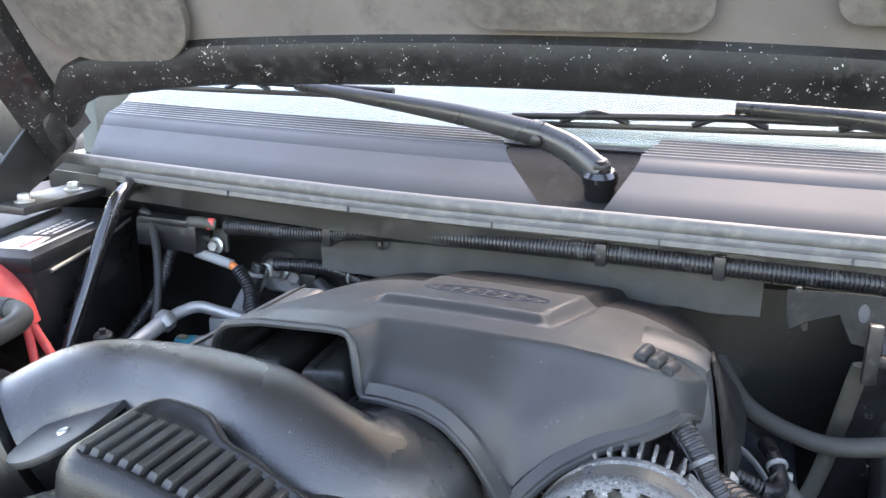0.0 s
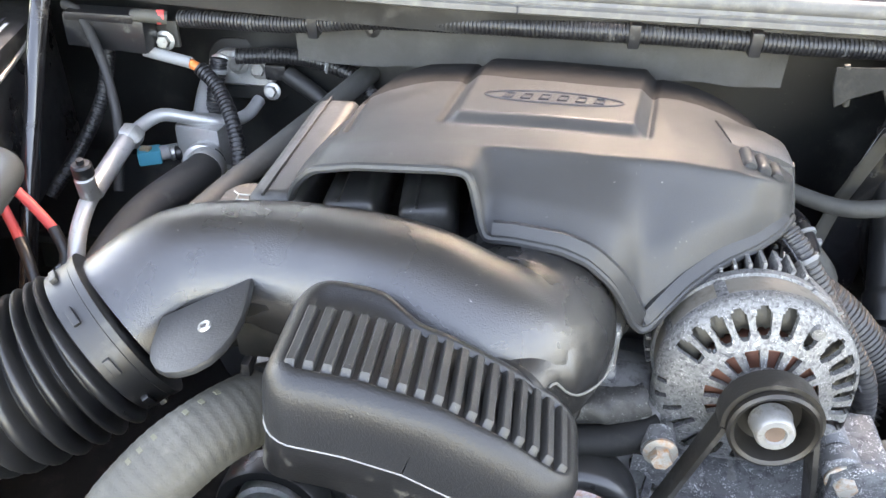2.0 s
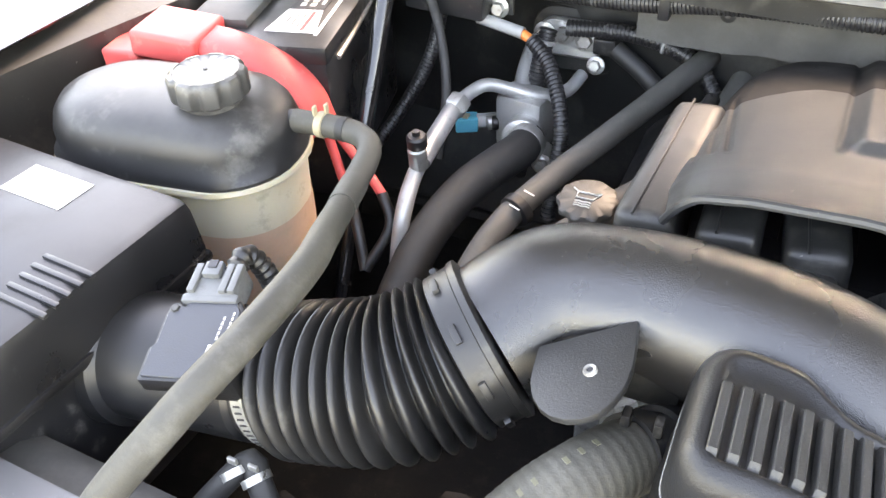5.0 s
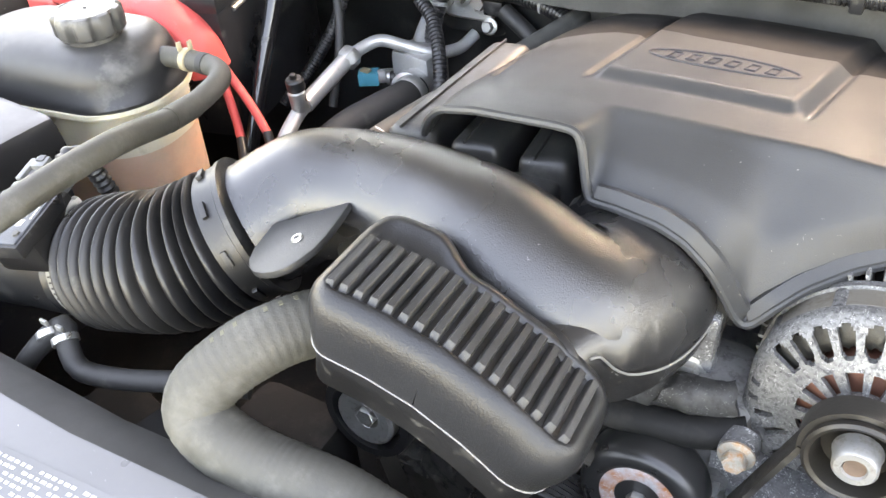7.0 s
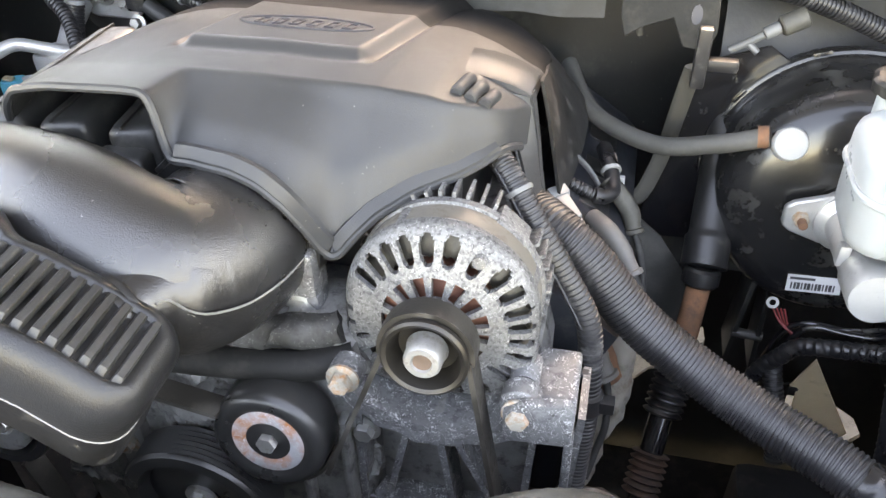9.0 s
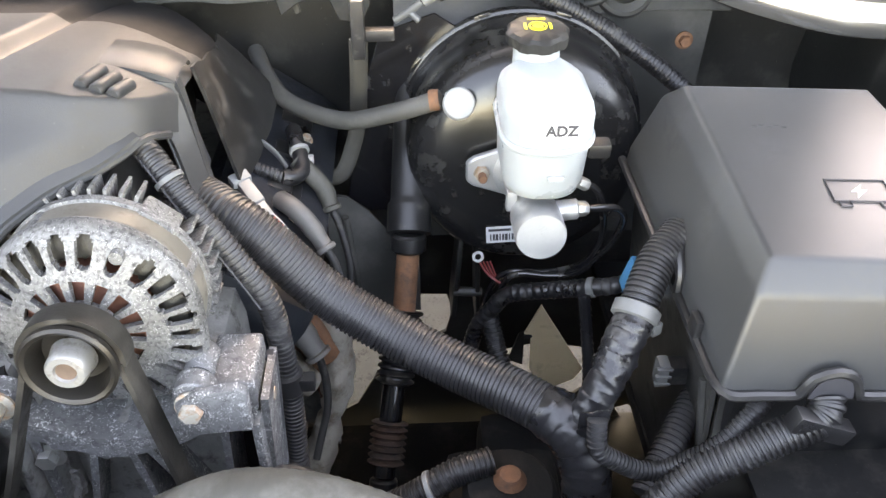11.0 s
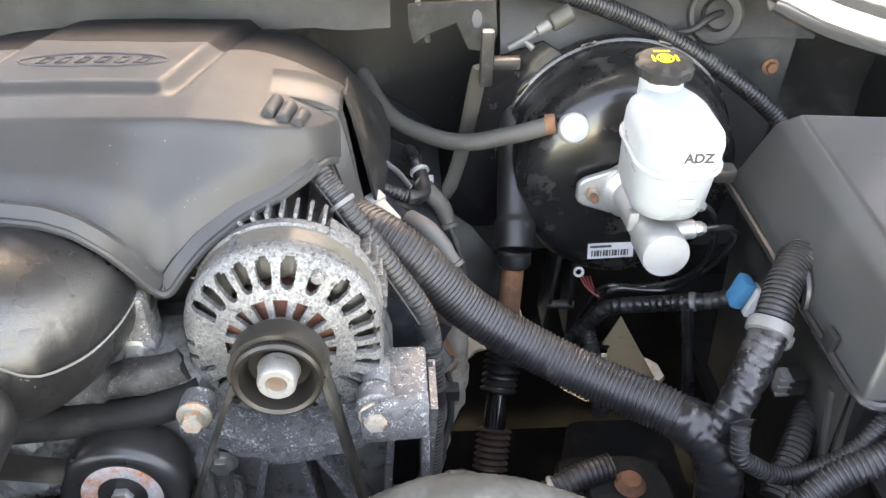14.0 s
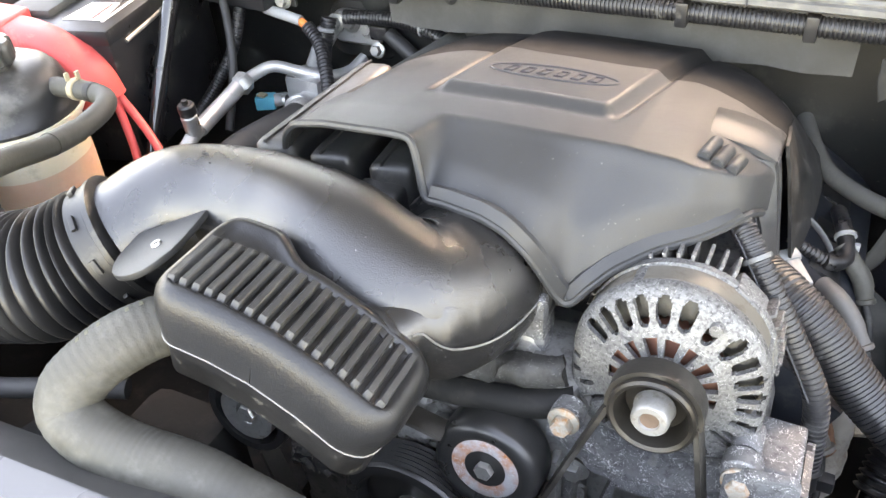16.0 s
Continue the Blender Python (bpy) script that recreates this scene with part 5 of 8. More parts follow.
def alternator():
    a = thing("alternator", (-0.01, 0.44, 1.0), "corroded grey aluminium alternator with copper windings inside", "alternator")
    Y = (0, 1, 0)

    def P(r, ang, y):
        return (AC.x + r * AR * math.cos(ang), y + AY, AC.z + r * AR * math.sin(ang))

    part("front_bell", front_bell(), M_ALU, a, sharp=30)
    part("rotor", lathe([(0.015, 0.386), (0.041, 0.391), (0.0425, 0.42), (0.02, 0.422)], (AC.x, AY, AC.z), Y, 40), M_COPPER, a, "coppery rotor windings")
    part("stator_coil", lathe([(0.044, 0.412), (0.048, 0.402), (0.056, 0.401), (0.066, 0.406), (0.068, 0.418), (0.044, 0.42)], (AC.x, AY, AC.z), Y, 140, wave=lambda u, h: 1 + 0.03 * math.sin(u * 2 * math.pi * 46 + h * 900)), M_WIRE, a, "dull stator wire coils")
    part("stator", lathe([(0.0680, 0.412), (0.0728, 0.416), (0.0728, 0.436), (0.0680, 0.438)], (AC.x, AY, AC.z), Y, 60), M_STATOR, a, "dull laminated steel stator")
    rear = Geo()
    rear.add(*_ring_solid([(0.0690, 0.434), (0.0752, 0.436), (0.0752, 0.443), (0.070, 0.447), (0.064, 0.436)]))
    lathe([(0.057, 0.440), (0.057, 0.465), (0.048, 0.478), (0.0095, 0.482)], (AC.x, AY, AC.z), Y, 40, rear)
    part("rear_bell", rear, M_ALU, a)
    for k in range(44):
        ang = 2 * math.pi * k / 44
        if math.sin(ang) < -0.5 or abs(k - 6) < 2:
            continue
        part("fin", box(P(0.0680, ang, 0.457), (0.022, 0.026, 0.0030), 0.0008, Matrix.Rotation(-ang, 3, "Y")), M_ALU, a)
    for deg in (118, 20, 158):
        ang = radians(deg)
        part("through_bolt_boss", lathe([(0.0065, 0.414), (0.0065, 0.446)], (AC.x + 0.0680 * math.cos(ang), AY, AC.z + 0.0680 * math.sin(ang)), Y, 14), M_ALU, a)
    ang = radians(50)
    part("boss_plate", box(P(0.0690, ang, 0.446), (0.030, 0.026, 0.012), 0.003, Matrix.Rotation(-ang + math.pi / 2, 3, "Y")), M_ALU, a)
    part("boss_eye", lathe([(0.0025, 0.3878), (0.0048, 0.388), (0.0055, 0.394)], (AC.x + 0.0625 * math.cos(radians(61)), AY, AC.z + 0.0625 * math.sin(radians(61))), Y, 18), M_ALU, a)
    # pulley
    prof = [(0.012, 0.372), (0.012, 0.366), (0.0225, 0.365), (0.0250, 0.354), (0.0272, 0.3475), (0.0300, 0.346), (0.0322, 0.3475), (0.0322, 0.3515), (0.029, 0.3535)]
    prof += [q for k in range(5) for q in ((0.0310, 0.3545 + 0.003 * k), (0.0285, 0.356 + 0.003 * k))] + [(0.0335, 0.370), (0.0335, 0.373), (0.018, 0.376)]
    part("pulley", lathe(prof, (AC.x + 0.0015, 0, AC.z), Y, 56), M_PULLEYIN, a, "dark grooved steel pulley")
    part("hub_nut", lathe([(0.004, 0.3475), (0.0070, 0.3450), (0.0078, 0.3425), (0.0122, 0.3425), (0.0138, 0.3445), (0.0142, 0.354), (0.0155, 0.360)], (AC.x + 0.0015, 0, AC.z), Y, 32), M_HUBNUT, a, "bright zinc hub nut")
    part("shaft_end", lathe([(0.0, 0.3440), (0.0068, 0.3442), (0.0072, 0.35)], (AC.x + 0.0015, 0, AC.z), Y, 20), M_SHAFT, a, "rust-tinted shaft end")
    return a


def _ring_solid(profile, seg=64):
    """A closed ring from a closed profile of (radius, y) round the alternator axis."""
    vs, fs, n = [], [], len(profile)
    for k in range(seg):
        t = 2 * math.pi * k / seg
        vs += [(AC.x + r * AR * math.cos(t), y + AY, AC.z + r * AR * math.sin(t)) for r, y in profile]
    for k in range(seg):
        for i in range(n):
            fs.append((k * n + i, k * n + (i + 1) % n, ((k + 1) % seg) * n + (i + 1) % n, ((k + 1) % seg) * n + i))
    return vs, fs


def lean(ob, p, deg, k=1.0):
    """Leans a thing back about a point, as the engine lies."""
    p = Vector(p)
    ob.matrix_basis = Matrix.Translation(p) @ Matrix.Rotation(radians(deg), 4, "X") @ Matrix.Scale(k, 4) @ Matrix.Translation(-p) @ Matrix.Translation(ob.location)


LEAN_AT = (AC.x, 0.360, AC.z)
lean(alternator(), LEAN_AT, -7, 0.995)


def alt_bracket():
    b = thing("alternator_bracket", (-0.01, 0.40, 0.88), "speckled grey cast alloy bracket under the alternator", "engine bracket")
    m = basis((0, 0.372, 0), (1, 0, 0), (0, 0, 1))
    part("crossbar", crumple(sheet([[(x, y, 1.012 - 0.038 * (1 - ((x + 0.011) / 0.08) ** 2) * (1 if abs(x + 0.011) < 0.08 else 0) + dz) for x in np.linspace(-0.098, 0.072, 24)] for y, dz in ((0.372, 0.006), (0.372, -0.013), (0.43, -0.013), (0.43, 0.010), (0.373, 0.0061))], 0.004), 0.003, 70), M_ALUMID, b)
    for x, r in ((-0.080, 0.0140), (0.055, 0.0150)):
        part("boss", lathe([(r * 0.9, 0), (r, 0.0015), (r, 0.016)], (x, 0.366, 1.030), (0, 1, 0), 24), M_ALUMID, b)
    part("block", box((0.078, 0.408, 1.012), (0.036, 0.056, 0.032), 0.005, segs=3), M_ALUMID, b)
    part("flange", plate([(-0.022, -0.016), (0.029, -0.012), (0.030, 0.026), (0.024, 0.032), (-0.006, 0.027), (-0.022, 0.016)], 0.009, 0.002, basis((0.066, 0.366, 1.016), (1, 0, 0), (0, 0, 1)), segs=2), M_ALUMID, b)
    part("ear", lathe([(0.010, 0), (0.0115, 0.002), (0.0115, 0.026), (0.010, 0.028)], (0.055, 0.388, 1.030), (0, 1, 0), 24), M_ALUMID, b)
    part("side_bolt", bolt((0.097, 0.405, 0.99), (1, 0, 0), 0.006, 0.007), M_RUSTBOLT, b, "rust-stained bolt")
    part("block_wall", box((0.0935, 0.404, 0.945), (0.007, 0.070, 0.100), 0.002), M_ALUMID, b)
    part("rim", sheet([[(x, y, 0.846) for x in np.linspace(-0.085, 0.085, 8)] for y in (0.384, 0.41, 0.436)], 0.006), M_ALUMID, b)
    # Cavity back, coloured dark for the shade between the lighter struts.
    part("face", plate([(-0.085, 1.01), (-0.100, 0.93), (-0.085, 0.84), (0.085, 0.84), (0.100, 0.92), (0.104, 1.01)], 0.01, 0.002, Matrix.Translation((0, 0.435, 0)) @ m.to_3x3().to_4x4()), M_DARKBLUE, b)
    for p, q in (((-0.08, 1.02), (-0.085, 0.85)), ((-0.035, 0.985), (-0.06, 0.87)), ((-0.015, 0.975), (0.0, 0.84)), ((-0.005, 0.97), (0.045, 0.85)), ((0.065, 1.01), (0.055, 0.84)), ((0.098, 1.01), (0.09, 0.84)), ((-0.08, 0.985), (-0.03, 0.945))):
        part("strut", sheet([[(p[0] + (q[0] - p[0]) * u, y, p[1] + (q[1] - p[1]) * u) for u in np.linspace(0, 1, 6)] for y in (0.381, 0.384, 0.41, 0.436)], 0.006), M_ALUMID, b)
    part("mid_boss", lathe([(0.013, 0), (0.014, 0.002), (0.016, 0.05)], (-0.012, 0.388, 0.968), (0, 1, 0), 20), M_ALUDK, b)
    part("mid_bolt", bolt((-0.012, 0.388, 0.968), (0, -1, 0), 0.008, 0.010), M_STEEL, b)
    part("low_bolt", bolt((-0.075, 0.385, 0.950), (0, -1, 0), 0.009, 0.010), M_STEEL, b)
    for x, z in ((-0.080, 1.033), (0.055, 1.026)):
        part("mount_bolt", bolt((x, 0.364, z), (0, -1, 0.1), 0.0088, 0.012), M_RUSTBOLT, b, "rust-stained hexagon bolt")
    return b


alt_bracket()


def idler():
    i = thing("idler_pulley", (-0.13, 0.345, 0.945), "black idler pulley with a rusty speckled steel hub", "pulley", "drive pulleys")
    c = (-0.1375, 0.0, 0.978)
    part("wheel", lathe([(0.030, 0.334), (0.033, 0.3315), (0.039, 0.330), (0.0450, 0.333), (0.0478, 0.339), (0.0482, 0.364), (0.046, 0.369), (0.02, 0.371)], c, (0, 1, 0), 56), M_PULLEY, i, sharp=50)
    part("hub_plate", lathe([(0.010, 0.338), (0.012, 0.3350), (0.0285, 0.3325), (0.0312, 0.3340), (0.0312, 0.338)], c, (0, 1, 0), 40), M_HUB, i, "speckled hub with rust stains")
    part("centre_bolt", bolt((c[0], 0.338, c[2]), (0, -1, 0), 0.0085, 0.010), M_STEEL, i)
    return i


M_HUB = mat("rusty_hub", (0.42, 0.42, 0.43), 0.5, metal=0.4, var=0.2, scale=150, bump=0.4, dust=(0.36, 0.13, 0.05), dust_amt=0.5, dust_scale=40, speck=0.35, speck_color=(0.6, 0.6, 0.6), speck_scale=700)
lean(idler(), (-0.1375, 0.335, 0.978), -8)


def plain_pulley(name, c, r, w, label, grooved=True):
    p = thing(name, (c[0], c[1], c[2] - r), label, "pulley", "drive pulleys")
    prof = [(r * 0.25, 0.012), (r * 0.3, 0.010), (r * 0.72, 0.012), (r * 0.80, 0.0), (r * 0.97, 0.0), (r, 0.003)]
    if grooved:
        n = 6
        for k in range(n):
            prof += [(r, 0.004 + (w - 0.006) * k / n), (r - 0.003, 0.004 + (w - 0.006) * (k + 0.5) / n)]
    prof += [(r, w - 0.002), (r * 0.9, w), (0.01, w)]
    part("wheel", lathe(prof, c, (0, 1, 0), 60), M_PULLEY, p)
    part("centre_bolt", bolt((c[0], c[1] + 0.012, c[2]), (0, -1, 0), 0.010, 0.014), M_STEEL, p)
    return p


plain_pulley("tensioner_pulley", (-0.384, 0.322, 0.950), 0.046, 0.028, "dark pulley with a zinc steel hub beside the hose", False)
part("hub", lathe([(0.010, 0.004), (0.013, 0.0), (0.026, -0.003), (0.030, -0.001), (0.030, 0.012)], (-0.384, 0.323, 0.950), (0, 1, 0), 36), M_STEEL, bpy.data.objects["tensioner_pulley"], "zinc hub disc")
lean(bpy.data.objects["tensioner_pulley"], (-0.384, 0.322, 0.950), -7)
plain_pulley("water_pump_pulley", (-0.215, 0.322, 0.882), 0.068, 0.035, "black grooved water pump pulley")


def belt_run(a, b, half=0.0108, th=0.004):
    """A flat stretch of belt between two points, its width along the engine."""
    a, b = Vector(a), Vector(b)
    d = (b - a).normalized()
    n = d.cross(Vector((0, 1, 0))).normalized()
    rows = [[p + Vector((0, s * half, 0)) for s in (-1, -0.5, 0, 0.5, 1)] for p in (a, a.lerp(b, 0.33), a.lerp(b, 0.66), b)]
    g = Geo()
    for sgn in (1,):
        sheet([[q + n * th / 2 for q in r] for r in rows], th, g)
    return g


belt = thing("drive_belt", (-0.05, 0.36, 0.8), "worn black ribbed drive belt round the pulleys", "belt")
part("run", belt_run((-0.0435, 0.362, 1.077), (-0.092, 0.362, 0.945)), M_BELT, belt)
part("run", belt_run((0.0195, 0.362, 1.081), (0.066, 0.362, 0.82)), M_BELT, belt)
part("run", belt_run((-0.175, 0.350, 1.0), (-0.31, 0.345, 1.03)), M_BELT, belt)
part("run", belt_run((-0.37, 0.345, 0.905), (-0.33, 0.345, 0.80)), M_BELT, belt)
arc = [(AC.x + 0.0015 + 0.0315 * math.cos(t), 0, AC.z + 0.0315 * math.sin(t)) for t in np.linspace(radians(-8), radians(195), 28)]
part("wrap", sheet([[(x, y, z) for x, _, z in arc] for y in (0.353, 0.3625, 0.372)], -0.004), M_BELT, belt)
arc = [(-0.1375 + 0.0500 * math.cos(t), 0, 0.978 + 0.0500 * math.sin(t)) for t in np.linspace(radians(-20), radians(-160), 20)]
part("wrap", sheet([[(x, y, z) for x, _, z in arc] for y in (0.353, 0.362, 0.371)], 0.003), M_BELT, belt)
lean(belt, LEAN_AT, -7)

# ---- engine block and throttle ----
eng = thing("engine_block", (CX, 0.6, 0.6), "grimy grey cast engine block and front cover", "engine")
part("block", box((CX, 0.66, 0.80), (0.50, 0.50, 0.44), 0.03), M_ALUDK, eng)
part("front_cover", box((-0.22, 0.425, 0.90), (0.30, 0.09, 0.30), 0.03), M_ALUDK, eng)
part("casting_face", crumple(crumple(sheet([[(-0.40 + 0.33 * u, 0.384 + 0.03 * math.sin(u * 9) * (1 - k), 1.030 - 0.24 * k) for u in np.linspace(0, 1, 100)] for k in np.linspace(0, 1, 74)], 0.005), 0.010, 28), 0.005, 95), M_ALUDK, eng)
part("head", box((-0.39, 0.68, 0.98), (0.15, 0.46, 0.13), 0.03, Matrix.Rotation(radians(-35), 3, "Y")), M_BLACKSAT, eng)
part("head", box((0.05, 0.70, 0.965), (0.13, 0.40, 0.12), 0.03, Matrix.Rotation(radians(35), 3, "Y")), M_DARKBLUE, eng)
part("coolant_crossover", sweep([(-0.30, 0.372, 1.012), (-0.2, 0.370, 1.020), (-0.12, 0.375, 1.026), (-0.08, 0.39, 1.03)], 0.013, 14), M_PITCH, eng)
part("coolant_crossover", crumple(sweep([(-0.30, 0.385, 1.035), (-0.2, 0.388, 1.042), (-0.12, 0.392, 1.046), (-0.09, 0.40, 1.05)], 0.012, 18, 0.004, squash=1.2), 0.006, 45), M_GRIME, eng)
for k in range(7):
    part("casting_rib", box((-0.33 + 0.04 * k, 0.378, 0.90 - 0.01 * (k % 3)), (0.008, 0.02, 0.14), 0.003), M_ALUDK, eng)
for x, z in ((-0.31, 0.88), (-0.27, 0.84), (-0.24, 1.01), (-0.13, 0.93)):
    part("casting_bolt", bolt((x, 0.375, z), (0, -1, 0), 0.008, 0.009), M_RUSTBOLT, eng)

tb = thing("throttle_body", (-0.187, 0.46, 1.02), "cast aluminium throttle body behind the intake tube", "throttle body")
part("bore", lathe([(0.060, 0), (0.067, 0.002), (0.067, 0.016), (0.058, 0.02), (0.058, 0.06)], (-0.187, 0.440, 1.088), (0.03, 1, -0.03), 48), M_BLACK, tb)
part("flange_lug", box((-0.128, 0.430, 1.078), (0.024, 0.030, 0.052), 0.005), M_ALUMID, tb)
part("flange_foot", box((-0.129, 0.426, 1.048), (0.030, 0.024, 0.030), 0.006), M_ALUMID, tb)
part("bolt", bolt((-0.131, 0.416, 1.050), (0, -1, 0.1), 0.0085, 0.010), M_STEEL, tb)
for k in range(10):
    t = radians(20 + 12 * k)
    part("band_notch", box((-0.187 + 0.070 * math.cos(t), 0.444, 1.089 + 0.070 * math.sin(t)), (0.004, 0.008, 0.004), 0.001, Matrix.Rotation(-t, 3, "Y")), M_RUBBER, tb)
part("gear_cover", box((-0.245, 0.455, 1.09), (0.03, 0.03, 0.07), 0.006), M_BLACK, tb)

# ---- resonator box beside the tube ----


def lid_z(x):
    """Height of the resonator lid: level, then bending down towards its neck."""
    return smooth_lerp((-0.36, -0.340, -0.305, -0.275, -0.235, -0.195, -0.165, -0.145, -0.125), (1.2065, 1.2075, 1.207, 1.203, 1.192, 1.171, 1.149, 1.133, 1.116), x)


def lid_frame(x, y, h=0.0):
    """A point over the lid and the matrix of its axes there."""
    d = Vector((0.004, 0, lid_z(x + 0.002) - lid_z(x - 0.002))).normalized()
    n = Vector((-d.z, 0, d.x))
    return Vector((x, y, lid_z(x))) + n * h, basis((0, 0, 0), d, (-0.04, 1, 0)).to_3x3()


def resonator():
    r = thing("intake_resonator", (-0.24, 0.26, 1.08), "black plastic intake resonator box with a ribbed lid", "resonator box")
    X0, X1, Y0, Y1 = -0.334, -0.144, 0.221, 0.303

    def outline(g):
        w, h = X1 - X0 + g * 2, Y1 - Y0 + g * 2
        cx, cy = (X0 + X1) / 2, (Y0 + Y1) / 2
        bulge = lambda x: 0.021 * (1 - ease((x + 0.286) / 0.040))
        out = rounded(w, h, 0.024 + g, 7, cx, cy)
        full = []
        for k, ((xa, ya), (xb, yb)) in enumerate(zip(out, out[1:] + out[:1])):
            n = 18 if k in (7, 23) else 6 if k in (15, 31) else 1
            full += [(xa + (xb - xa) * i / n, ya + (yb - ya) * i / n) for i in range(n)]
        return [(x, y + (bulge(x) * ease((y - cy) / 0.03) if y > cy else 0)) for x, y in full]

    def ring(g, h):
        return [lid_frame(x, y, h)[0] for x, y in outline(g)]
    part("lid", Geo().rings([ring(0.002, -0.045), ring(0.0015, -0.026), ring(0.0, -0.015), ring(-0.003, -0.008), ring(-0.0075, -0.0030), ring(-0.012, -0.0010), ring(-0.0145, -0.0014), ring(-0.0165, -0.0040), ring(-0.024, -0.0042)], cap0=False), M_RESO, r, sharp=50)

    def under(g, h):
        return [lid_frame(x, y, -0.0465)[0] + Vector((-0.30, 0, -0.95)) * h for x, y in outline(g)]
    part("base", Geo().rings([under(-0.026, 0.052), under(-0.014, 0.049), under(-0.004, 0.038), under(0.000, 0.0)]), M_BLACK, r, sharp=50)
    part("seam", Geo().rings([ring(0.0020, -0.0464), ring(0.0028, -0.0459), ring(0.0020, -0.0454)], cap0=False, cap1=False), M_SEAM, r, "pale moulding seam")
    far, x, xs = [0.0], -0.3225, [-0.3225]
    while x < -0.1595:
        x += 0.001
        far.append(far[-1] + math.hypot(0.001, lid_z(x) - lid_z(x - 0.001)))
        xs.append(x)
    n = 17
    for k in range(n):
        x = lerp(far, xs, 0.006 + (far[-1] - 0.010) * k / (n - 1))
        y0, y1 = 0.2365, 0.2895
        c, R = lid_frame(x, (y0 + y1) / 2, -0.0042)
        hl = (y1 - y0) / 2
        prof = [(-0.0036, 0.0), (-0.0027, 0.0044), (-0.0020, 0.0052), (0.0020, 0.0052), (0.0027, 0.0044), (0.0036, 0.0)]
        ends = ((-hl, 0.0), (-hl + 0.0035, 1.0), (hl - 0.0035, 1.0), (hl, 0.0))
        part("rib", Geo().rings([[c + R @ Vector((px, py, pz * max(0.12, up))) for px, pz in prof] for py, up in ends]), M_RIB, r, sharp=25)
    return r


resonator()

# ---- hoses at the front ----
h1 = thing("radiator_hose", (-0.40, 0.22, 1.0), "thick dusty grey-green upper radiator hose with printed marking", "hose", "coolant hoses")
RP = [(-0.338, 0.320, 1.095), (-0.357, 0.294, 1.112), (-0.376, 0.265, 1.120), (-0.394, 0.239, 1.118), (-0.411, 0.217, 1.107), (-0.4225, 0.201, 1.092), (-0.421, 0.191, 1.076), (-0.397, 0.187, 1.064), (-0.360, 0.190, 1.053), (-0.309, 0.198, 1.042), (-0.20, 0.212, 0.995), (-0.06, 0.235, 0.980), (0.03, 0.26, 1.008), (0.10, 0.27, 1.036), (0.17, 0.262, 1.030), (0.24, 0.24, 1.0), (0.32, 0.20, 0.95)]
part("tube", sweep(RP, lambda s, u: 0.0245 + 0.00022 * math.sin(s * 1000) + 0.0002 * math.sin(s * 130), 26, 0.0016), M_HOSE, h1)
part("end_sleeve", sweep([Vector(RP[0]).lerp(Vector(RP[1]), k) for k in (0.0, 0.4, 0.8)], 0.0256, 26), M_HOSEDK, h1)
_rp = spline(RP[1:5], 0.004)
for i in range(2, len(_rp) - 2, 2):
    d = (_rp[i + 1] - _rp[i]).normalized()
    up = (Vector((-0.35, -0.25, 1)) - d * Vector((-0.35, -0.25, 1)).dot(d)).normalized()
    if i % 8 != 6:
        part("print_mark", box(_rp[i] + up * 0.0246, (0.003, 0.005, 0.0006), 0, basis((0, 0, 0), d, up.cross(d)).to_3x3()), M_PRINT, h1)
hc = thing("spring_clamp", (-0.355, 0.33, 1.04), "black spring clamp on the radiator hose", "hose clamp", "hose clamps")
ax = Vector(RP[2]) - Vector(RP[0])
part("band", lathe([(0.025, -0.008), (0.0275, -0.008), (0.0275, 0.008), (0.025, 0.008)], RP[1], ax, 32), M_BLACK, hc)
for k in (-1, 1):
    part("ear", box(Vector(RP[1]) + Vector((0.01 * k, 0.0, 0.032)), (0.006, 0.010, 0.012), 0.002), M_BLACK, hc)
part("outlet_collar", lathe([(0.028, -0.012), (0.031, -0.01), (0.031, 0.012), (0.027, 0.014)], RP[0], ax, 32), M_BLACK, hc)

h2 = thing("overflow_line", (-0.55, 0.22, 1.0), "thin dark rubber coolant line with spring clips", "hose", "coolant hoses")
part("tube", sweep([(-0.66, 0.18, 1.00), (-0.635, 0.20, 1.035), (-0.615, 0.222, 1.055), (-0.602, 0.212, 1.045), (-0.585, 0.205, 1.03), (-0.545, 0.215, 1.028), (-0.49, 0.232, 1.035), (-0.44, 0.255, 1.03)], 0.0095, 14), M_HOSEDK, h2)
for p in ((-0.606, 0.214, 1.048), (-0.622, 0.212, 1.050)):
    part("clip", lathe([(0.0105, -0.003), (0.0115, -0.003), (0.0115, 0.003), (0.0105, 0.003)], p, (0.6, -0.4, -0.5), 18), M_STEEL, h2)
    part("clip_ear", box(Vector(p) + Vector((0, 0, 0.014)), (0.008, 0.003, 0.006), 0.001), M_STEEL, h2)


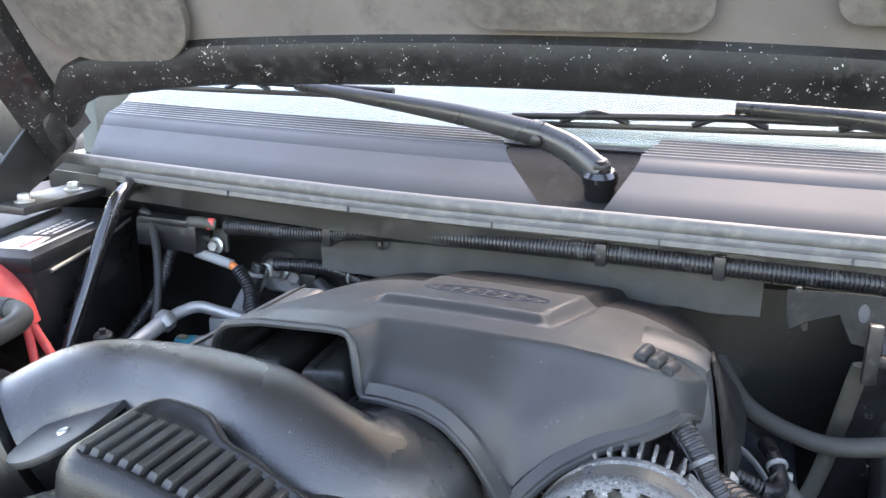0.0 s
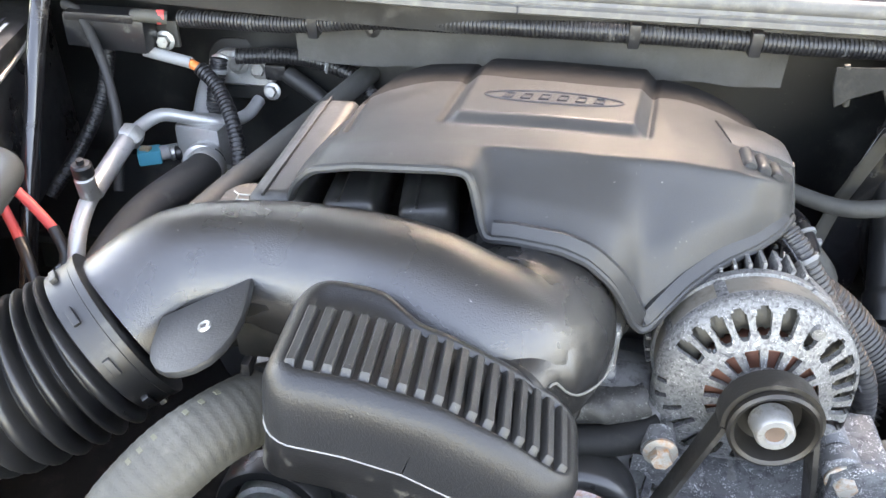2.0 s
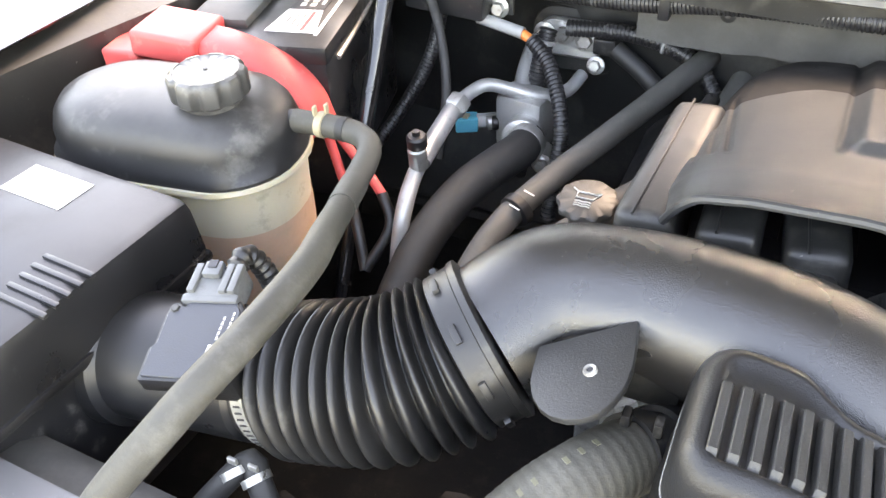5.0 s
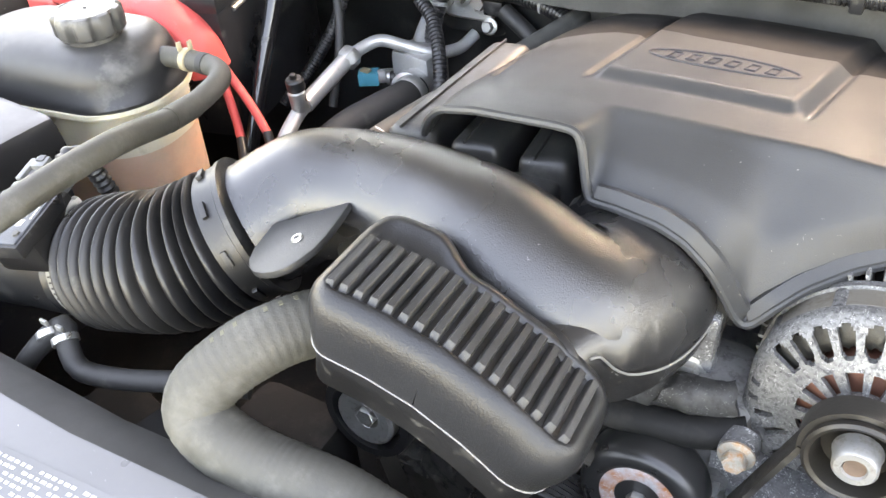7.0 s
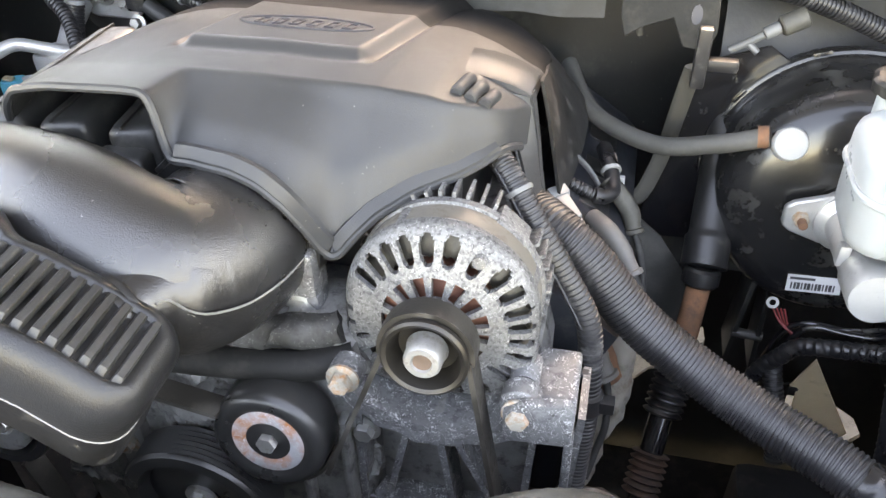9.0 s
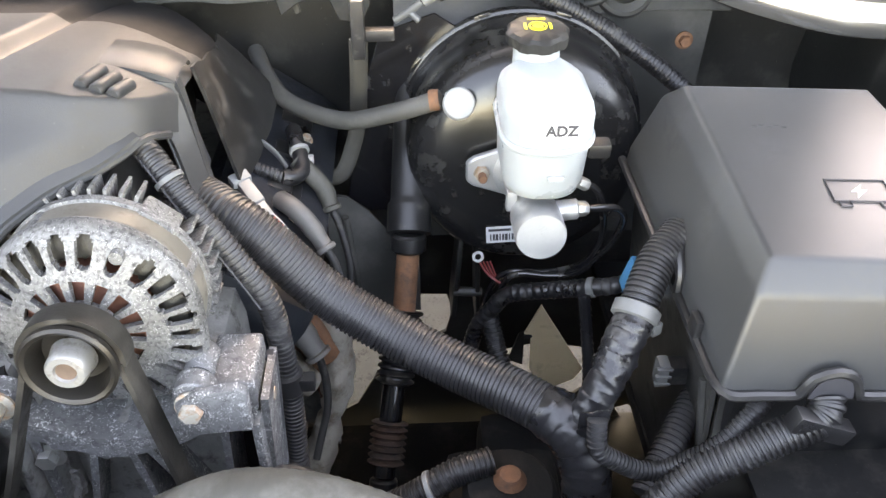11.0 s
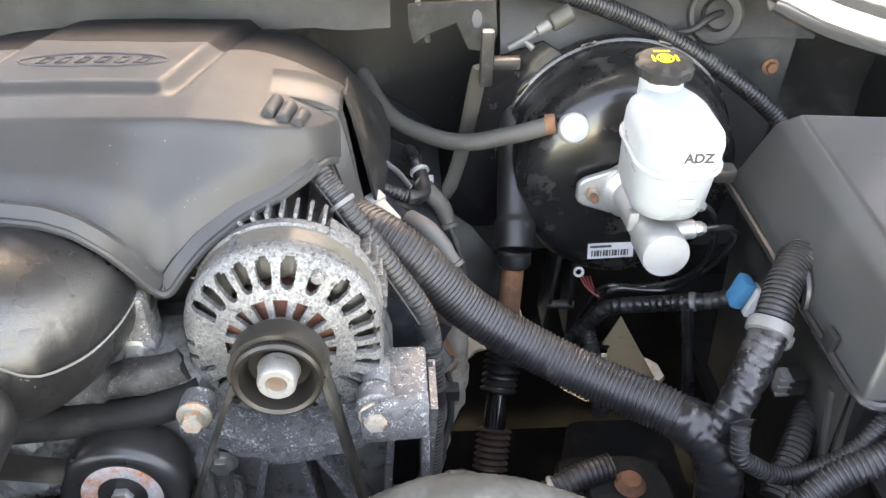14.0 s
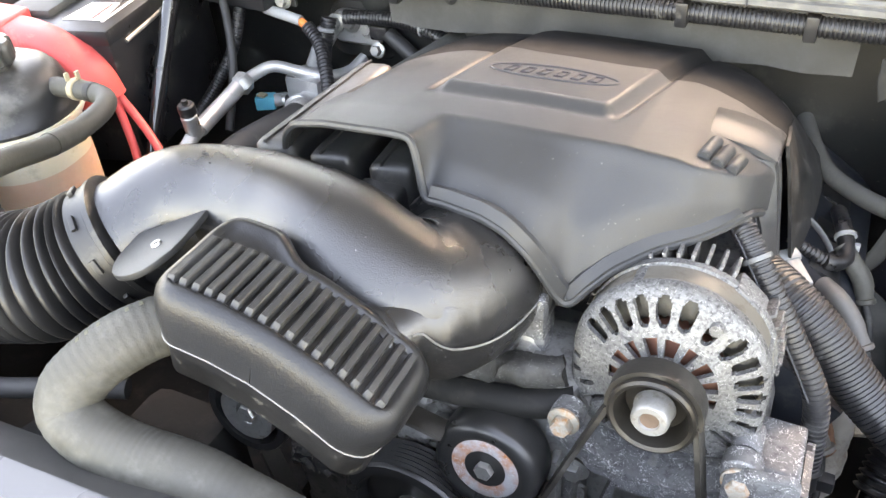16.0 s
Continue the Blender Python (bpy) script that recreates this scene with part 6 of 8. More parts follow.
def shroud():
    s = thing("radiator_cover", (-0.5, 0.1, 0.9), "grey plastic radiator cover with a small print label", "radiator cover")
    R = basis((0, 0, 0), (0.96, -0.22, 0.0), (0.22, 0.96, -0.10)).to_3x3()
    edge = [(-0.95, 0.150), (-0.66, 0.143), (-0.50, 0.140), (-0.40, 0.145), (-0.28, 0.150), (-0.163, 0.165), (-0.02, 0.18), (0.16, 0.19), (0.40, 0.17)]
    part("top_panel", plate([(0.40, -0.04), *reversed(edge), (-0.95, -0.04)], 0.012, 0.003, Matrix.Translation((0, 0, 1.058)), segs=2), M_PANEL, s)
    part("rear_lip", sheet([[(x, y + dy, z) for x, y in edge[:6]] for dy, z in ((-0.004, 1.058), (0.020, 1.052), (0.036, 1.040), (0.040, 1.0))], 0.003), M_BODYGREY, s)
    part("latch_ring", lathe([(0.015, 0), (0.019, 0.002), (0.0205, 0.004), (0.017, 0.005), (0.013, 0.002)], (-0.297, 0.118, 1.0705), (0, 0, 1), 28), M_STEEL, s, "bright latch opening ring")
    m = Matrix.Translation((-0.455, 0.080, 1.0704)) @ Matrix.Rotation(radians(4), 4, 'Z')
    lab = part("label", plate([(-0.085, -0.036), (0.080, -0.036), (0.080, 0.034), (-0.085, 0.034)], 0.0005, 0, m), M_PANEL, s, "white printed notice")
    bars(lab, m @ Matrix.Translation((0, 0, 0.0006)), [(-0.080 + 0.006 * i + 0.001 * (k % 2), 0.028 - 0.0052 * k, 0.0046 - 0.0008 * ((i * 7 + k * 3) % 3), 0.0024) for k in range(11) for i in range(26 - (k * 5) % 8) if (i * 5 + k * 3) % 7], M_PALEINK)
    return s


shroud()
fs = thing("fan_shroud", (-0.2, 0.15, 0.7), "dusty black plastic fan shroud behind the radiator", "fan shroud")
part("frame", box((-0.15, 0.095, 0.82), (1.1, 0.05, 0.34), 0.01), M_BLACKSAT, fs)
part("upper_duct", box((-0.56, 0.205, 0.925), (0.20, 0.09, 0.02), 0.006, Matrix.Rotation(radians(-15), 3, "Z")), M_PITCH, fs)
part("corner_block", box((-0.485, 0.19, 0.985), (0.07, 0.08, 0.05), 0.01, Matrix.Rotation(radians(-15), 3, "Z")), M_PITCH, fs)
part("duct_box", box((-0.47, 0.30, 0.86), (0.11, 0.09, 0.12), 0.02), M_PITCH, fs)


# ---- brake booster and master cylinder ----


def booster():
    b = thing("brake_booster", (0.33, 0.78, 0.86), "glossy black round brake booster on the firewall", "brake booster")
    ax = Vector((0.0, -1, 0.13)).normalized()
    c = Vector((0.330, 0.790, 0.995))
    part("drum", lathe([(0.120, -0.05), (0.137, -0.03), (0.140, 0.0), (0.1405, 0.012), (0.137, 0.016), (0.133, 0.020), (0.131, 0.050), (0.126, 0.074), (0.116, 0.089), (0.100, 0.097), (0.080, 0.100), (0.060, 0.104), (0.02, 0.105)], c, ax, 72), M_BOOST, b, sharp=50)
    part("rim", lathe([(0.139, -0.004), (0.1435, -0.002), (0.1435, 0.008), (0.139, 0.010)], c, ax, 72), M_BOOST, b)
    x, y, z = axis_frame(ax)
    for k in range(10):
        t = 2 * math.pi * k / 10
        part("crimp", box(c + (x * math.cos(t) + y * math.sin(t)) * 0.143 + ax * 0.004, (0.018, 0.010, 0.005), 0.001, basis((0, 0, 0), (x * math.cos(t) + y * math.sin(t)).cross(ax), ax).to_3x3()), M_BOOST, b)
    m = basis(c + ax * 0.0985 + Vector((-0.016, -0.0104, -0.080)), (1, 0.0, 0.04), (0, 0.16, 1))
    lab = part("label", plate([(-0.027, -0.010), (0.027, -0.010), (0.027, 0.010), (-0.027, 0.010)], 0.0008, 0, m @ Matrix.Translation((0, 0, 0.003))), M_LABEL, b, "white barcode label")
    bars(lab, m @ Matrix.Translation((0, 0, 0.0039)), [(-0.022 + 0.0035 * k, -0.003, 0.0016 + 0.0008 * (k % 3), 0.008) for k in range(13)] + [(-0.012, 0.006, 0.025, 0.003)], M_INKGAP)
    for sx in (-1, 1):
        part("stud", hexa(c + ax * 0.100 + Vector((sx * 0.045, 0, 0.003)), ax, 0.008, 0.012), M_RUSTBOLT, b)
    return b


booster().location += Vector((0.010, 0.008, -0.005))


def master_cylinder():
    mc = thing("master_cylinder", (0.328, 0.60, 0.99), "cast aluminium brake master cylinder", "master cylinder")
    a, f = Vector((0.328, 0.688, 1.014)), Vector((0.328, 0.538, 1.034))
    d = (f - a).normalized()
    part("barrel", lathe([(0.030, 0.0), (0.030, 0.018), (0.021, 0.024), (0.021, 0.103), (0.0235, 0.108), (0.0235, 0.146), (0.0225, 0.150), (0.004, 0.1505)], a, d, 32), M_ALUCLEAN, mc)
    part("flange", plate([(-0.058, -0.010), (-0.050, -0.016), (-0.02, -0.026), (0.02, -0.026), (0.050, -0.016), (0.058, -0.010), (0.058, 0.010), (0.050, 0.016), (0.02, 0.026), (-0.02, 0.026), (-0.05, 0.016), (-0.058, 0.010)], 0.010, 0.002, basis(a + d * 0.004, (1, 0, 0), (0, 0.12, 1))), M_ALUCLEAN, mc)
    for s in (-0.042, 0.042):
        part("nut", hexa(a + d * 0.012 + Vector((s, 0, 0.0)), d, 0.0085, 0.010), M_RUSTBOLT, mc)
        part("stud", rod(a + d * 0.018 + Vector((s, 0, 0)), a + d * 0.032 + Vector((s, 0, 0)), 0.0045), M_RUST, mc)
    part("port", rod(a + d * 0.108 + Vector((0.018, 0, 0.004)), a + d * 0.108 + Vector((0.040, 0, 0.006)), 0.010), M_ALUCLEAN, mc)
    part("tube_nut", hexa(a + d * 0.108 + Vector((0.038, 0, 0.006)), (1, 0, 0), 0.0075, 0.010), M_STEEL, mc)
    part("bleeder", box(a + d * 0.10 + Vector((-0.022, 0, 0.014)), (0.010, 0.010, 0.022), 0.002), M_ALUCLEAN, mc)
    return mc


master_cylinder().location += Vector((0.002, 0.003, -0.004))


def reservoir():
    r = thing("brake_reservoir", (0.328, 0.60, 1.05), "translucent white brake fluid reservoir with a black cap", "fluid reservoir")
    cx, cy = 0.328, 0.600

    def ring(w, h, z, rr, oy=0.0):
        return [(cx + x, cy + oy + y - (z - 1.1) * 0.06, z) for x, y in rounded(w, h, rr, 7)]
    part("lower_half", Geo().rings([ring(0.050, 0.080, 1.058, 0.02), ring(0.066, 0.098, 1.064, 0.028), ring(0.072, 0.104, 1.074, 0.03), ring(0.076, 0.110, 1.115, 0.032)]), M_WHITEPL, r, sharp=50)
    part("seam_flange", Geo().rings([ring(0.080, 0.115, 1.114, 0.034), ring(0.083, 0.118, 1.116, 0.035), ring(0.083, 0.118, 1.119, 0.035), ring(0.080, 0.115, 1.121, 0.034)]), M_WHITEPL, r)
    part("upper_half", Geo().rings([ring(0.078, 0.112, 1.120, 0.033), ring(0.078, 0.112, 1.140, 0.033), ring(0.074, 0.106, 1.148, 0.03, 0.001), ring(0.060, 0.086, 1.154, 0.028, 0.008), ring(0.040, 0.050, 1.158, 0.018, 0.025)]), M_WHITEPL, r, sharp=50)
    part("neck", lathe([(0.021, 0), (0.021, 0.026)], (0.326, 0.648, 1.146), (0, 0, 1), 28), M_WHITEPL, r)
    cap = part("cap", lathe([(0.022, 0.0), (0.0268, 0.002), (0.0272, 0.011), (0.0245, 0.0142), (0.010, 0.0148), (0.0, 0.0148)], (0.326, 0.650, 1.167), (0, -0.06, 1), 60, wave=lambda u, h: 1 + (0.05 * (1 if math.sin(u * 2 * math.pi * 8) > -0.2 else -0.3) if h < 0.0135 else 0)), M_CAP, r, "ridged black cap with a yellow symbol")
    mm = basis((0.326, 0.650, 1.1822), (1, 0, 0), (0, 1, 0.06))
    part("symbol_ring", Geo().add(*ring_flat(mm, 0.0085, 0.0065)), M_YELLOW, cap)
    part("symbol_dot", plate([(0.0048 * math.cos(t), 0.0048 * math.sin(t)) for t in np.linspace(0, 2 * math.pi, 18)[:-1]], 0.0004, 0, mm), M_YELLOW, cap)
    for sx in (-1, 1):
        part("symbol_arc", plate([(sx * 0.010, -0.006), (sx * 0.0125, -0.005), (sx * 0.0125, 0.005), (sx * 0.010, 0.006)], 0.0004, 0, mm), M_YELLOW, cap)
    part("symbol_line", plate([(-0.008, 0.0125), (0.008, 0.0125), (0.008, 0.015), (-0.008, 0.015)], 0.0004, 0, mm), M_YELLOW, cap)
    m = basis((cx - 0.006, cy - 0.0592, 1.1395), (1, 0, 0), (0, 0.10, 1))
    lab = part("sticker", plate([(-0.022, -0.008), (0.024, -0.008), (0.024, 0.008), (-0.022, 0.008)], 0.0006, 0, m), M_LABEL, r, "white code sticker")
    bars(lab, m @ Matrix.Translation((0, 0, 0.0006)), [(-0.011, 0.002, 0.018, 0.0012), (-0.011, -0.004, 0.018, 0.0012)], M_PALEINK)
    cu = bpy.data.curves.new("code", "FONT")
    cu.offset = 0.0005
    cu.body, cu.size, cu.extrude, cu.align_x, cu.align_y = "ADZ", 0.0125, 0.0002, "CENTER", "CENTER"
    cu.materials.append(M_INKGAP)
    t = new("code_text", cu)
    t.parent = lab
    t.matrix_basis = Matrix.Translation(-PLACE[lab.name]) @ m @ Matrix.Translation((0.0115, 0, 0.0012))
    part("mould_tab", box((cx + 0.006, cy - 0.055, 1.090), (0.014, 0.003, 0.005), 0.001), M_WHITEPL, r)
    part("level_plug", box((0.374, 0.572, 1.104), (0.02, 0.016, 0.014), 0.003), M_BLACK, r)
    return r


def ring_flat(m, r0, r1, n=24, t=0.0004):
    vs, fs = [], []
    for k in range(n):
        a = 2 * math.pi * k / n
        for r, z in ((r0, 0), (r0, t), (r1, t), (r1, 0)):
            vs.append(m @ Vector((r * math.cos(a), r * math.sin(a), z)))
    for k in range(n):
        q = (k + 1) % n
        for i in range(4):
            j = (i + 1) % 4
            fs.append((k * 4 + i, k * 4 + j, q * 4 + j, q * 4 + i))
    return vs, fs


reservoir().location += Vector((0.004, 0.0, 0.0))
vh = thing("vacuum_hose", (0.15, 0.72, 1.03), "dark rubber vacuum hose to the booster check valve", "hose", "vacuum hoses")
part("tube", sweep([(0.036, 0.875, 1.060), (0.058, 0.820, 1.048), (0.085, 0.782, 1.040), (0.143, 0.742, 1.040), (0.198, 0.720, 1.060), (0.247, 0.710, 1.080)], 0.0098, 16), M_HEATER, vh)
part("clamp", lathe([(0.0100, -0.005), (0.0110, -0.005), (0.0110, 0.005), (0.0100, 0.005)], (0.2405, 0.7115, 1.0785), (1, -0.06, 0.15), 20), M_RUST, vh, "rusty clamp band")
cv = thing("check_valve", (0.258, 0.70, 1.06), "pale grey round check valve on the booster", "valve")
part("disc", lathe([(0.013, -0.012), (0.0165, -0.010), (0.0165, 0.002), (0.015, 0.004), (0.004, 0.0042)], (0.265, 0.702, 1.079), (0, -0.8, 0.5), 28), M_GLOSSGREY, cv)
part("stem", rod((0.250, 0.710, 1.080), (0.268, 0.706, 1.076), 0.008), M_GLOSSGREY, cv)
part("seat", rod((0.266, 0.708, 1.076), (0.270, 0.748, 1.058), 0.014), M_RUBBER, cv)
part("centre_mark", plate([(0.004 * math.cos(t), 0.004 * math.sin(t)) for t in np.linspace(0, 6.28, 8)[:-1]], 0.0005, 0, basis(Vector((0.265, 0.702, 1.079)) + Vector((0, -0.8, 0.5)).normalized() * 0.0043, (1, 0, 0), (0, 0.5, 0.8))), M_PALEINK, cv)

for pts in ([(0.369, 0.580, 1.033), (0.392, 0.582, 1.032), (0.408, 0.585, 1.029), (0.4175, 0.590, 1.012), (0.415, 0.604, 0.975), (0.408, 0.622, 0.942), (0.392, 0.640, 0.902), (0.365, 0.652, 0.890), (0.333, 0.660, 0.887), (0.316, 0.664, 0.868), (0.305, 0.670, 0.805)],
            [(0.372, 0.60, 1.050), (0.390, 0.60, 1.040), (0.400, 0.600, 1.010), (0.405, 0.612, 0.970), (0.401, 0.630, 0.931), (0.388, 0.645, 0.907), (0.36, 0.660, 0.888), (0.325, 0.670, 0.882), (0.306, 0.675, 0.860), (0.294, 0.68, 0.80)]):
    ln = thing("brake_line", pts[-1], "thin black coated steel brake line", "brake line", "brake lines")
    part("pipe", sweep(pts, 0.0036, 10), M_BLKPAINT, ln)
    part("tube_nut", hexa(pts[0], Vector(pts[1]) - Vector(pts[0]), 0.006, 0.010), M_STEEL, ln)


# ---- fuse box ----


def fuse_box():
    f = thing("fuse_box", (0.58, 0.49, 0.95), "dark grey plastic fuse box with a sloping lid", "fuse box")
    bm = bmesh.new()
    levels = [[(0.430, 0.655, 1.036), (0.664, 0.640, 1.036), (0.664, 0.343, 1.030), (0.431, 0.353, 1.030)],
              [(0.431, 0.652, 1.056), (0.663, 0.637, 1.056), (0.662, 0.345, 1.046), (0.433, 0.356, 1.046)],
              [(0.447, 0.633, 1.122), (0.640, 0.620, 1.118), (0.648, 0.358, 1.106), (0.447, 0.374, 1.107)],
              [(0.459, 0.614, 1.141), (0.618, 0.602, 1.140), (0.632, 0.371, 1.128), (0.4565, 0.390, 1.128)]]
    vs = [[bm.verts.new(p) for p in l] for l in levels]
    for a, b in zip(vs, vs[1:]):
        for i in range(4):
            bm.faces.new((a[i], a[(i + 1) % 4], b[(i + 1) % 4], b[i]))
    bm.faces.new(vs[-1])
    bm.faces.new(list(reversed(vs[0])))
    bevelled(bm, 0.004, 3, 8)
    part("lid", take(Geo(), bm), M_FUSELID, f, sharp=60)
    rim = [(0.428, 0.660, 1.036), (0.429, 0.50, 1.034), (0.429, 0.40, 1.033), (0.430, 0.364, 1.033), (0.438, 0.351, 1.032), (0.456, 0.350, 1.032), (0.481, 0.349, 1.032), (0.487, 0.348, 1.036), (0.493, 0.348, 1.050), (0.508, 0.347, 1.057), (0.522, 0.347, 1.050), (0.528, 0.346, 1.036), (0.535, 0.346, 1.032), (0.58, 0.345, 1.032), (0.67, 0.341, 1.032)]
    # Flat black half ellipse stands for the shaded depth of the opening.
    part("cable_opening", plate([(0.016 * math.cos(q), 0.023 * math.sin(q)) for q in np.linspace(0, math.pi, 14)], 0.002, 0, basis((0.508, 0.3465, 1.032), (1, -0.03, 0), (0, 0, 1))), M_INKGAP, f, "dark cable opening")
    part("rim", sweep(rim, 0.0042, 8, 0.006), M_BLACKSAT, f)
    part("arch", sweep([(0.430, 0.522, 1.034), (0.429, 0.518, 1.054), (0.430, 0.492, 1.066), (0.430, 0.466, 1.054), (0.429, 0.458, 1.032)], 0.0042, 8), M_BLACKSAT, f)
    part("base", box((0.605, 0.50, 0.965), (0.29, 0.24, 0.10), 0.01), M_BLACK, f)
    m = basis((0.547, 0.456, 1.1324), (1, -0.08, 0), (0.08, 0.99, 0.053))
    g = Geo()
    out = [(-0.022, -0.012), (0.022, -0.012), (0.022, 0.014), (-0.022, 0.014), (-0.022, -0.012)]
    sweep([m @ Vector((x, y, 0.0008)) for x, y in out], 0.0007, 6, 0.01, False, geo=g)
    for sx in (-1, 1):
        sweep([m @ Vector((sx * 0.015 + dx, dy, 0.0008)) for dx, dy in ((-0.004, -0.012), (-0.004, -0.018), (0.004, -0.018), (0.004, -0.012))], 0.0007, 6, 0.01, False, geo=g)
    part("symbol_outline", g, M_INKGAP, f, "embossed battery symbol")
    part("symbol_flash", plate([(0.004, 0.009), (-0.006, 0.0), (-0.001, 0.0), (-0.004, -0.008), (0.006, 0.002), (0.001, 0.002)], 0.0006, 0, m), M_PALEINK, f)
    bars(f, basis((0.510, 0.545, 1.1372), (1, -0.08, 0), (0.08, 0.99, 0.053)), [(-0.012 + 0.006 * k, 0.002 * (k % 2), 0.0045, 0.0012) for k in range(5)], M_INKGAP, t=0.0004)
    part("latch", box((0.4285, 0.412, 1.040), (0.006, 0.016, 0.024), 0.002), M_BLACKSAT, f)
    return f


fuse_box()
tray = thing("fuse_tray", (0.55, 0.45, 0.80), "black plastic tray bracket under the fuse box", "bracket")
part("wall", sheet([[(0.448 + 0.02 * k, 0.39 + 0.26 * u, 1.005 - 0.24 * k) for u in np.linspace(0, 1, 5)] for k in np.linspace(0, 1, 4)], 0.004), M_BODY, tray)
part("front_wall", sheet([[(0.455 + 0.30 * u, 0.395 - 0.03 * k, 1.0 - 0.20 * k) for u in np.linspace(0, 1, 5)] for k in np.linspace(0, 1, 4)], 0.004), M_BODY, tray)
for x in (0.462, 0.500):
    part("rib", sweep([(x - 0.018, 0.405, 0.99), (x - 0.010, 0.385, 0.90), (x, 0.37, 0.80)], 0.004, 8), M_BODY, tray)
part("shelf", box((0.62, 0.34, 0.92), (0.28, 0.12, 0.008), 0.002), M_PITCH, tray)
part("bolt", bolt((0.615, 0.350, 0.925), (0, 0, 1), 0.010, 0.010), M_RUSTBOLT, tray, "rusty mounting bolt")
blk = thing("control_module", (0.66, 0.27, 0.93), "dark blue-black control module box", "control module")
part("case", box((0.66, 0.262, 0.955), (0.17, 0.10, 0.05), 0.005), M_BLKPAINT, blk)
part("edge", box((0.572, 0.262, 0.955), (0.006, 0.11, 0.06), 0.002), M_BLACKSAT, blk)

# ---- wiring ----


def conduit(pts, r, label, cat="wiring conduit", pitch=0.0052, depth=None, name="wiring_conduit", group="wiring conduits"):
    c = thing(name, pts[-1], label, cat, group)
    part("sleeve", ribbed(pts, r, pitch, depth or r * 0.10, 16), M_CONDUIT, c)
    return c


def band(parent, c, axis, r, w, material, name="band"):
    return part(name, lathe([(r, -w / 2), (r + 0.0016, -w / 2 + 0.001), (r + 0.0016, w / 2 - 0.001), (r, w / 2)], c, axis, 24), material, parent)


HP = [(0.034, 0.556, 1.072), (0.060, 0.533, 1.070), (0.088, 0.521, 1.053), (0.137, 0.503, 1.007), (0.196, 0.480, 0.976), (0.250, 0.452, 0.962), (0.303, 0.418, 0.959), (0.334, 0.394, 0.955)]
main = conduit(HP, 0.0212, "thick ribbed grey-black wiring harness conduit", name="wiring_harness", pitch=0.0042, depth=0.0014)
part("taped_joint", crumple(sweep([(0.316, 0.4075, 0.9595), (0.332, 0.395, 0.956), (0.345, 0.382, 0.943), (0.352, 0.370, 0.91), (0.353, 0.362, 0.86)], lambda s, u: 0.0216 + wrap(s) - 0.003 * u, 32, 0.0016), 0.0022, 60), M_TAPE, main, "wrinkled black cloth tape wrap")
part("taped_branch", crumple(sweep([(0.336, 0.386, 0.945), (0.352, 0.392, 0.972), (0.366, 0.406, 0.996), (0.380, 0.424, 1.016), (0.392, 0.440, 1.030)], lambda s, u: 0.0140 + 0.002 * u + wrap(s, 0.009), 28, 0.0016), 0.0020, 75), M_TAPE, main, "wrinkled black cloth tape wrap")
part("tape_flap", crumple(sheet([[(0.338 + 0.022 * u, 0.372 - 0.003 * u, 0.990 - 0.030 * k + 0.008 * u) for u in np.linspace(0, 1, 6)] for k in np.linspace(0, 1, 6)], 0.0012), 0.003, 60), M_TAPE, main, "loose end of black tape")
part("branch", ribbed([(0.384, 0.429, 1.021), (0.392, 0.441, 1.031), (0.400, 0.455, 1.043), (0.415, 0.478, 1.055), (0.440, 0.505, 1.062)], 0.0158, 0.0042, 0.0018, 18), M_CONDUIT, main)
band(main, (0.391, 0.440, 1.031), (0.45, 0.75, 0.6), 0.0178, 0.012, M_MIDGREY, "grey_band")
part("band_buckle", box((0.405, 0.432, 1.022), (0.010, 0.010, 0.012), 0.002, Matrix.Rotation(radians(30), 3, "Z")), M_MIDGREY, main)
part("drop", ribbed([(0.353, 0.366, 0.89), (0.351, 0.36, 0.84), (0.34, 0.36, 0.76)], 0.019), M_CONDUIT, main)

T2 = [(0.006, 0.522, 1.150), (0.020, 0.508, 1.140), (0.042, 0.492, 1.112), (0.072, 0.478, 1.070), (0.096, 0.466, 1.032), (0.103, 0.457, 0.985), (0.105, 0.452, 0.93), (0.103, 0.447, 0.86), (0.102, 0.443, 0.80)]
c2 = conduit(T2, 0.0105, "split ribbed wiring conduit beside the alternator", pitch=0.0046, depth=0.0012)
part("split_line", sweep([(x - 0.004, y - 0.0095, z - 0.001) for x, y, z in T2[:5]], 0.0010, 6), M_INKGAP, c2)
part("clip", lathe([(0.0108, -0.010), (0.0132, -0.009), (0.0132, 0.009), (0.0108, 0.010)], (0.1045, 0.4535, 0.950), (0.03, -0.09, -1), 24), M_BLACKSAT, c2)
part("clip_arm", box((0.120, 0.452, 0.950), (0.016, 0.012, 0.014), 0.002), M_BLACKSAT, c2)
part("cable_tie", lathe([(0.0112, -0.002), (0.0122, -0.002), (0.0122, 0.002), (0.0112, 0.002)], (0.030, 0.500, 1.128), (0.5, -0.4, -0.6), 20), M_MIDGREY, c2)

# plug boots, coil leads and brackets along the engine side
def boot(pts, r, lead, label, material):
    b = thing("plug_boot", pts[-1], label, "plug boot", "spark plug boots")
    part("boot", sweep(pts, lambda s, u: r * (1.0 if u < 0.78 else 0.86), 18), material, b)
    part("boot_rim", lathe([(r * 0.9, -0.003), (r * 1.08, -0.002), (r * 1.08, 0.002), (r * 0.9, 0.003)], Vector(pts[-1]), Vector(pts[-1]) - Vector(pts[-2]), 20), material, b)
    part("lead", sweep([pts[-1], *lead], 0.0040, 10), M_HOSEDK, b)
    return b


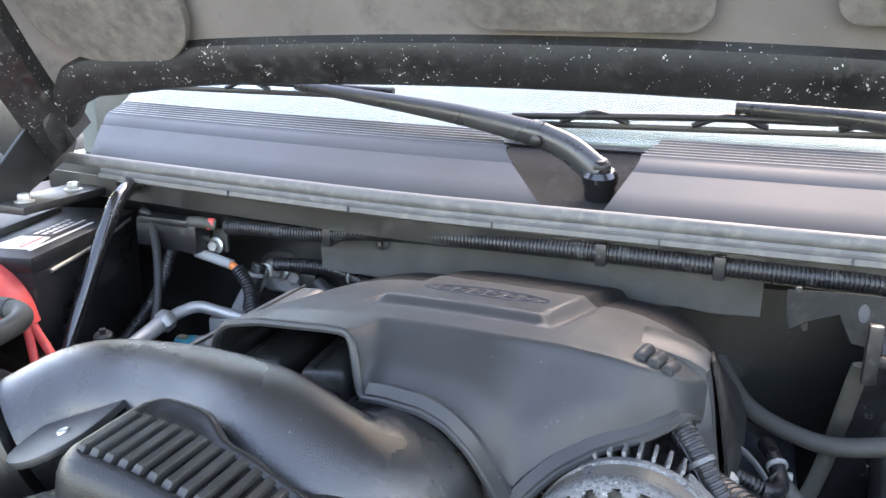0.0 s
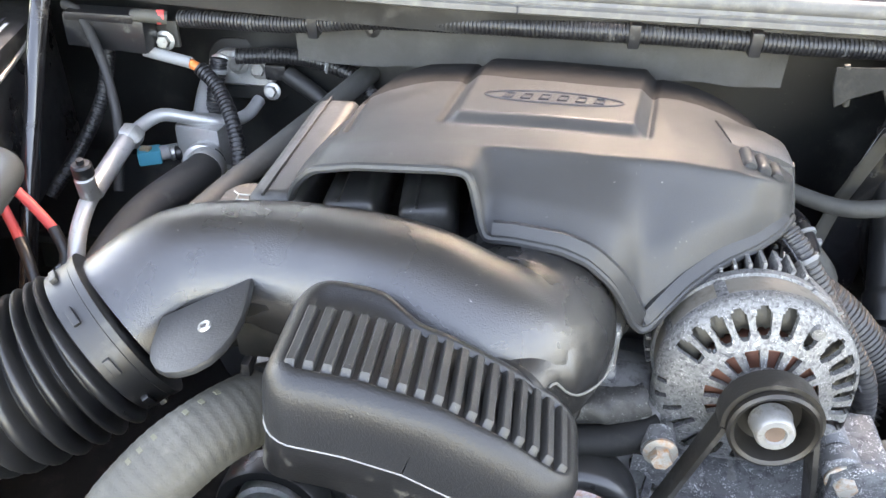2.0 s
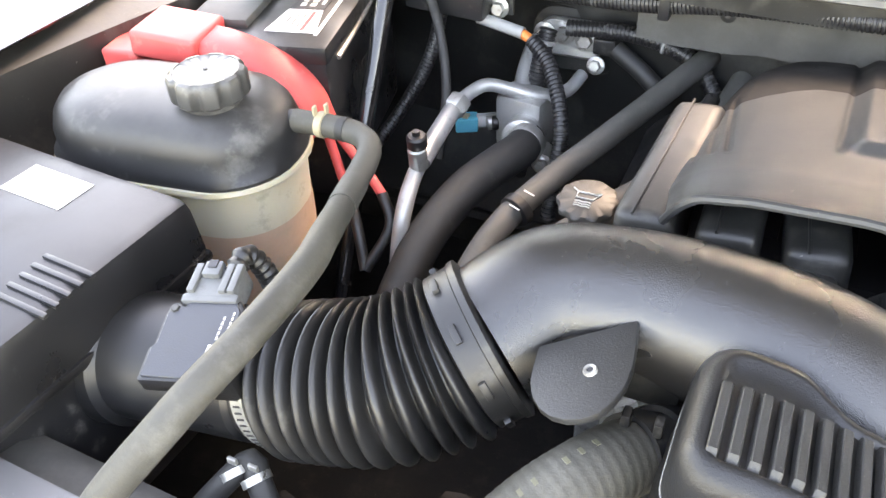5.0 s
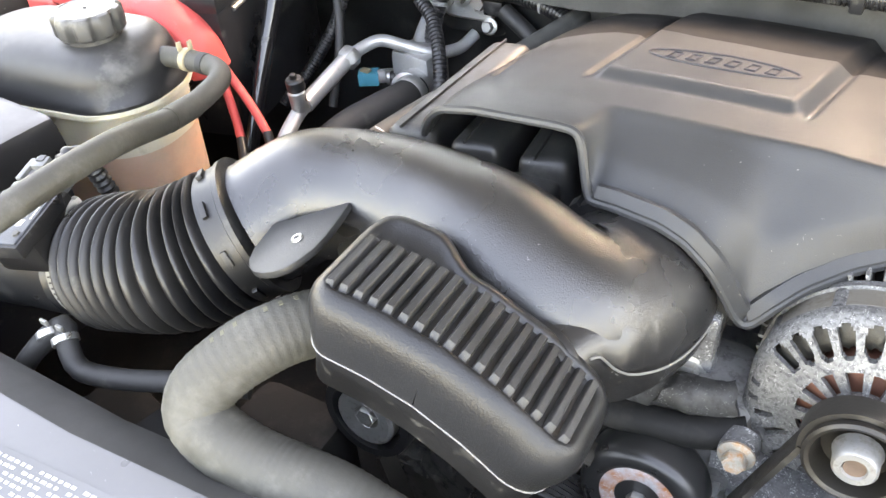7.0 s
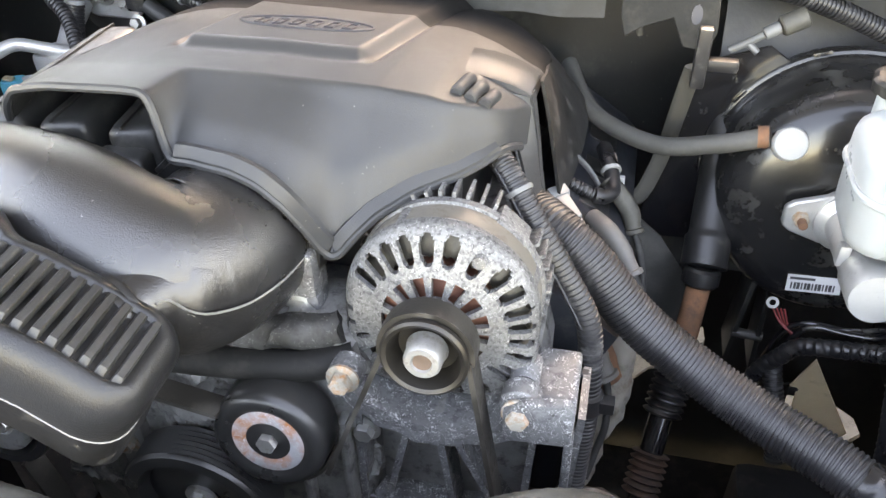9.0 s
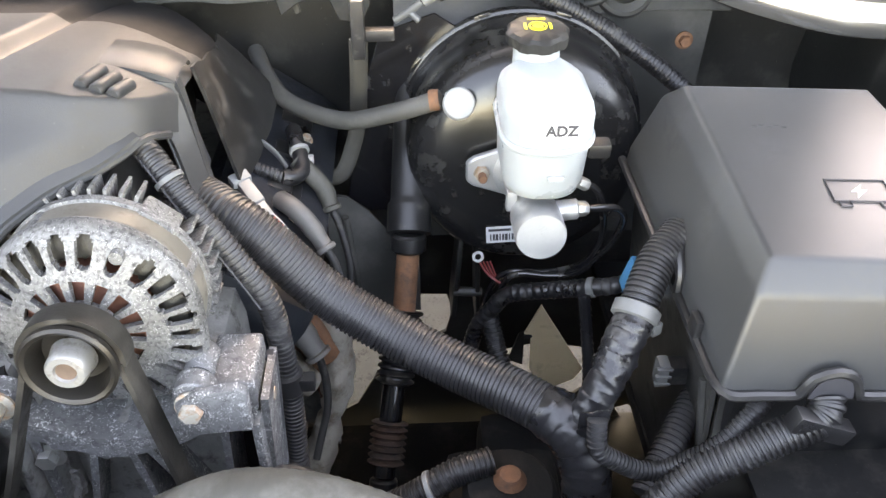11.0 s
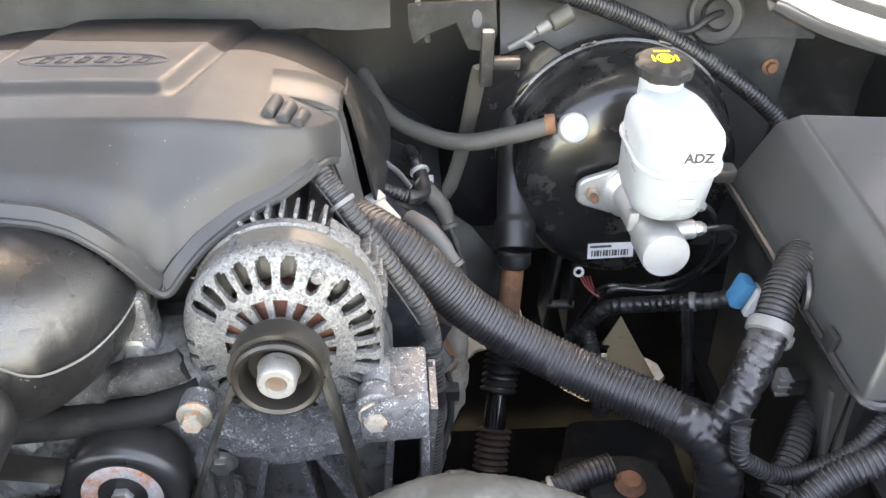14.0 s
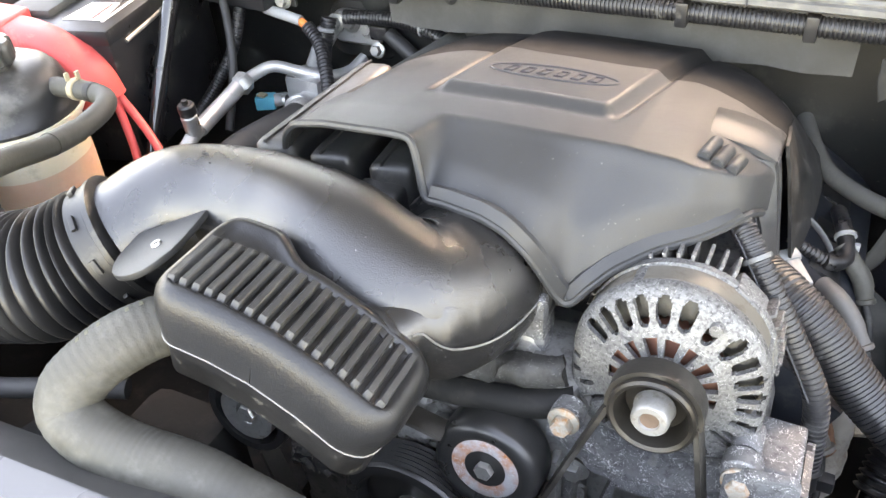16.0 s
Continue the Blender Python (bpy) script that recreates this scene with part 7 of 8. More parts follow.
boot([(0.068, 0.570, 0.955), (0.082, 0.556, 0.948), (0.102, 0.543, 0.928), (0.120, 0.530, 0.902)], 0.0125, [(0.124, 0.525, 0.886), (0.126, 0.520, 0.868), (0.126, 0.51, 0.848), (0.121, 0.500, 0.830), (0.113, 0.480, 0.805)], "grey rubber spark plug boot with a thin lead", M_BOOT)
boot([(0.088, 0.625, 1.020), (0.104, 0.605, 1.022), (0.118, 0.595, 1.010), (0.132, 0.582, 0.992)], 0.0095, [(0.140, 0.575, 0.980), (0.146, 0.565, 0.955)], "grey rubber spark plug boot with a thin lead", M_BOOT)
boot([(0.098, 0.690, 1.024), (0.110, 0.682, 1.014), (0.124, 0.676, 0.998), (0.131, 0.665, 0.980)], 0.0098, [(0.140, 0.655, 0.960), (0.148, 0.640, 0.925), (0.146, 0.63, 0.90), (0.138, 0.62, 0.885)], "dark grey spark plug boot with a thin lead", M_HOSE)
lm = thing("coil_harness", (0.1, 0.70, 1.0), "thin ribbed harness over the coils with a white tie", "wiring", "wiring looms")
part("sleeve", ribbed([(0.050, 0.664, 1.041), (0.062, 0.661, 1.034), (0.076, 0.660, 1.028), (0.088, 0.660, 1.023)], 0.0068, 0.0046, 0.0012), M_CONDUIT, lm)
part("taped_lead", sweep([(0.086, 0.660, 1.023), (0.096, 0.664, 1.020), (0.104, 0.676, 1.020), (0.102, 0.692, 1.026), (0.096, 0.71, 1.034), (0.09, 0.74, 1.03)], 0.0085, 14), M_TAPE, lm)
part("cable_tie", lathe([(0.0092, -0.002), (0.0105, -0.002), (0.0105, 0.002), (0.0092, 0.002)], (0.100, 0.698, 1.030), (-0.3, 0.8, 0.4), 20), M_GLOSSGREY, lm)
part("tie_tail", box((0.112, 0.690, 1.024), (0.006, 0.006, 0.010), 0.001), M_GLOSSGREY, lm)
part("flat_strap", sweep([(0.052, 0.70, 1.046), (0.066, 0.692, 1.044), (0.080, 0.682, 1.036), (0.090, 0.670, 1.028)], 0.0038, 10, squash=0.4), M_MIDGREY, lm)
wp = thing("wiring_plug", (0.065, 0.60, 1.03), "white wiring plug with two latches and thin wires", "wiring plug")
R = basis((0, 0, 0), (0.56, -0.80, -0.22), (0.8, 0.58, 0.1)).to_3x3()
part("shell", box((0.064, 0.608, 1.041), (0.034, 0.013, 0.010), 0.002, R), M_GLOSSGREY, wp)
part("latch", box((0.053, 0.622, 1.047), (0.013, 0.020, 0.010), 0.003, R), M_GLOSSGREY, wp)
part("tail", box((0.080, 0.586, 1.035), (0.020, 0.009, 0.007), 0.0015, R), M_GLOSSGREY, wp)
for k in range(3):
    part("wire", sweep([(0.086, 0.580 + 0.002 * k, 1.033), (0.094, 0.574 + 0.002 * k, 1.029), (0.102, 0.57, 1.020)], 0.0011, 6), (M_REDINK, M_CREAM, M_PALEINK)[k], wp)
for k in range(3):
    y = 0.640 + 0.065 * k
    c = thing("ignition_coil", (0.07, y, 0.99), "dark ignition coil on the valve cover", "ignition coil", "ignition coils")
    part("body", box((0.078, y + 0.02, 1.000), (0.045, 0.036, 0.03), 0.005, Matrix.Rotation(radians(25), 3, "Y")), M_BLACK, c)
    part("cap", box((0.082, y + 0.02, 1.014), (0.026, 0.026, 0.010), 0.003, Matrix.Rotation(radians(25), 3, "Y")), M_BLACKSAT, c)
    part("bolt", bolt((0.098, y - 0.004, 1.002), (0.3, -0.2, 0.9), 0.0055, 0.007), M_RUSTBOLT, c)
ex = thing("exhaust_manifold", (0.12, 0.55, 0.75), "weathered tan-grey exhaust manifold and heat shield", "exhaust manifold")
part("runner", crumple(sweep([(0.128, 0.590, 0.920), (0.134, 0.580, 0.880), (0.133, 0.570, 0.840), (0.122, 0.560, 0.785), (0.108, 0.548, 0.735), (0.095, 0.52, 0.69)], lambda s, u: 0.020 + 0.004 * math.sin(s * 70 + 1), 22, 0.004, squash=0.8), 0.006, 30), M_CASTTAN, ex)
part("collector", sweep([(0.055, 0.585, 0.965), (0.085, 0.57, 0.935), (0.108, 0.56, 0.905), (0.122, 0.565, 0.87)], 0.017, 16), M_RUST, ex, "rust-brown pipe")
part("shield", sheet([[(0.018 + 0.05 * u, 0.552 - 0.012 * k, 0.972 - 0.045 * u - 0.030 * k) for u in np.linspace(0, 1, 8)] for k in np.linspace(0, 1, 5)], 0.003), M_CASTTAN, ex)
part("port", crumple(sweep([(0.030, 0.560, 0.955), (0.060, 0.553, 0.915), (0.085, 0.550, 0.875), (0.105, 0.553, 0.84)], 0.014, 18, 0.004), 0.005, 40), M_CASTTAN, ex)
part("port", crumple(sweep([(0.060, 0.60, 0.93), (0.095, 0.585, 0.88), (0.118, 0.575, 0.84), (0.125, 0.57, 0.80)], 0.016, 18, 0.004), 0.006, 40), M_RUST, ex)
part("head_side", crumple(sheet([[(0.050 + 0.075 * u, 0.60 - 0.015 * u, 0.955 - 0.06 * u - 0.20 * k) for u in np.linspace(0, 1, 10)] for k in np.linspace(0, 1, 14)], 0.006), 0.008, 25), M_ALUDK, ex)
part("stay", box((0.040, 0.562, 0.972), (0.060, 0.010, 0.014), 0.003, Matrix.Rotation(radians(42), 3, "Y")), M_ALUMID, ex)
for p in ((0.100, 0.618, 1.004), (0.062, 0.548, 0.945), (0.142, 0.578, 0.85)):
    part("nut", bolt(p, (0.2, -0.8, 0.5), 0.006, 0.007), M_RUSTBOLT, ex)
sg = thing("splash_guard", (0.18, 0.72, 0.80), "dark blue-grey plastic splash guard beside the steering shaft", "splash guard")
part("panel", sheet([[(0.118 + 0.105 * u, 0.735 - 0.02 * k, z0 + (z1 - z0) * k) for u, z0, z1 in ((0.0, 0.948, 0.86), (0.22, 0.945, 0.815), (0.45, 0.925, 0.800), (0.75, 0.880, 0.790), (1.0, 0.855, 0.785))] for k in np.linspace(0, 1, 5)], 0.004), M_BODYGREY, sg)
part("rib", sweep([(0.140, 0.716, 0.93), (0.145, 0.712, 0.88), (0.150, 0.708, 0.83)], 0.004, 8), M_BODYGREY, sg)

# lower wires at the fuse box
lw = conduit([(0.351, 0.368, 0.990), (0.352, 0.358, 0.968), (0.366, 0.356, 0.955), (0.388, 0.354, 0.943), (0.410, 0.354, 0.945), (0.442, 0.352, 0.972), (0.466, 0.362, 0.996), (0.484, 0.378, 1.006)], 0.0080, "thin ribbed wiring conduit under the fuse box", pitch=0.0040, depth=0.0011)
lw2 = conduit([(0.375, 0.310, 0.920), (0.392, 0.320, 0.945), (0.420, 0.330, 0.970), (0.452, 0.332, 0.990), (0.476, 0.335, 1.004), (0.495, 0.337, 1.014), (0.506, 0.341, 1.023), (0.508, 0.352, 1.031)], 0.0132, "ribbed wiring conduit entering the fuse box", pitch=0.0046, depth=0.0018)
part("strap", box((0.500, 0.333, 1.017), (0.048, 0.014, 0.016), 0.002, Matrix.Rotation(radians(22), 3, "Y")), M_BLACKSAT, lw2)
M_REDWIRE = mat("dirty_red_wire", (0.22, 0.035, 0.035), 0.5, var=0.3, bump=0.1)
lw3 = thing("wiring_loom", (0.33, 0.62, 0.9), "taped dark wire loom with red wires and a blue plug", "wiring", "wiring looms")
part("taped_lead", sweep([(0.435, 0.600, 0.921), (0.418, 0.604, 0.914), (0.399, 0.610, 0.908), (0.369, 0.630, 0.888), (0.323, 0.650, 0.866), (0.305, 0.656, 0.84), (0.289, 0.660, 0.809), (0.28, 0.66, 0.77)], lambda s, u: 0.0095 + 0.0008 * math.sin(s * 700), 14, 0.003), M_TAPE, lw3)
part("taped_lead", sweep([(0.393, 0.600, 0.907), (0.397, 0.585, 0.87), (0.400, 0.57, 0.835), (0.401, 0.560, 0.808), (0.40, 0.55, 0.76)], lambda s, u: 0.0065 + 0.0006 * math.sin(s * 800), 12, 0.003), M_TAPE, lw3)
part("duct", ribbed([(0.301, 0.662, 0.83), (0.308, 0.640, 0.80), (0.316, 0.620, 0.775), (0.32, 0.60, 0.73)], 0.011, 0.005, 0.0015), M_CONDUIT, lw3)
part("ring_terminal", Geo().add(*ring_flat(basis((0.288, 0.680, 0.897), (1, 0, 0), (0, 0.4, 0.9)), 0.0065, 0.0036, t=0.0015)), M_STEEL, lw3)
for k in range(4):
    part("red_wire", sweep([(0.290 + 0.004 * k, 0.679, 0.890), (0.300 + 0.004 * k, 0.672, 0.876 - 0.003 * k), (0.318 + 0.003 * k, 0.662, 0.868 - 0.004 * k)], 0.0011, 6), M_REDWIRE, lw3)
part("tie", lathe([(0.0102, -0.004), (0.0112, -0.003), (0.0112, 0.003), (0.0102, 0.004)], (0.402, 0.609, 0.909), (1, -0.4, 0.4), 16), M_MIDGREY, lw3)
part("blue_plug", box((0.430, 0.570, 0.958), (0.014, 0.022, 0.034), 0.004, Matrix.Rotation(radians(15), 3, "Y")), M_BLUE, lw3, "bright blue plug")
part("white_plug", box((0.443, 0.565, 0.950), (0.012, 0.02, 0.034), 0.003, Matrix.Rotation(radians(15), 3, "Y")), M_WHITEGREY, lw3)
pb = thing("pedal_bracket", (0.27, 0.74, 0.8), "dark steel pedal bracket below the booster", "bracket")
part("cheek", box((0.268, 0.735, 0.845), (0.006, 0.05, 0.14), 0.002, Matrix.Rotation(radians(4), 3, "Y")), M_BODY, pb)
part("cheek", box((0.292, 0.735, 0.835), (0.006, 0.05, 0.15), 0.002, Matrix.Rotation(radians(-2), 3, "Y")), M_BODY, pb)
part("cross_pin", rod((0.262, 0.715, 0.815), (0.298, 0.715, 0.812), 0.006), M_BODYGREY, pb)
pl = thing("wiring_plug", (0.430, 0.450, 0.93), "grey ribbed wiring plug beside the tray", "wiring plug")
part("shell", box((0.428, 0.450, 0.951), (0.010, 0.014, 0.026), 0.002), M_MIDGREY, pl)
for k in range(3):
    part("rib", box((0.428, 0.443, 0.942 + 0.009 * k), (0.014, 0.004, 0.003), 0.0008), M_MIDGREY, pl)
part("back_shell", box((0.446, 0.450, 0.951), (0.028, 0.016, 0.022), 0.003), M_BLACK, pl)
lw4 = conduit([(0.18, 0.43, 0.79), (0.21, 0.43, 0.81), (0.25, 0.44, 0.83), (0.29, 0.45, 0.835)], 0.014, "dark conduit low in the bay with a pale band")
band(lw4, (0.225, 0.433, 0.818), (1, 0.1, 0.4), 0.0145, 0.006, M_GLOSSGREY, "pale_band")
lw5 = conduit([(0.24, 0.36, 0.78), (0.27, 0.37, 0.80), (0.31, 0.39, 0.815), (0.34, 0.40, 0.82)], 0.010, "dark ribbed conduit low in the bay")
part("orange_clip", box((0.238, 0.358, 0.785), (0.016, 0.014, 0.022), 0.003), M_ORANGE, lw5)
lw6 = conduit([(0.40, 0.36, 0.90), (0.43, 0.40, 0.92), (0.46, 0.44, 0.93)], 0.013, "dark ribbed conduit behind the harness")

# ---- steering shaft and lower parts ----
M_RUSTDK = mat("rusty_rubber", (0.07, 0.038, 0.026), 0.7, var=0.4, scale=90, bump=0.5, dust=(0.02, 0.018, 0.016), dust_amt=0.5, dust_scale=35)
st = thing("steering_shaft", (0.185, 0.60, 0.5), "steering shaft with rusty joint and rubber boots", "steering shaft")
SA = [Vector(p) for p in ((0.222, 0.860, 1.085), (0.211, 0.690, 0.925), (0.207, 0.665, 0.86), (0.190, 0.600, 0.78), (0.175, 0.53, 0.70), (0.165, 0.46, 0.60))]
part("boot", sweep(SA[:2], lambda s, u: 0.019 + 0.003 * u + (0.003 if u > 0.86 else 0) , 20, 0.004), M_RUBBER, st)
part("boot_end", rod(SA[1], SA[1].lerp(SA[2], 0.3), 0.020), M_RUBBER, st)
part("upper_shaft", rod(SA[1].lerp(SA[2], 0.2), SA[2].lerp(SA[3], 0.3), 0.013), M_RUST, st, "rusty steel shaft")
part("coupling", sweep([SA[2].lerp(SA[3], 0.2), SA[3]], lambda s, u: 0.020 + 0.0025 * math.sin(s * 800), 20, 0.0015), M_RUBBER, st)
part("lower_shaft", rod(SA[3], SA[4], 0.013), M_BLKPAINT, st)
part("spring_boot", sweep([SA[3].lerp(SA[4], 0.40), SA[3].lerp(SA[4], 0.85)], lambda s, u: 0.0185 + 0.003 * math.sin(s * 850), 20, 0.0015), M_RUSTDK, st, "rust-stained ribbed boot")
part("end_shaft", rod(SA[4], SA[5], 0.016), M_RUBBER, st)

fr = thing("frame_rail", (0.3, 0.5, 0.4), "black chassis rail low in the bay", "chassis rail", kind="structure")
part("rail", box((0.36, 0.2, 0.60), (0.14, 0.9, 0.14), 0.02), M_PITCH, fr)
part("cross_member", box((-0.1, 0.45, 0.45), (1.3, 0.25, 0.10), 0.02), M_PITCH, fr)
part("splash_panel", box((-0.72, 0.45, 0.70), (0.60, 0.95, 0.02), 0.004), M_PITCH, fr)
part("splash_panel", box((0.66, 0.44, 0.70), (0.36, 0.90, 0.02), 0.004), M_PITCH, fr)
sp = thing("shock_tower", (0.33, 0.60, 0.6), "dark steel shock tower with a coil seat", "shock tower", kind="structure")
part("tower", box((0.30, 0.45, 0.70), (0.12, 0.12, 0.16), 0.02), M_PITCH, sp)
part("seat", lathe([(0.03, 0), (0.045, 0.006), (0.045, 0.014), (0.035, 0.018), (0.035, 0.028), (0.045, 0.032), (0.04, 0.04), (0.01, 0.042)], (0.30, 0.43, 0.785), (0, -0.1, 1), 32), M_PITCH, sp)
part("rust_patch", lathe([(0.012, 0), (0.016, 0.003), (0.010, 0.012)], (0.30, 0.43, 0.827), (0, 0, 1), 16), M_RUST, sp)
tn = thing("heat_shield", (0.36, 0.70, 0.70), "tan sheet metal bracket low behind the harness", "bracket")
tm = basis((0.386, 0.777, 0.728), (1, 0, 0), (0, 0.05, 1))
part("sheet", plate([(0.001, 0.004), (-0.020, -0.047), (-0.010, -0.052), (-0.008, -0.115), (0.015, -0.159), (0.057, -0.139), (0.069, -0.118)], 0.003, 0.0006, tm), M_TAN, tn)
part("folded_side", plate([(-0.018, -0.110), (-0.040, -0.100), (-0.026, -0.050), (-0.018, -0.045)], 0.003, 0.0006, tm @ Matrix.Translation((0, 0, -0.004))), M_BRACKET, tn)
# Black oval stands for the shade in the slot.
part("slot", plate([(-0.014 + 0.006 * math.cos(q), -0.052 + 0.004 * math.sin(q)) for q in np.linspace(0, 2 * math.pi, 14)[:-1]], 0.0034, 0, tm), M_INKGAP, tn)

# ---- firewall fittings ----
sh = thing("heat_plate", (-0.2, 0.83, 1.12), "dull crinkled metal heat plate on the firewall", "heat plate")


def hp_y(x):
    return lerp((-0.51, -0.3, 0.075), (0.874, 0.850, 0.828), x)


part("plate", sheet([[(x, hp_y(x) + 0.004 * k + 0.0015 * math.sin(x * 90 + k * 3), 1.192 * (1 - k) + lerp((-0.51, 0.075), (1.110, 1.138), x) * k - 0.002 * math.sin(x * 40)) for x in np.linspace(-0.508, 0.072, 70)] for k in np.linspace(0, 1, 7)], 0.0012), M_SHIELD, sh)
part("clip_pin", lathe([(0.008, 0), (0.009, 0.002), (0.003, 0.004), (0.003, 0.010)], (-0.406, hp_y(-0.406), 1.162), (0, -1, 0.2), 16), M_BLACK, sh)
CP = [(-0.645, 0.852, 1.164), (-0.60, 0.845, 1.168), (-0.50, 0.838, 1.172), (-0.40, 0.826, 1.187), (-0.30, 0.814, 1.194), (-0.20, 0.806, 1.198), (-0.103, 0.800, 1.201), (0.024, 0.801, 1.200), (0.10, 0.802, 1.199), (0.188, 0.806, 1.197), (0.26, 0.818, 1.182), (0.36, 0.828, 1.142), (0.44, 0.815, 1.102), (0.52, 0.78, 1.05), (0.56, 0.74, 1.0)]
cc = conduit(CP, 0.0108, "long ribbed black wiring conduit along the cowl", pitch=0.0046, depth=0.0014)
for p, q in (((-0.470, 0.836, 1.174), 0.03), ((-0.103, 0.800, 1.201), 0.02), ((0.024, 0.801, 1.200), 0.02)):
    part("clip", box(p, (0.013, 0.027, 0.027), 0.003), M_BLACK, cc)
    part("clip_stem", box((p[0], p[1] + 0.01, p[2] + 0.02), (0.008, 0.012, 0.022), 0.002), M_BLACK, cc)

rl = thing("relay_box", (-0.74, 0.85, 1.13), "black relay block bolted to the firewall", "relay")
part("body", box((-0.738, 0.848, 1.146), (0.105, 0.035, 0.042), 0.004, Matrix.Rotation(radians(3), 3, "Y")), M_BLACK, rl)
part("cover", box((-0.742, 0.845, 1.166), (0.090, 0.03, 0.012), 0.003), M_BLACK, rl)
part("bolt", bolt((-0.679, 0.868, 1.128), (0.1, -1, 0.15), 0.0085, 0.012), M_STEEL, rl)
part("bracket", box((-0.680, 0.876, 1.135), (0.035, 0.006, 0.035), 0.002), M_BODYGREY, rl)
part("terminal_boot", sweep([(-0.70, 0.84, 1.168), (-0.682, 0.838, 1.170), (-0.660, 0.846, 1.166)], 0.0085, 12), M_HOSE, rl, "grey terminal boot")
part("red_mark", rod((-0.672, 0.842, 1.168), (-0.662, 0.846, 1.167), 0.0092), M_RED, rl)
part("lower_boot", sweep([(-0.70, 0.85, 1.120), (-0.665, 0.852, 1.112), (-0.640, 0.85, 1.108)], 0.0075, 12), M_GLOSSGREY, rl, "grey heat-shrink lead")
part("orange_lead", sweep([(-0.642, 0.85, 1.108), (-0.625, 0.845, 1.102)], 0.006, 12), M_ORANGE, rl)
w5 = conduit([(-0.628, 0.846, 1.104), (-0.60, 0.83, 1.085), (-0.575, 0.80, 1.055), (-0.562, 0.775, 1.02), (-0.56, 0.755, 0.98), (-0.56, 0.73, 0.92)], 0.0095, "ribbed black lead dropping from the relay", pitch=0.0055, depth=0.0016)
w6 = conduit([(-0.60, 0.90, 1.10), (-0.52, 0.91, 1.10), (-0.45, 0.905, 1.085), (-0.41, 0.89, 1.05), (-0.39, 0.87, 1.0)], 0.0105, "ribbed black conduit across the firewall", pitch=0.005)
band(w6, (-0.478, 0.909, 1.094), (1, 0, -0.15), 0.0108, 0.005, M_GLOSSGREY, "white_tie")
w7 = conduit([(-0.62, 0.89, 1.10), (-0.625, 0.875, 1.06), (-0.63, 0.86, 1.0), (-0.64, 0.84, 0.90)], 0.0115, "ribbed conduit beside the pipe block", pitch=0.005)
band(w7, (-0.623, 0.883, 1.085), (0.1, 0.3, 1), 0.012, 0.006, M_GLOSSGREY, "pale_band")
w8 = thing("bonnet_cable", (-0.75, 0.75, 1.0), "thin dark grey cable behind the brace", "cable")
part("sleeve", sweep([(-0.80, 0.86, 1.17), (-0.77, 0.84, 1.165), (-0.73, 0.80, 1.12), (-0.705, 0.76, 1.06), (-0.70, 0.72, 0.99)], 0.006, 12), M_HOSEDK, w8)
w9 = conduit([(-0.755, 0.87, 1.13), (-0.765, 0.84, 1.06), (-0.79, 0.80, 1.0), (-0.82, 0.75, 0.95)], 0.009, "dark conduit behind the battery", pitch=0.005)

# ---- air conditioning pipes ----
ac = thing("refrigerant_block", (-0.64, 0.88, 0.92), "bright aluminium refrigerant valve block with fittings", "pipe fitting")
part("block", box((-0.628, 0.835, 1.000), (0.065, 0.05, 0.075), 0.008, Matrix.Rotation(radians(-8), 3, "Z")), M_ALUCLEAN, ac)
part("port", rod((-0.620, 0.82, 1.00), (-0.612, 0.765, 1.005), 0.021), M_ALUCLEAN, ac)
part("collar", lathe([(0.022, 0), (0.026, 0.003), (0.026, 0.012), (0.022, 0.015)], (-0.612, 0.785, 1.005), (0.1, -1, 0.1), 28), M_ALUCLEAN, ac)
part("side_port", rod((-0.655, 0.83, 0.995), (-0.675, 0.815, 0.993), 0.010), M_STEEL, ac)
part("low_port", rod((-0.59, 0.80, 0.985), (-0.582, 0.768, 0.98), 0.011), M_ALUCLEAN, ac)
part("low_bolt", bolt((-0.582, 0.770, 0.98), (0.1, -1, 0.1), 0.009, 0.01), M_STEEL, ac)
part("riser", sweep([(-0.640, 0.85, 1.02), (-0.645, 0.89, 1.045), (-0.645, 0.925, 1.065)], 0.014, 16), M_ALUCLEAN, ac)
fl = thing("pipe_flange", (-0.61, 0.94, 1.03), "aluminium pipe flange plate with nuts on the firewall", "pipe fitting")
part("backing", plate(rounded(0.125, 0.085, 0.03, 6), 0.006, 0.002, basis((-0.600, 0.955, 1.060), (1, 0, 0), (0, 0.2, 1))), M_BODY, fl)
part("plate", plate(rounded(0.09, 0.05, 0.02, 6), 0.012, 0.003, basis((-0.605, 0.948, 1.066), (1, 0, 0), (0, 0.2, 1))), M_ALUCLEAN, fl)
for dx, dz in ((-0.035, 0.004), (-0.008, 0.008), (0.022, 0.002)):
    part("nut", bolt((-0.605 + dx, 0.935, 1.068 + dz), (0, -1, 0.2), 0.010, 0.012), M_STEEL, fl)
part("bolt", bolt((-0.565, 0.925, 1.042), (0, -1, 0.3), 0.008, 0.012), M_STEEL, fl)
part("plug", box((-0.553, 0.925, 1.075), (0.03, 0.03, 0.022), 0.004), M_BLACK, fl)
part("plug_lead", sweep([(-0.54, 0.92, 1.072), (-0.50, 0.91, 1.05), (-0.46, 0.90, 1.02)], 0.012, 12), M_HOSEDK, fl)
pp = thing("refrigerant_pipe", (-0.68, 0.65, 0.95), "bent aluminium refrigerant pipe with a service valve", "pipe")
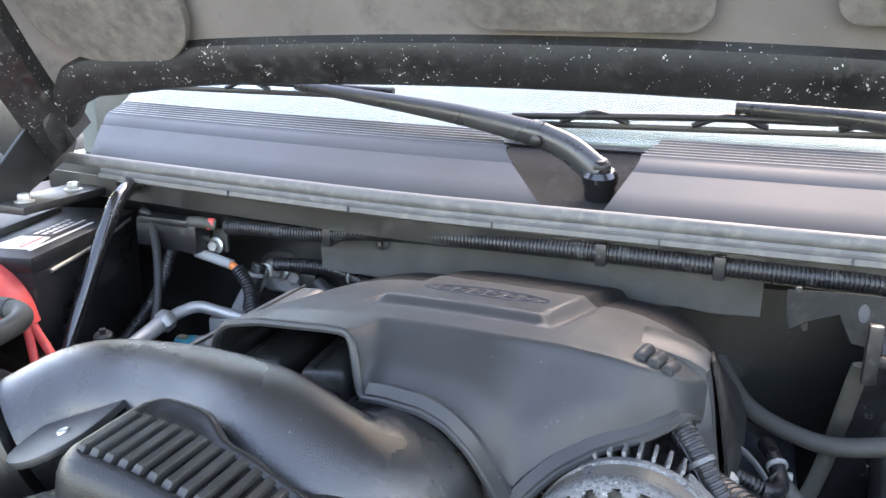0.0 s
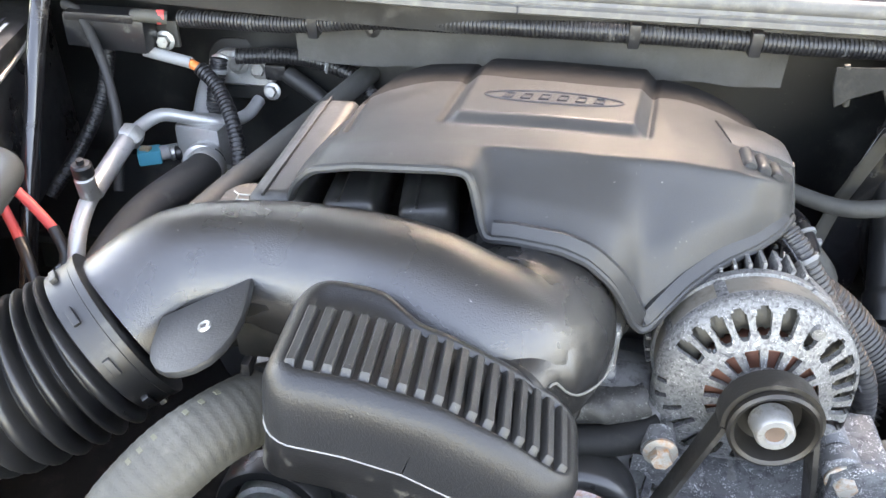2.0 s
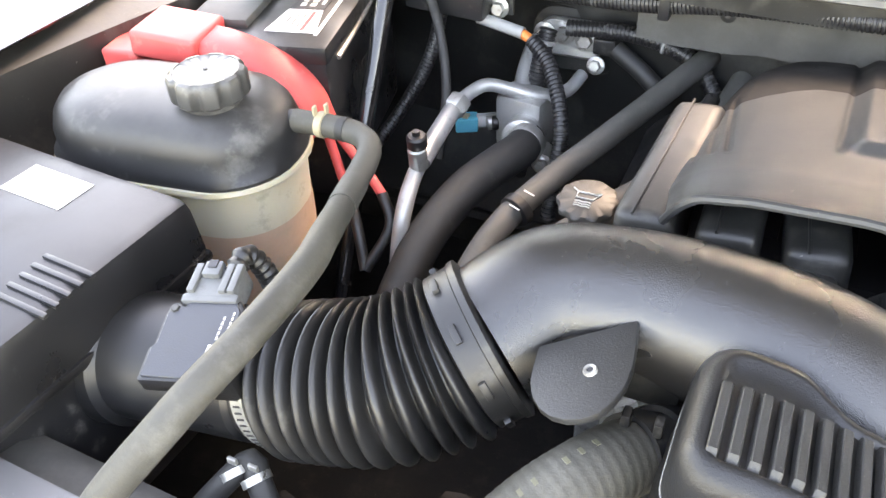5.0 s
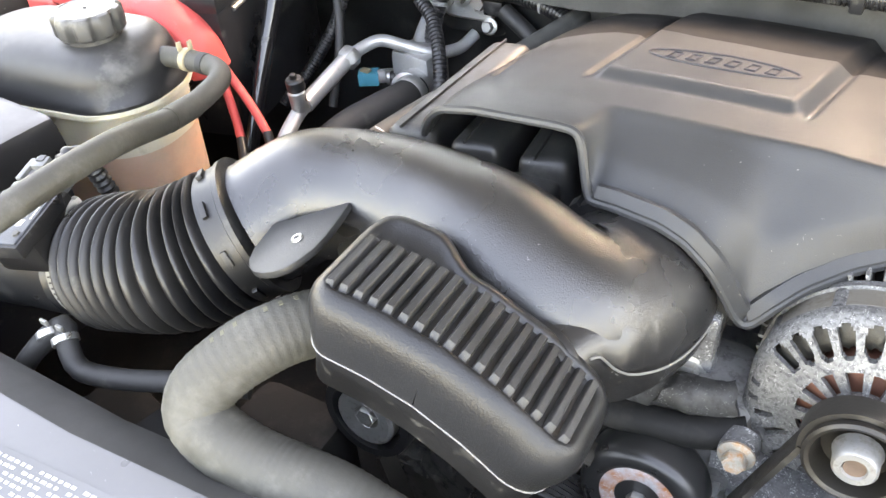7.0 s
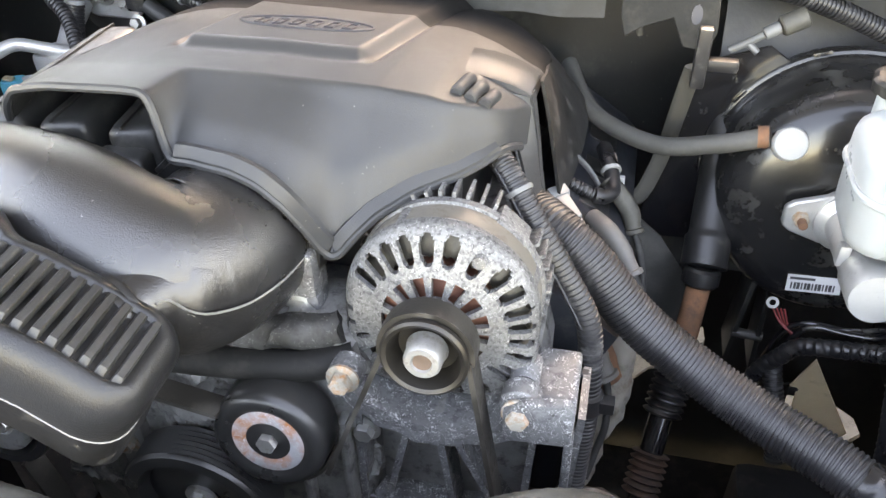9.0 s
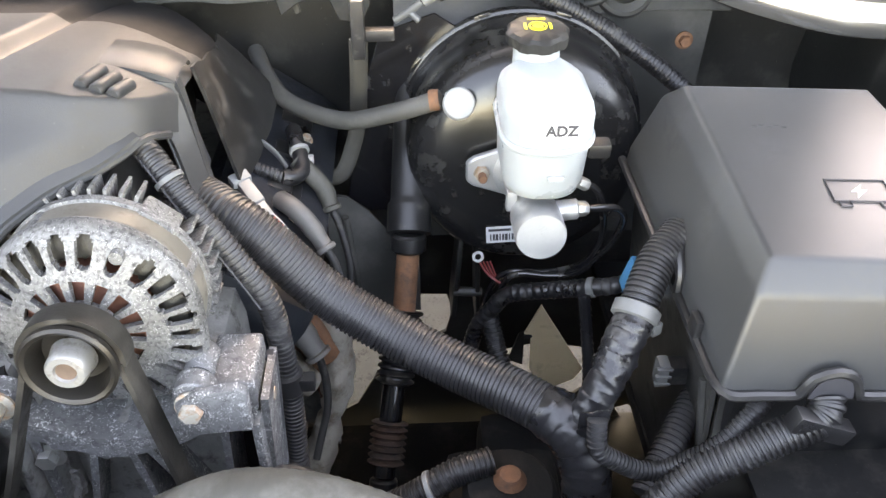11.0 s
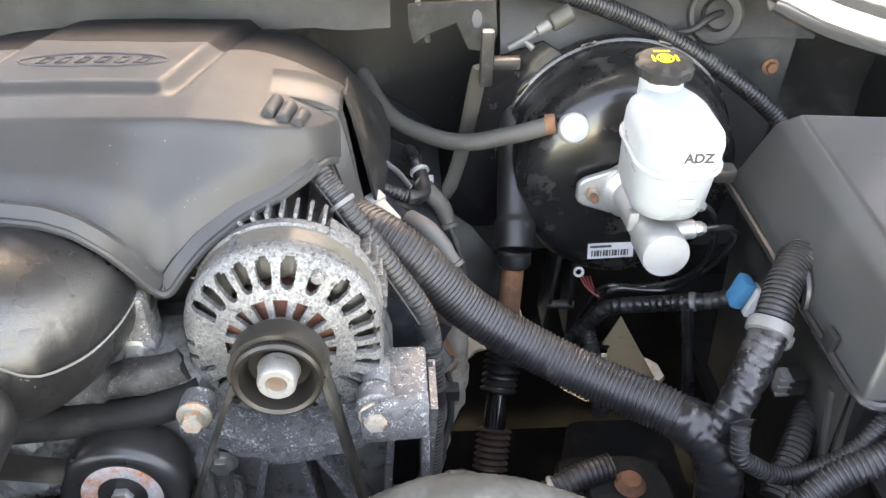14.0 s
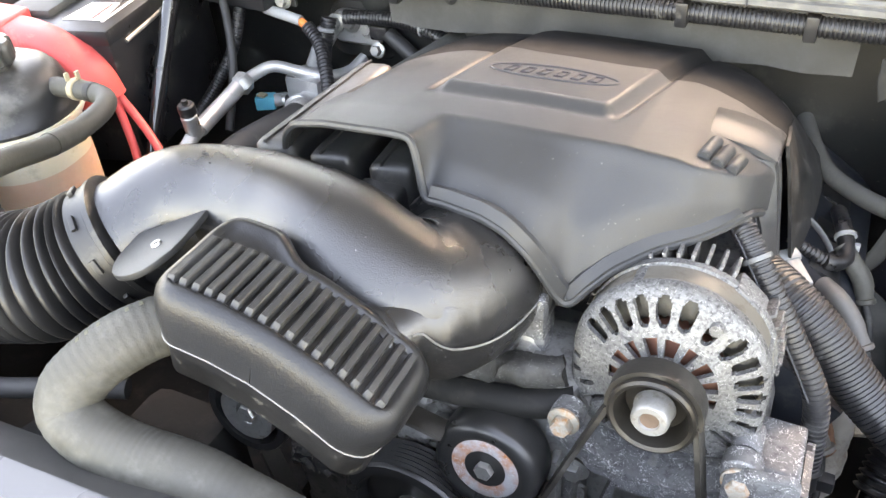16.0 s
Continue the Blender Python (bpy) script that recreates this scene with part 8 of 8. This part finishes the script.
part("pipe", sweep([(-0.575, 0.90, 1.04), (-0.585, 0.87, 1.03), (-0.605, 0.835, 1.035), (-0.64, 0.82, 1.045), (-0.668, 0.805, 1.055), (-0.683, 0.785, 1.052), (-0.692, 0.755, 1.046)], 0.0085, 14), M_ALUCLEAN, pp)
part("union_nut", lathe([(0.012, -0.004), (0.0155, 0.0), (0.0155, 0.014), (0.012, 0.018)], (-0.689, 0.765, 1.049), (-0.12, -0.75, -0.25), 6), M_STEEL, pp)
part("thick_pipe", sweep([(-0.692, 0.752, 1.045), (-0.692, 0.70, 1.035), (-0.690, 0.655, 1.028)], 0.0115, 16), M_ALUCLEAN, pp)
part("valve_base", lathe([(0.010, 0), (0.011, 0.002), (0.011, 0.026), (0.009, 0.028)], (-0.686, 0.642, 1.030), (0, -0.1, 1), 18), M_STEEL, pp)
part("valve_cap", lathe([(0.0095, 0), (0.0115, 0.002), (0.0115, 0.014), (0.0095, 0.0165), (0.0045, 0.0167), (0.004, 0.022), (0.001, 0.0222)], (-0.685, 0.640, 1.058), (0, -0.1, 1), 24), M_BLACK, pp, "black ridged valve cap")
part("lower_pipe", sweep([(-0.690, 0.66, 1.030), (-0.688, 0.63, 1.022), (-0.683, 0.595, 1.005), (-0.682, 0.575, 0.97), (-0.685, 0.56, 0.90)], 0.0095, 14), M_ALUCLEAN, pp)
sn = thing("pressure_sensor", (-0.69, 0.80, 0.98), "pressure sensor with a teal plug", "sensor")
part("plug", box((-0.702, 0.812, 0.990), (0.030, 0.022, 0.020), 0.003, Matrix.Rotation(radians(25), 3, "Z")), M_TEAL, sn, "teal plug")
part("body", rod((-0.69, 0.818, 0.991), (-0.665, 0.826, 0.994), 0.010), M_GLOSSGREY, sn)
part("ring", rod((-0.668, 0.816, 0.994), (-0.660, 0.82, 0.994), 0.010), M_RUBBER, sn)
part("latch", box((-0.704, 0.808, 1.002), (0.014, 0.010, 0.004), 0.001), M_CREAM, sn)
ah = thing("refrigerant_hose", (-0.66, 0.62, 0.92), "thick matt black refrigerant hose", "hose", "refrigerant hoses")
part("tube", sweep([(-0.606, 0.780, 1.006), (-0.604, 0.750, 1.008), (-0.616, 0.712, 1.008), (-0.638, 0.655, 1.000), (-0.656, 0.59, 0.975), (-0.664, 0.53, 0.935), (-0.667, 0.48, 0.885)], 0.0225, 24), M_HOSEDK, ah)
part("crimp", lathe([(0.0235, -0.008), (0.0245, -0.006), (0.0245, 0.006), (0.0235, 0.008)], (-0.604, 0.768, 1.007), (0.0, 1, 0.0), 28), M_STEEL, ah)
ht = thing("heater_hose", (-0.5, 0.7, 1.0), "dusty dark grey heater hose crossing the bay", "hose", "heater hoses")
part("tube", sweep([(-0.418, 0.93, 1.085), (-0.430, 0.895, 1.082), (-0.462, 0.82, 1.070), (-0.50, 0.73, 1.057), (-0.535, 0.65, 1.045), (-0.560, 0.58, 1.032), (-0.572, 0.52, 1.01), (-0.575, 0.46, 0.97)], 0.0138, 20), M_HEATER, ht)
for p in ((-0.548, 0.612, 1.039), (-0.556, 0.59, 1.034)):
    part("mark", box(Vector(p) + Vector((0.006, -0.004, 0.0158)), (0.012, 0.0016, 0.0008), 0, Matrix.Rotation(radians(20), 3, "Y")), M_LABEL, ht)
part("clip", lathe([(0.017, -0.006), (0.0185, -0.005), (0.0185, 0.005), (0.017, 0.006)], (-0.552, 0.600, 1.036), (0.4, 1, 0.2), 24), M_BLACK, ht)
ht2 = thing("heater_hose", (-0.45, 0.65, 1.0), "dusty dark grey heater hose crossing the bay", "hose", "heater hoses")
part("tube", sweep([(-0.375, 0.93, 1.07), (-0.385, 0.88, 1.055), (-0.40, 0.78, 1.04), (-0.43, 0.70, 1.04), (-0.47, 0.63, 1.035), (-0.52, 0.57, 1.01), (-0.555, 0.52, 0.97)], 0.0145, 18), M_HEATER, ht2)
oc = thing("oil_filler_cap", (-0.472, 0.585, 1.05), "worn brown-grey oil filler cap with an oilcan symbol", "oil cap")
part("cap", lathe([(0.024, 0.002), (0.0285, 0.004), (0.0285, 0.009), (0.0265, 0.0115), (0.012, 0.0132), (0.0, 0.0137)], (-0.4735, 0.579, 1.076), (0.0, -0.12, 1), 60, wave=lambda u, h: 1 + (0.05 * math.sin(u * 2 * math.pi * 10) if h < 0.011 else 0)), M_OILCAP, oc)
part("neck", rod((-0.472, 0.600, 1.02), (-0.472, 0.586, 1.074), 0.022), M_BLACK, oc)
om = basis(Vector((-0.4735, 0.579, 1.076)) + Vector((0, -0.12, 1)).normalized() * 0.0138, (1, 0, 0), (0, 1, 0.12))
g = Geo()
sweep([om @ Vector((x, y, 0.0005)) for x, y in ((-0.016, 0.008), (-0.010, 0.004), (-0.010, -0.004), (0.006, -0.004), (0.012, 0.006), (0.006, 0.004), (-0.010, 0.004))], 0.0008, 5, 0.01, False, geo=g)
for k in range(3):
    sweep([om @ Vector((-0.010 + 0.004 * i, -0.009 - 0.003 * k + 0.001 * (i % 2), 0.0004)) for i in range(5)], 0.0006, 5, 0.01, False, geo=g)
part("symbol", g, M_PALEINK, oc)
wl = thing("wiring_loom", (-0.42, 0.60, 1.03), "dark taped injector wiring with a white tie", "wiring", "wiring looms")
part("taped_lead", sweep([(-0.40, 0.80, 1.09), (-0.41, 0.74, 1.08), (-0.42, 0.69, 1.07), (-0.43, 0.65, 1.05), (-0.44, 0.62, 1.02)], 0.009, 12), M_TAPE, wl)
part("tie", lathe([(0.0095, -0.002), (0.0108, 0), (0.0095, 0.002)], (-0.420, 0.69, 1.07), (0.1, 1, 0.3), 18), M_LABEL, wl)

# bracket and stay on the driver's side of the firewall
bk = thing("cowl_bracket", (0.16, 0.78, 1.1), "dusty dark sheet metal bracket with an oval hole", "bracket")
m = basis((0.150, 0.730, 1.185), (1, 0.05, 0), (0, 0.25, 1))
part("web", plate([(-0.06, 0.02), (-0.01, 0.022), (0.028, 0.022), (0.030, -0.012), (0.022, -0.030), (0.0, -0.026), (-0.012, 0.0), (-0.04, -0.01), (-0.055, -0.02), (-0.06, 0.0)], 0.003, 0.0008, m), M_BRACKETDK, bk)
part("fold", box((0.105, 0.732, 1.186), (0.006, 0.006, 0.045), 0.002, Matrix.Rotation(radians(-14), 3, "Y")), M_BRACKET, bk)
# Black oval painted for the shade seen through the hole.
part("hole", plate([(0.009 + 0.005 * math.cos(t), 0.004 + 0.009 * math.sin(t)) for t in np.linspace(0, 2 * math.pi, 18)[:-1]], 0.0036, 0, m), M_INKGAP, bk)
part("clip", box((0.168, 0.706, 1.158), (0.013, 0.012, 0.060), 0.003), M_BLACK, bk)
part("clip_arm", box((0.188, 0.712, 1.150), (0.03, 0.012, 0.012), 0.003), M_BLACK, bk)
sl = thing("washer_tee", (0.22, 0.77, 1.14), "pale plastic tee fitting on a thin hose", "hose fitting")
part("tee", sweep([(0.202, 0.787, 1.132), (0.217, 0.785, 1.142), (0.231, 0.783, 1.153)], 0.0040, 10), M_MIDGREY, sl)
part("arm", rod((0.217, 0.785, 1.142), (0.228, 0.780, 1.134), 0.0035), M_MIDGREY, sl)
part("brass_end", rod((0.231, 0.783, 1.153), (0.245, 0.785, 1.161), 0.0065), M_MIDGREY, sl)
part("boot", rod((0.245, 0.785, 1.161), (0.268, 0.79, 1.172), 0.0105), M_HOSE, sl)
sp2 = thing("drain_strap", (0.17, 0.73, 1.0), "woven grey ground strap hanging by the firewall", "strap")
part("strap", sweep([(0.166, 0.735, 1.135), (0.164, 0.752, 1.105), (0.160, 0.775, 1.05), (0.157, 0.788, 1.016), (0.150, 0.785, 0.985), (0.135, 0.768, 0.955), (0.110, 0.765, 0.950)], 0.0038, 12, squash=2.5), M_STRAP, sp2)
pn = thing("booster_bracket", (0.2, 0.80, 0.9), "black bracket panel beside the booster", "bracket")
part("panel", plate([(-0.05, -0.13), (0.02, -0.13), (0.03, -0.02), (0.09, 0.09), (0.06, 0.11), (-0.0, 0.09), (-0.03, 0.0)], 0.004, 0.001, basis((0.185, 0.80, 1.02), (1, 0.05, 0), (0, 0.1, 1))), M_BLKPAINT, pn)
for p in ((0.184, 0.822, 0.957), (0.175, 0.815, 0.885)):
    part("bolt", bolt(p, (0, -1, 0.1), 0.007, 0.008), M_RUST, pn)
gr = thing("firewall_grommet", (0.45, 0.88, 1.12), "round dusty rubber grommet in the firewall", "grommet")
part("ring", lathe([(0.02, 0), (0.03, 0.004), (0.034, 0.002), (0.036, -0.004)], (0.467, 0.880, 1.130), (0, -1, 0.5), 32), M_BODYGREY, gr)
part("plug", lathe([(0.018, 0), (0.020, 0.002), (0.017, 0.010), (0.0, 0.012)], (0.467, 0.880, 1.130), (0, -1, 0.5), 28), M_HOSEDK, gr)
part("cable", sweep([(0.470, 0.872, 1.136), (0.452, 0.862, 1.134), (0.435, 0.858, 1.122), (0.418, 0.862, 1.116)], 0.0045, 10), M_HOSEDK, gr)
fp = thing("firewall_ledge", (0.5, 0.87, 1.10), "dusty grey pressed firewall ledge behind the booster", "firewall panel", kind="structure")
part("ledge", sheet([[(x, 0.86 + 0.05 * k - 0.02 * math.sin(x * 9), 1.10 + 0.09 * k) for x in np.linspace(0.20, 0.595, 20)] for k in np.linspace(0, 1, 5)], 0.004), M_LEDGE, fp)
part("screw", bolt((0.538, 0.852, 1.075), (0, -1, 0.1), 0.007, 0.008), M_RUST, fp)
part("lower", sheet([[(x, 0.86 - 0.02 * math.sin(x * 9) + 0.01 * k, 1.10 - 0.25 * k) for x in np.linspace(0.20, 0.575, 20)] for k in np.linspace(0, 1, 5)], 0.004), M_BODYGREY, fp)
cf = thing("fender_brace", (0.72, 0.72, 1.15), "polished curved metal brace at the wing", "brace")
edge = spline([(0.47, 0.75, 1.190), (0.53, 0.75, 1.162), (0.60, 0.75, 1.140), (0.66, 0.75, 1.126), (0.724, 0.75, 1.122), (0.757, 0.75, 1.147), (0.775, 0.76, 1.185)], 0.012)
part("arm", sheet([[p + Vector((0, dy, dz)) for p in edge] for dy, dz in ((0.014, 0.004), (0.004, -0.001), (-0.002, 0.002), (-0.004, 0.010), (-0.001, 0.020), (0.006, 0.030), (0.008, 0.036), (0.006, 0.044), (0.010, 0.056), (0.022, 0.070), (0.04, 0.078))], 0.003), M_CHROME, cf)
part("bolt", bolt((0.752, 0.742, 1.165), (-0.2, -0.9, 0.3), 0.009, 0.010), M_RUSTBOLT, cf)

# ---- weatherstrip and wipers ----
ws = thing("hood_seal", (-0.1, 0.80, 1.22), "long dusty grey rubber hood seal along the cowl", "weatherstrip")
part("bulb", sweep([(x, cowl_y(x) + 0.0, 1.242) for x in np.linspace(-0.95, 0.9, 50)], 0.009, 14), M_SEAL, ws)
part("lip", sheet([[(x, cowl_y(x) + dy, z) for x in np.linspace(-0.86, 0.9, 60)] for dy, z in ((-0.004, 1.236), (-0.007, 1.231), (-0.0065, 1.2285), (-0.011, 1.227), (-0.0115, 1.221), (-0.007, 1.218), (0.004, 1.222))], 0.002), M_SEAL, ws)
for k in range(9):
    x = -0.80 + 0.19 * k
    part("retainer", box((x, cowl_y(x) - 0.0115, 1.224), (0.002, 0.004, 0.008), 0.0005), M_INKGAP, ws)


def wiper(pivot, elbow, mid, tip, b0, b1, label, nut=True):
    w = thing("wiper_arm", pivot, label, "wiper", "windscreen wipers")
    if nut:
        part("pivot_post", lathe([(0.019, -0.04), (0.0195, -0.012), (0.022, -0.010), (0.022, 0.0), (0.017, 0.006)], pivot, (0, -0.2, 1), 28), M_BLKPAINT, w)
        part("nut", hexa(Vector(pivot) + Vector((0, -0.001, 0.006)), (0, -0.2, 1), 0.013, 0.008), M_PULLEYIN, w)
        part("stud", rod(Vector(pivot) + Vector((0, -0.002, 0.014)), Vector(pivot) + Vector((0, -0.0035, 0.019)), 0.009), M_PULLEYIN, w)
    part("head", sweep([pivot, Vector(pivot).lerp(Vector(elbow), 0.5) + Vector((0, 0, 0.006)), elbow], lambda s, u: 0.019 - 0.002 * u, 14, squash=0.75), M_WIPER, w)
    part("arm", sweep([elbow, mid, tip], lambda s, u: 0.0165 - 0.009 * u, 12, squash=0.7), M_WIPER, w)
    part("knuckle", lathe([(0.006, -0.019), (0.0075, -0.018), (0.0075, 0.018), (0.006, 0.019)], Vector(elbow) + Vector((0.0, 0.0, -0.004)), (0.25, 1, 0.1), 16), M_BLACK, w)
    part("blade_rail", sweep([b0, Vector(b0).lerp(Vector(b1), 0.5) + Vector((0, 0, 0.005)), b1], 0.005, 10), M_BLACK, w)
    part("blade_rubber", sweep([Vector(b0) + Vector((0, 0, -0.010)), Vector(b1) + Vector((0, 0, -0.010))], 0.004, 8, squash=0.5), M_RUBBER, w)
    for k in (0.2, 0.5, 0.8):
        p = Vector(b0).lerp(Vector(b1), k)
        part("yoke", sweep([p + (Vector(b1) - Vector(b0)) * -0.08 + Vector((0, 0, -0.006)), p + Vector((0, 0, 0.008)), p + (Vector(b1) - Vector(b0)) * 0.08 + Vector((0, 0, -0.006))], 0.004, 8), M_BLACK, w)
    return w


wiper((-0.126, 0.890, 1.274), (-0.206, 0.912, 1.314), (-0.345, 0.935, 1.334), (-0.60, 0.98, 1.356), (-0.98, 1.05, 1.345), (-0.45, 1.00, 1.352), "black windscreen wiper arm parked on the cowl")
wiper((0.42, 0.95, 1.285), (0.30, 0.985, 1.328), (0.17, 0.995, 1.343), (0.02, 1.0, 1.351), (-0.27, 1.0, 1.326), (0.30, 1.0, 1.338), "black windscreen wiper arm parked on the cowl")

# a pale parked vehicle far beyond the wing
pv = thing("parked_vehicle", (-5.5, 7.0, 0.0), "white parked vehicle beyond the wing", "vehicle")
part("body", box((-5.5, 7.0, 0.75), (4.4, 1.8, 0.75), 0.18, segs=3), M_WHITECAR, pv)
part("cabin", box((-5.3, 7.0, 1.42), (2.8, 1.6, 0.62), 0.16, segs=3, taper=0.82), M_ROOF, pv)
for x in (-7.0, -4.1):
    part("wheel", lathe([(0.2, -0.02), (0.33, 0.0), (0.33, 0.2), (0.2, 0.22)], (x, 6.08, 0.33), (0, 1, 0), 28), M_RUBBER, pv)

# power steering filler low in front of the engine
ps = thing("steering_fluid_cap", (0.135, 0.30, 0.88), "black steering fluid cap with a white wheel symbol", "fluid cap")
pc = Vector((0.119, 0.327, 0.955))
part("cap", lathe([(0.024, 0), (0.026, 0.003), (0.026, 0.014), (0.023, 0.017), (0.0, 0.0175)], pc, (0, -0.1, 1), 48, wave=lambda u, h: 1 + (0.03 * math.sin(u * 2 * math.pi * 14) if h < 0.015 else 0)), M_BLACK, ps)
pm = basis(pc + Vector((0, -0.1, 1)).normalized() * 0.0177, (1, 0, 0), (0, 1, 0.1))
part("symbol_ring", Geo().add(*ring_flat(pm, 0.014, 0.0118)), M_LABEL, ps)
for t in (90, 210, 330):
    part("symbol_spoke", plate([(0.002, -0.0012), (0.012, -0.0012), (0.012, 0.0012), (0.002, 0.0012)], 0.0004, 0, pm @ Matrix.Rotation(radians(t), 4, "Z")), M_LABEL, ps)
part("neck", rod(pc - Vector((0, 0, 0.06)), pc, 0.018), M_BLACK, ps)
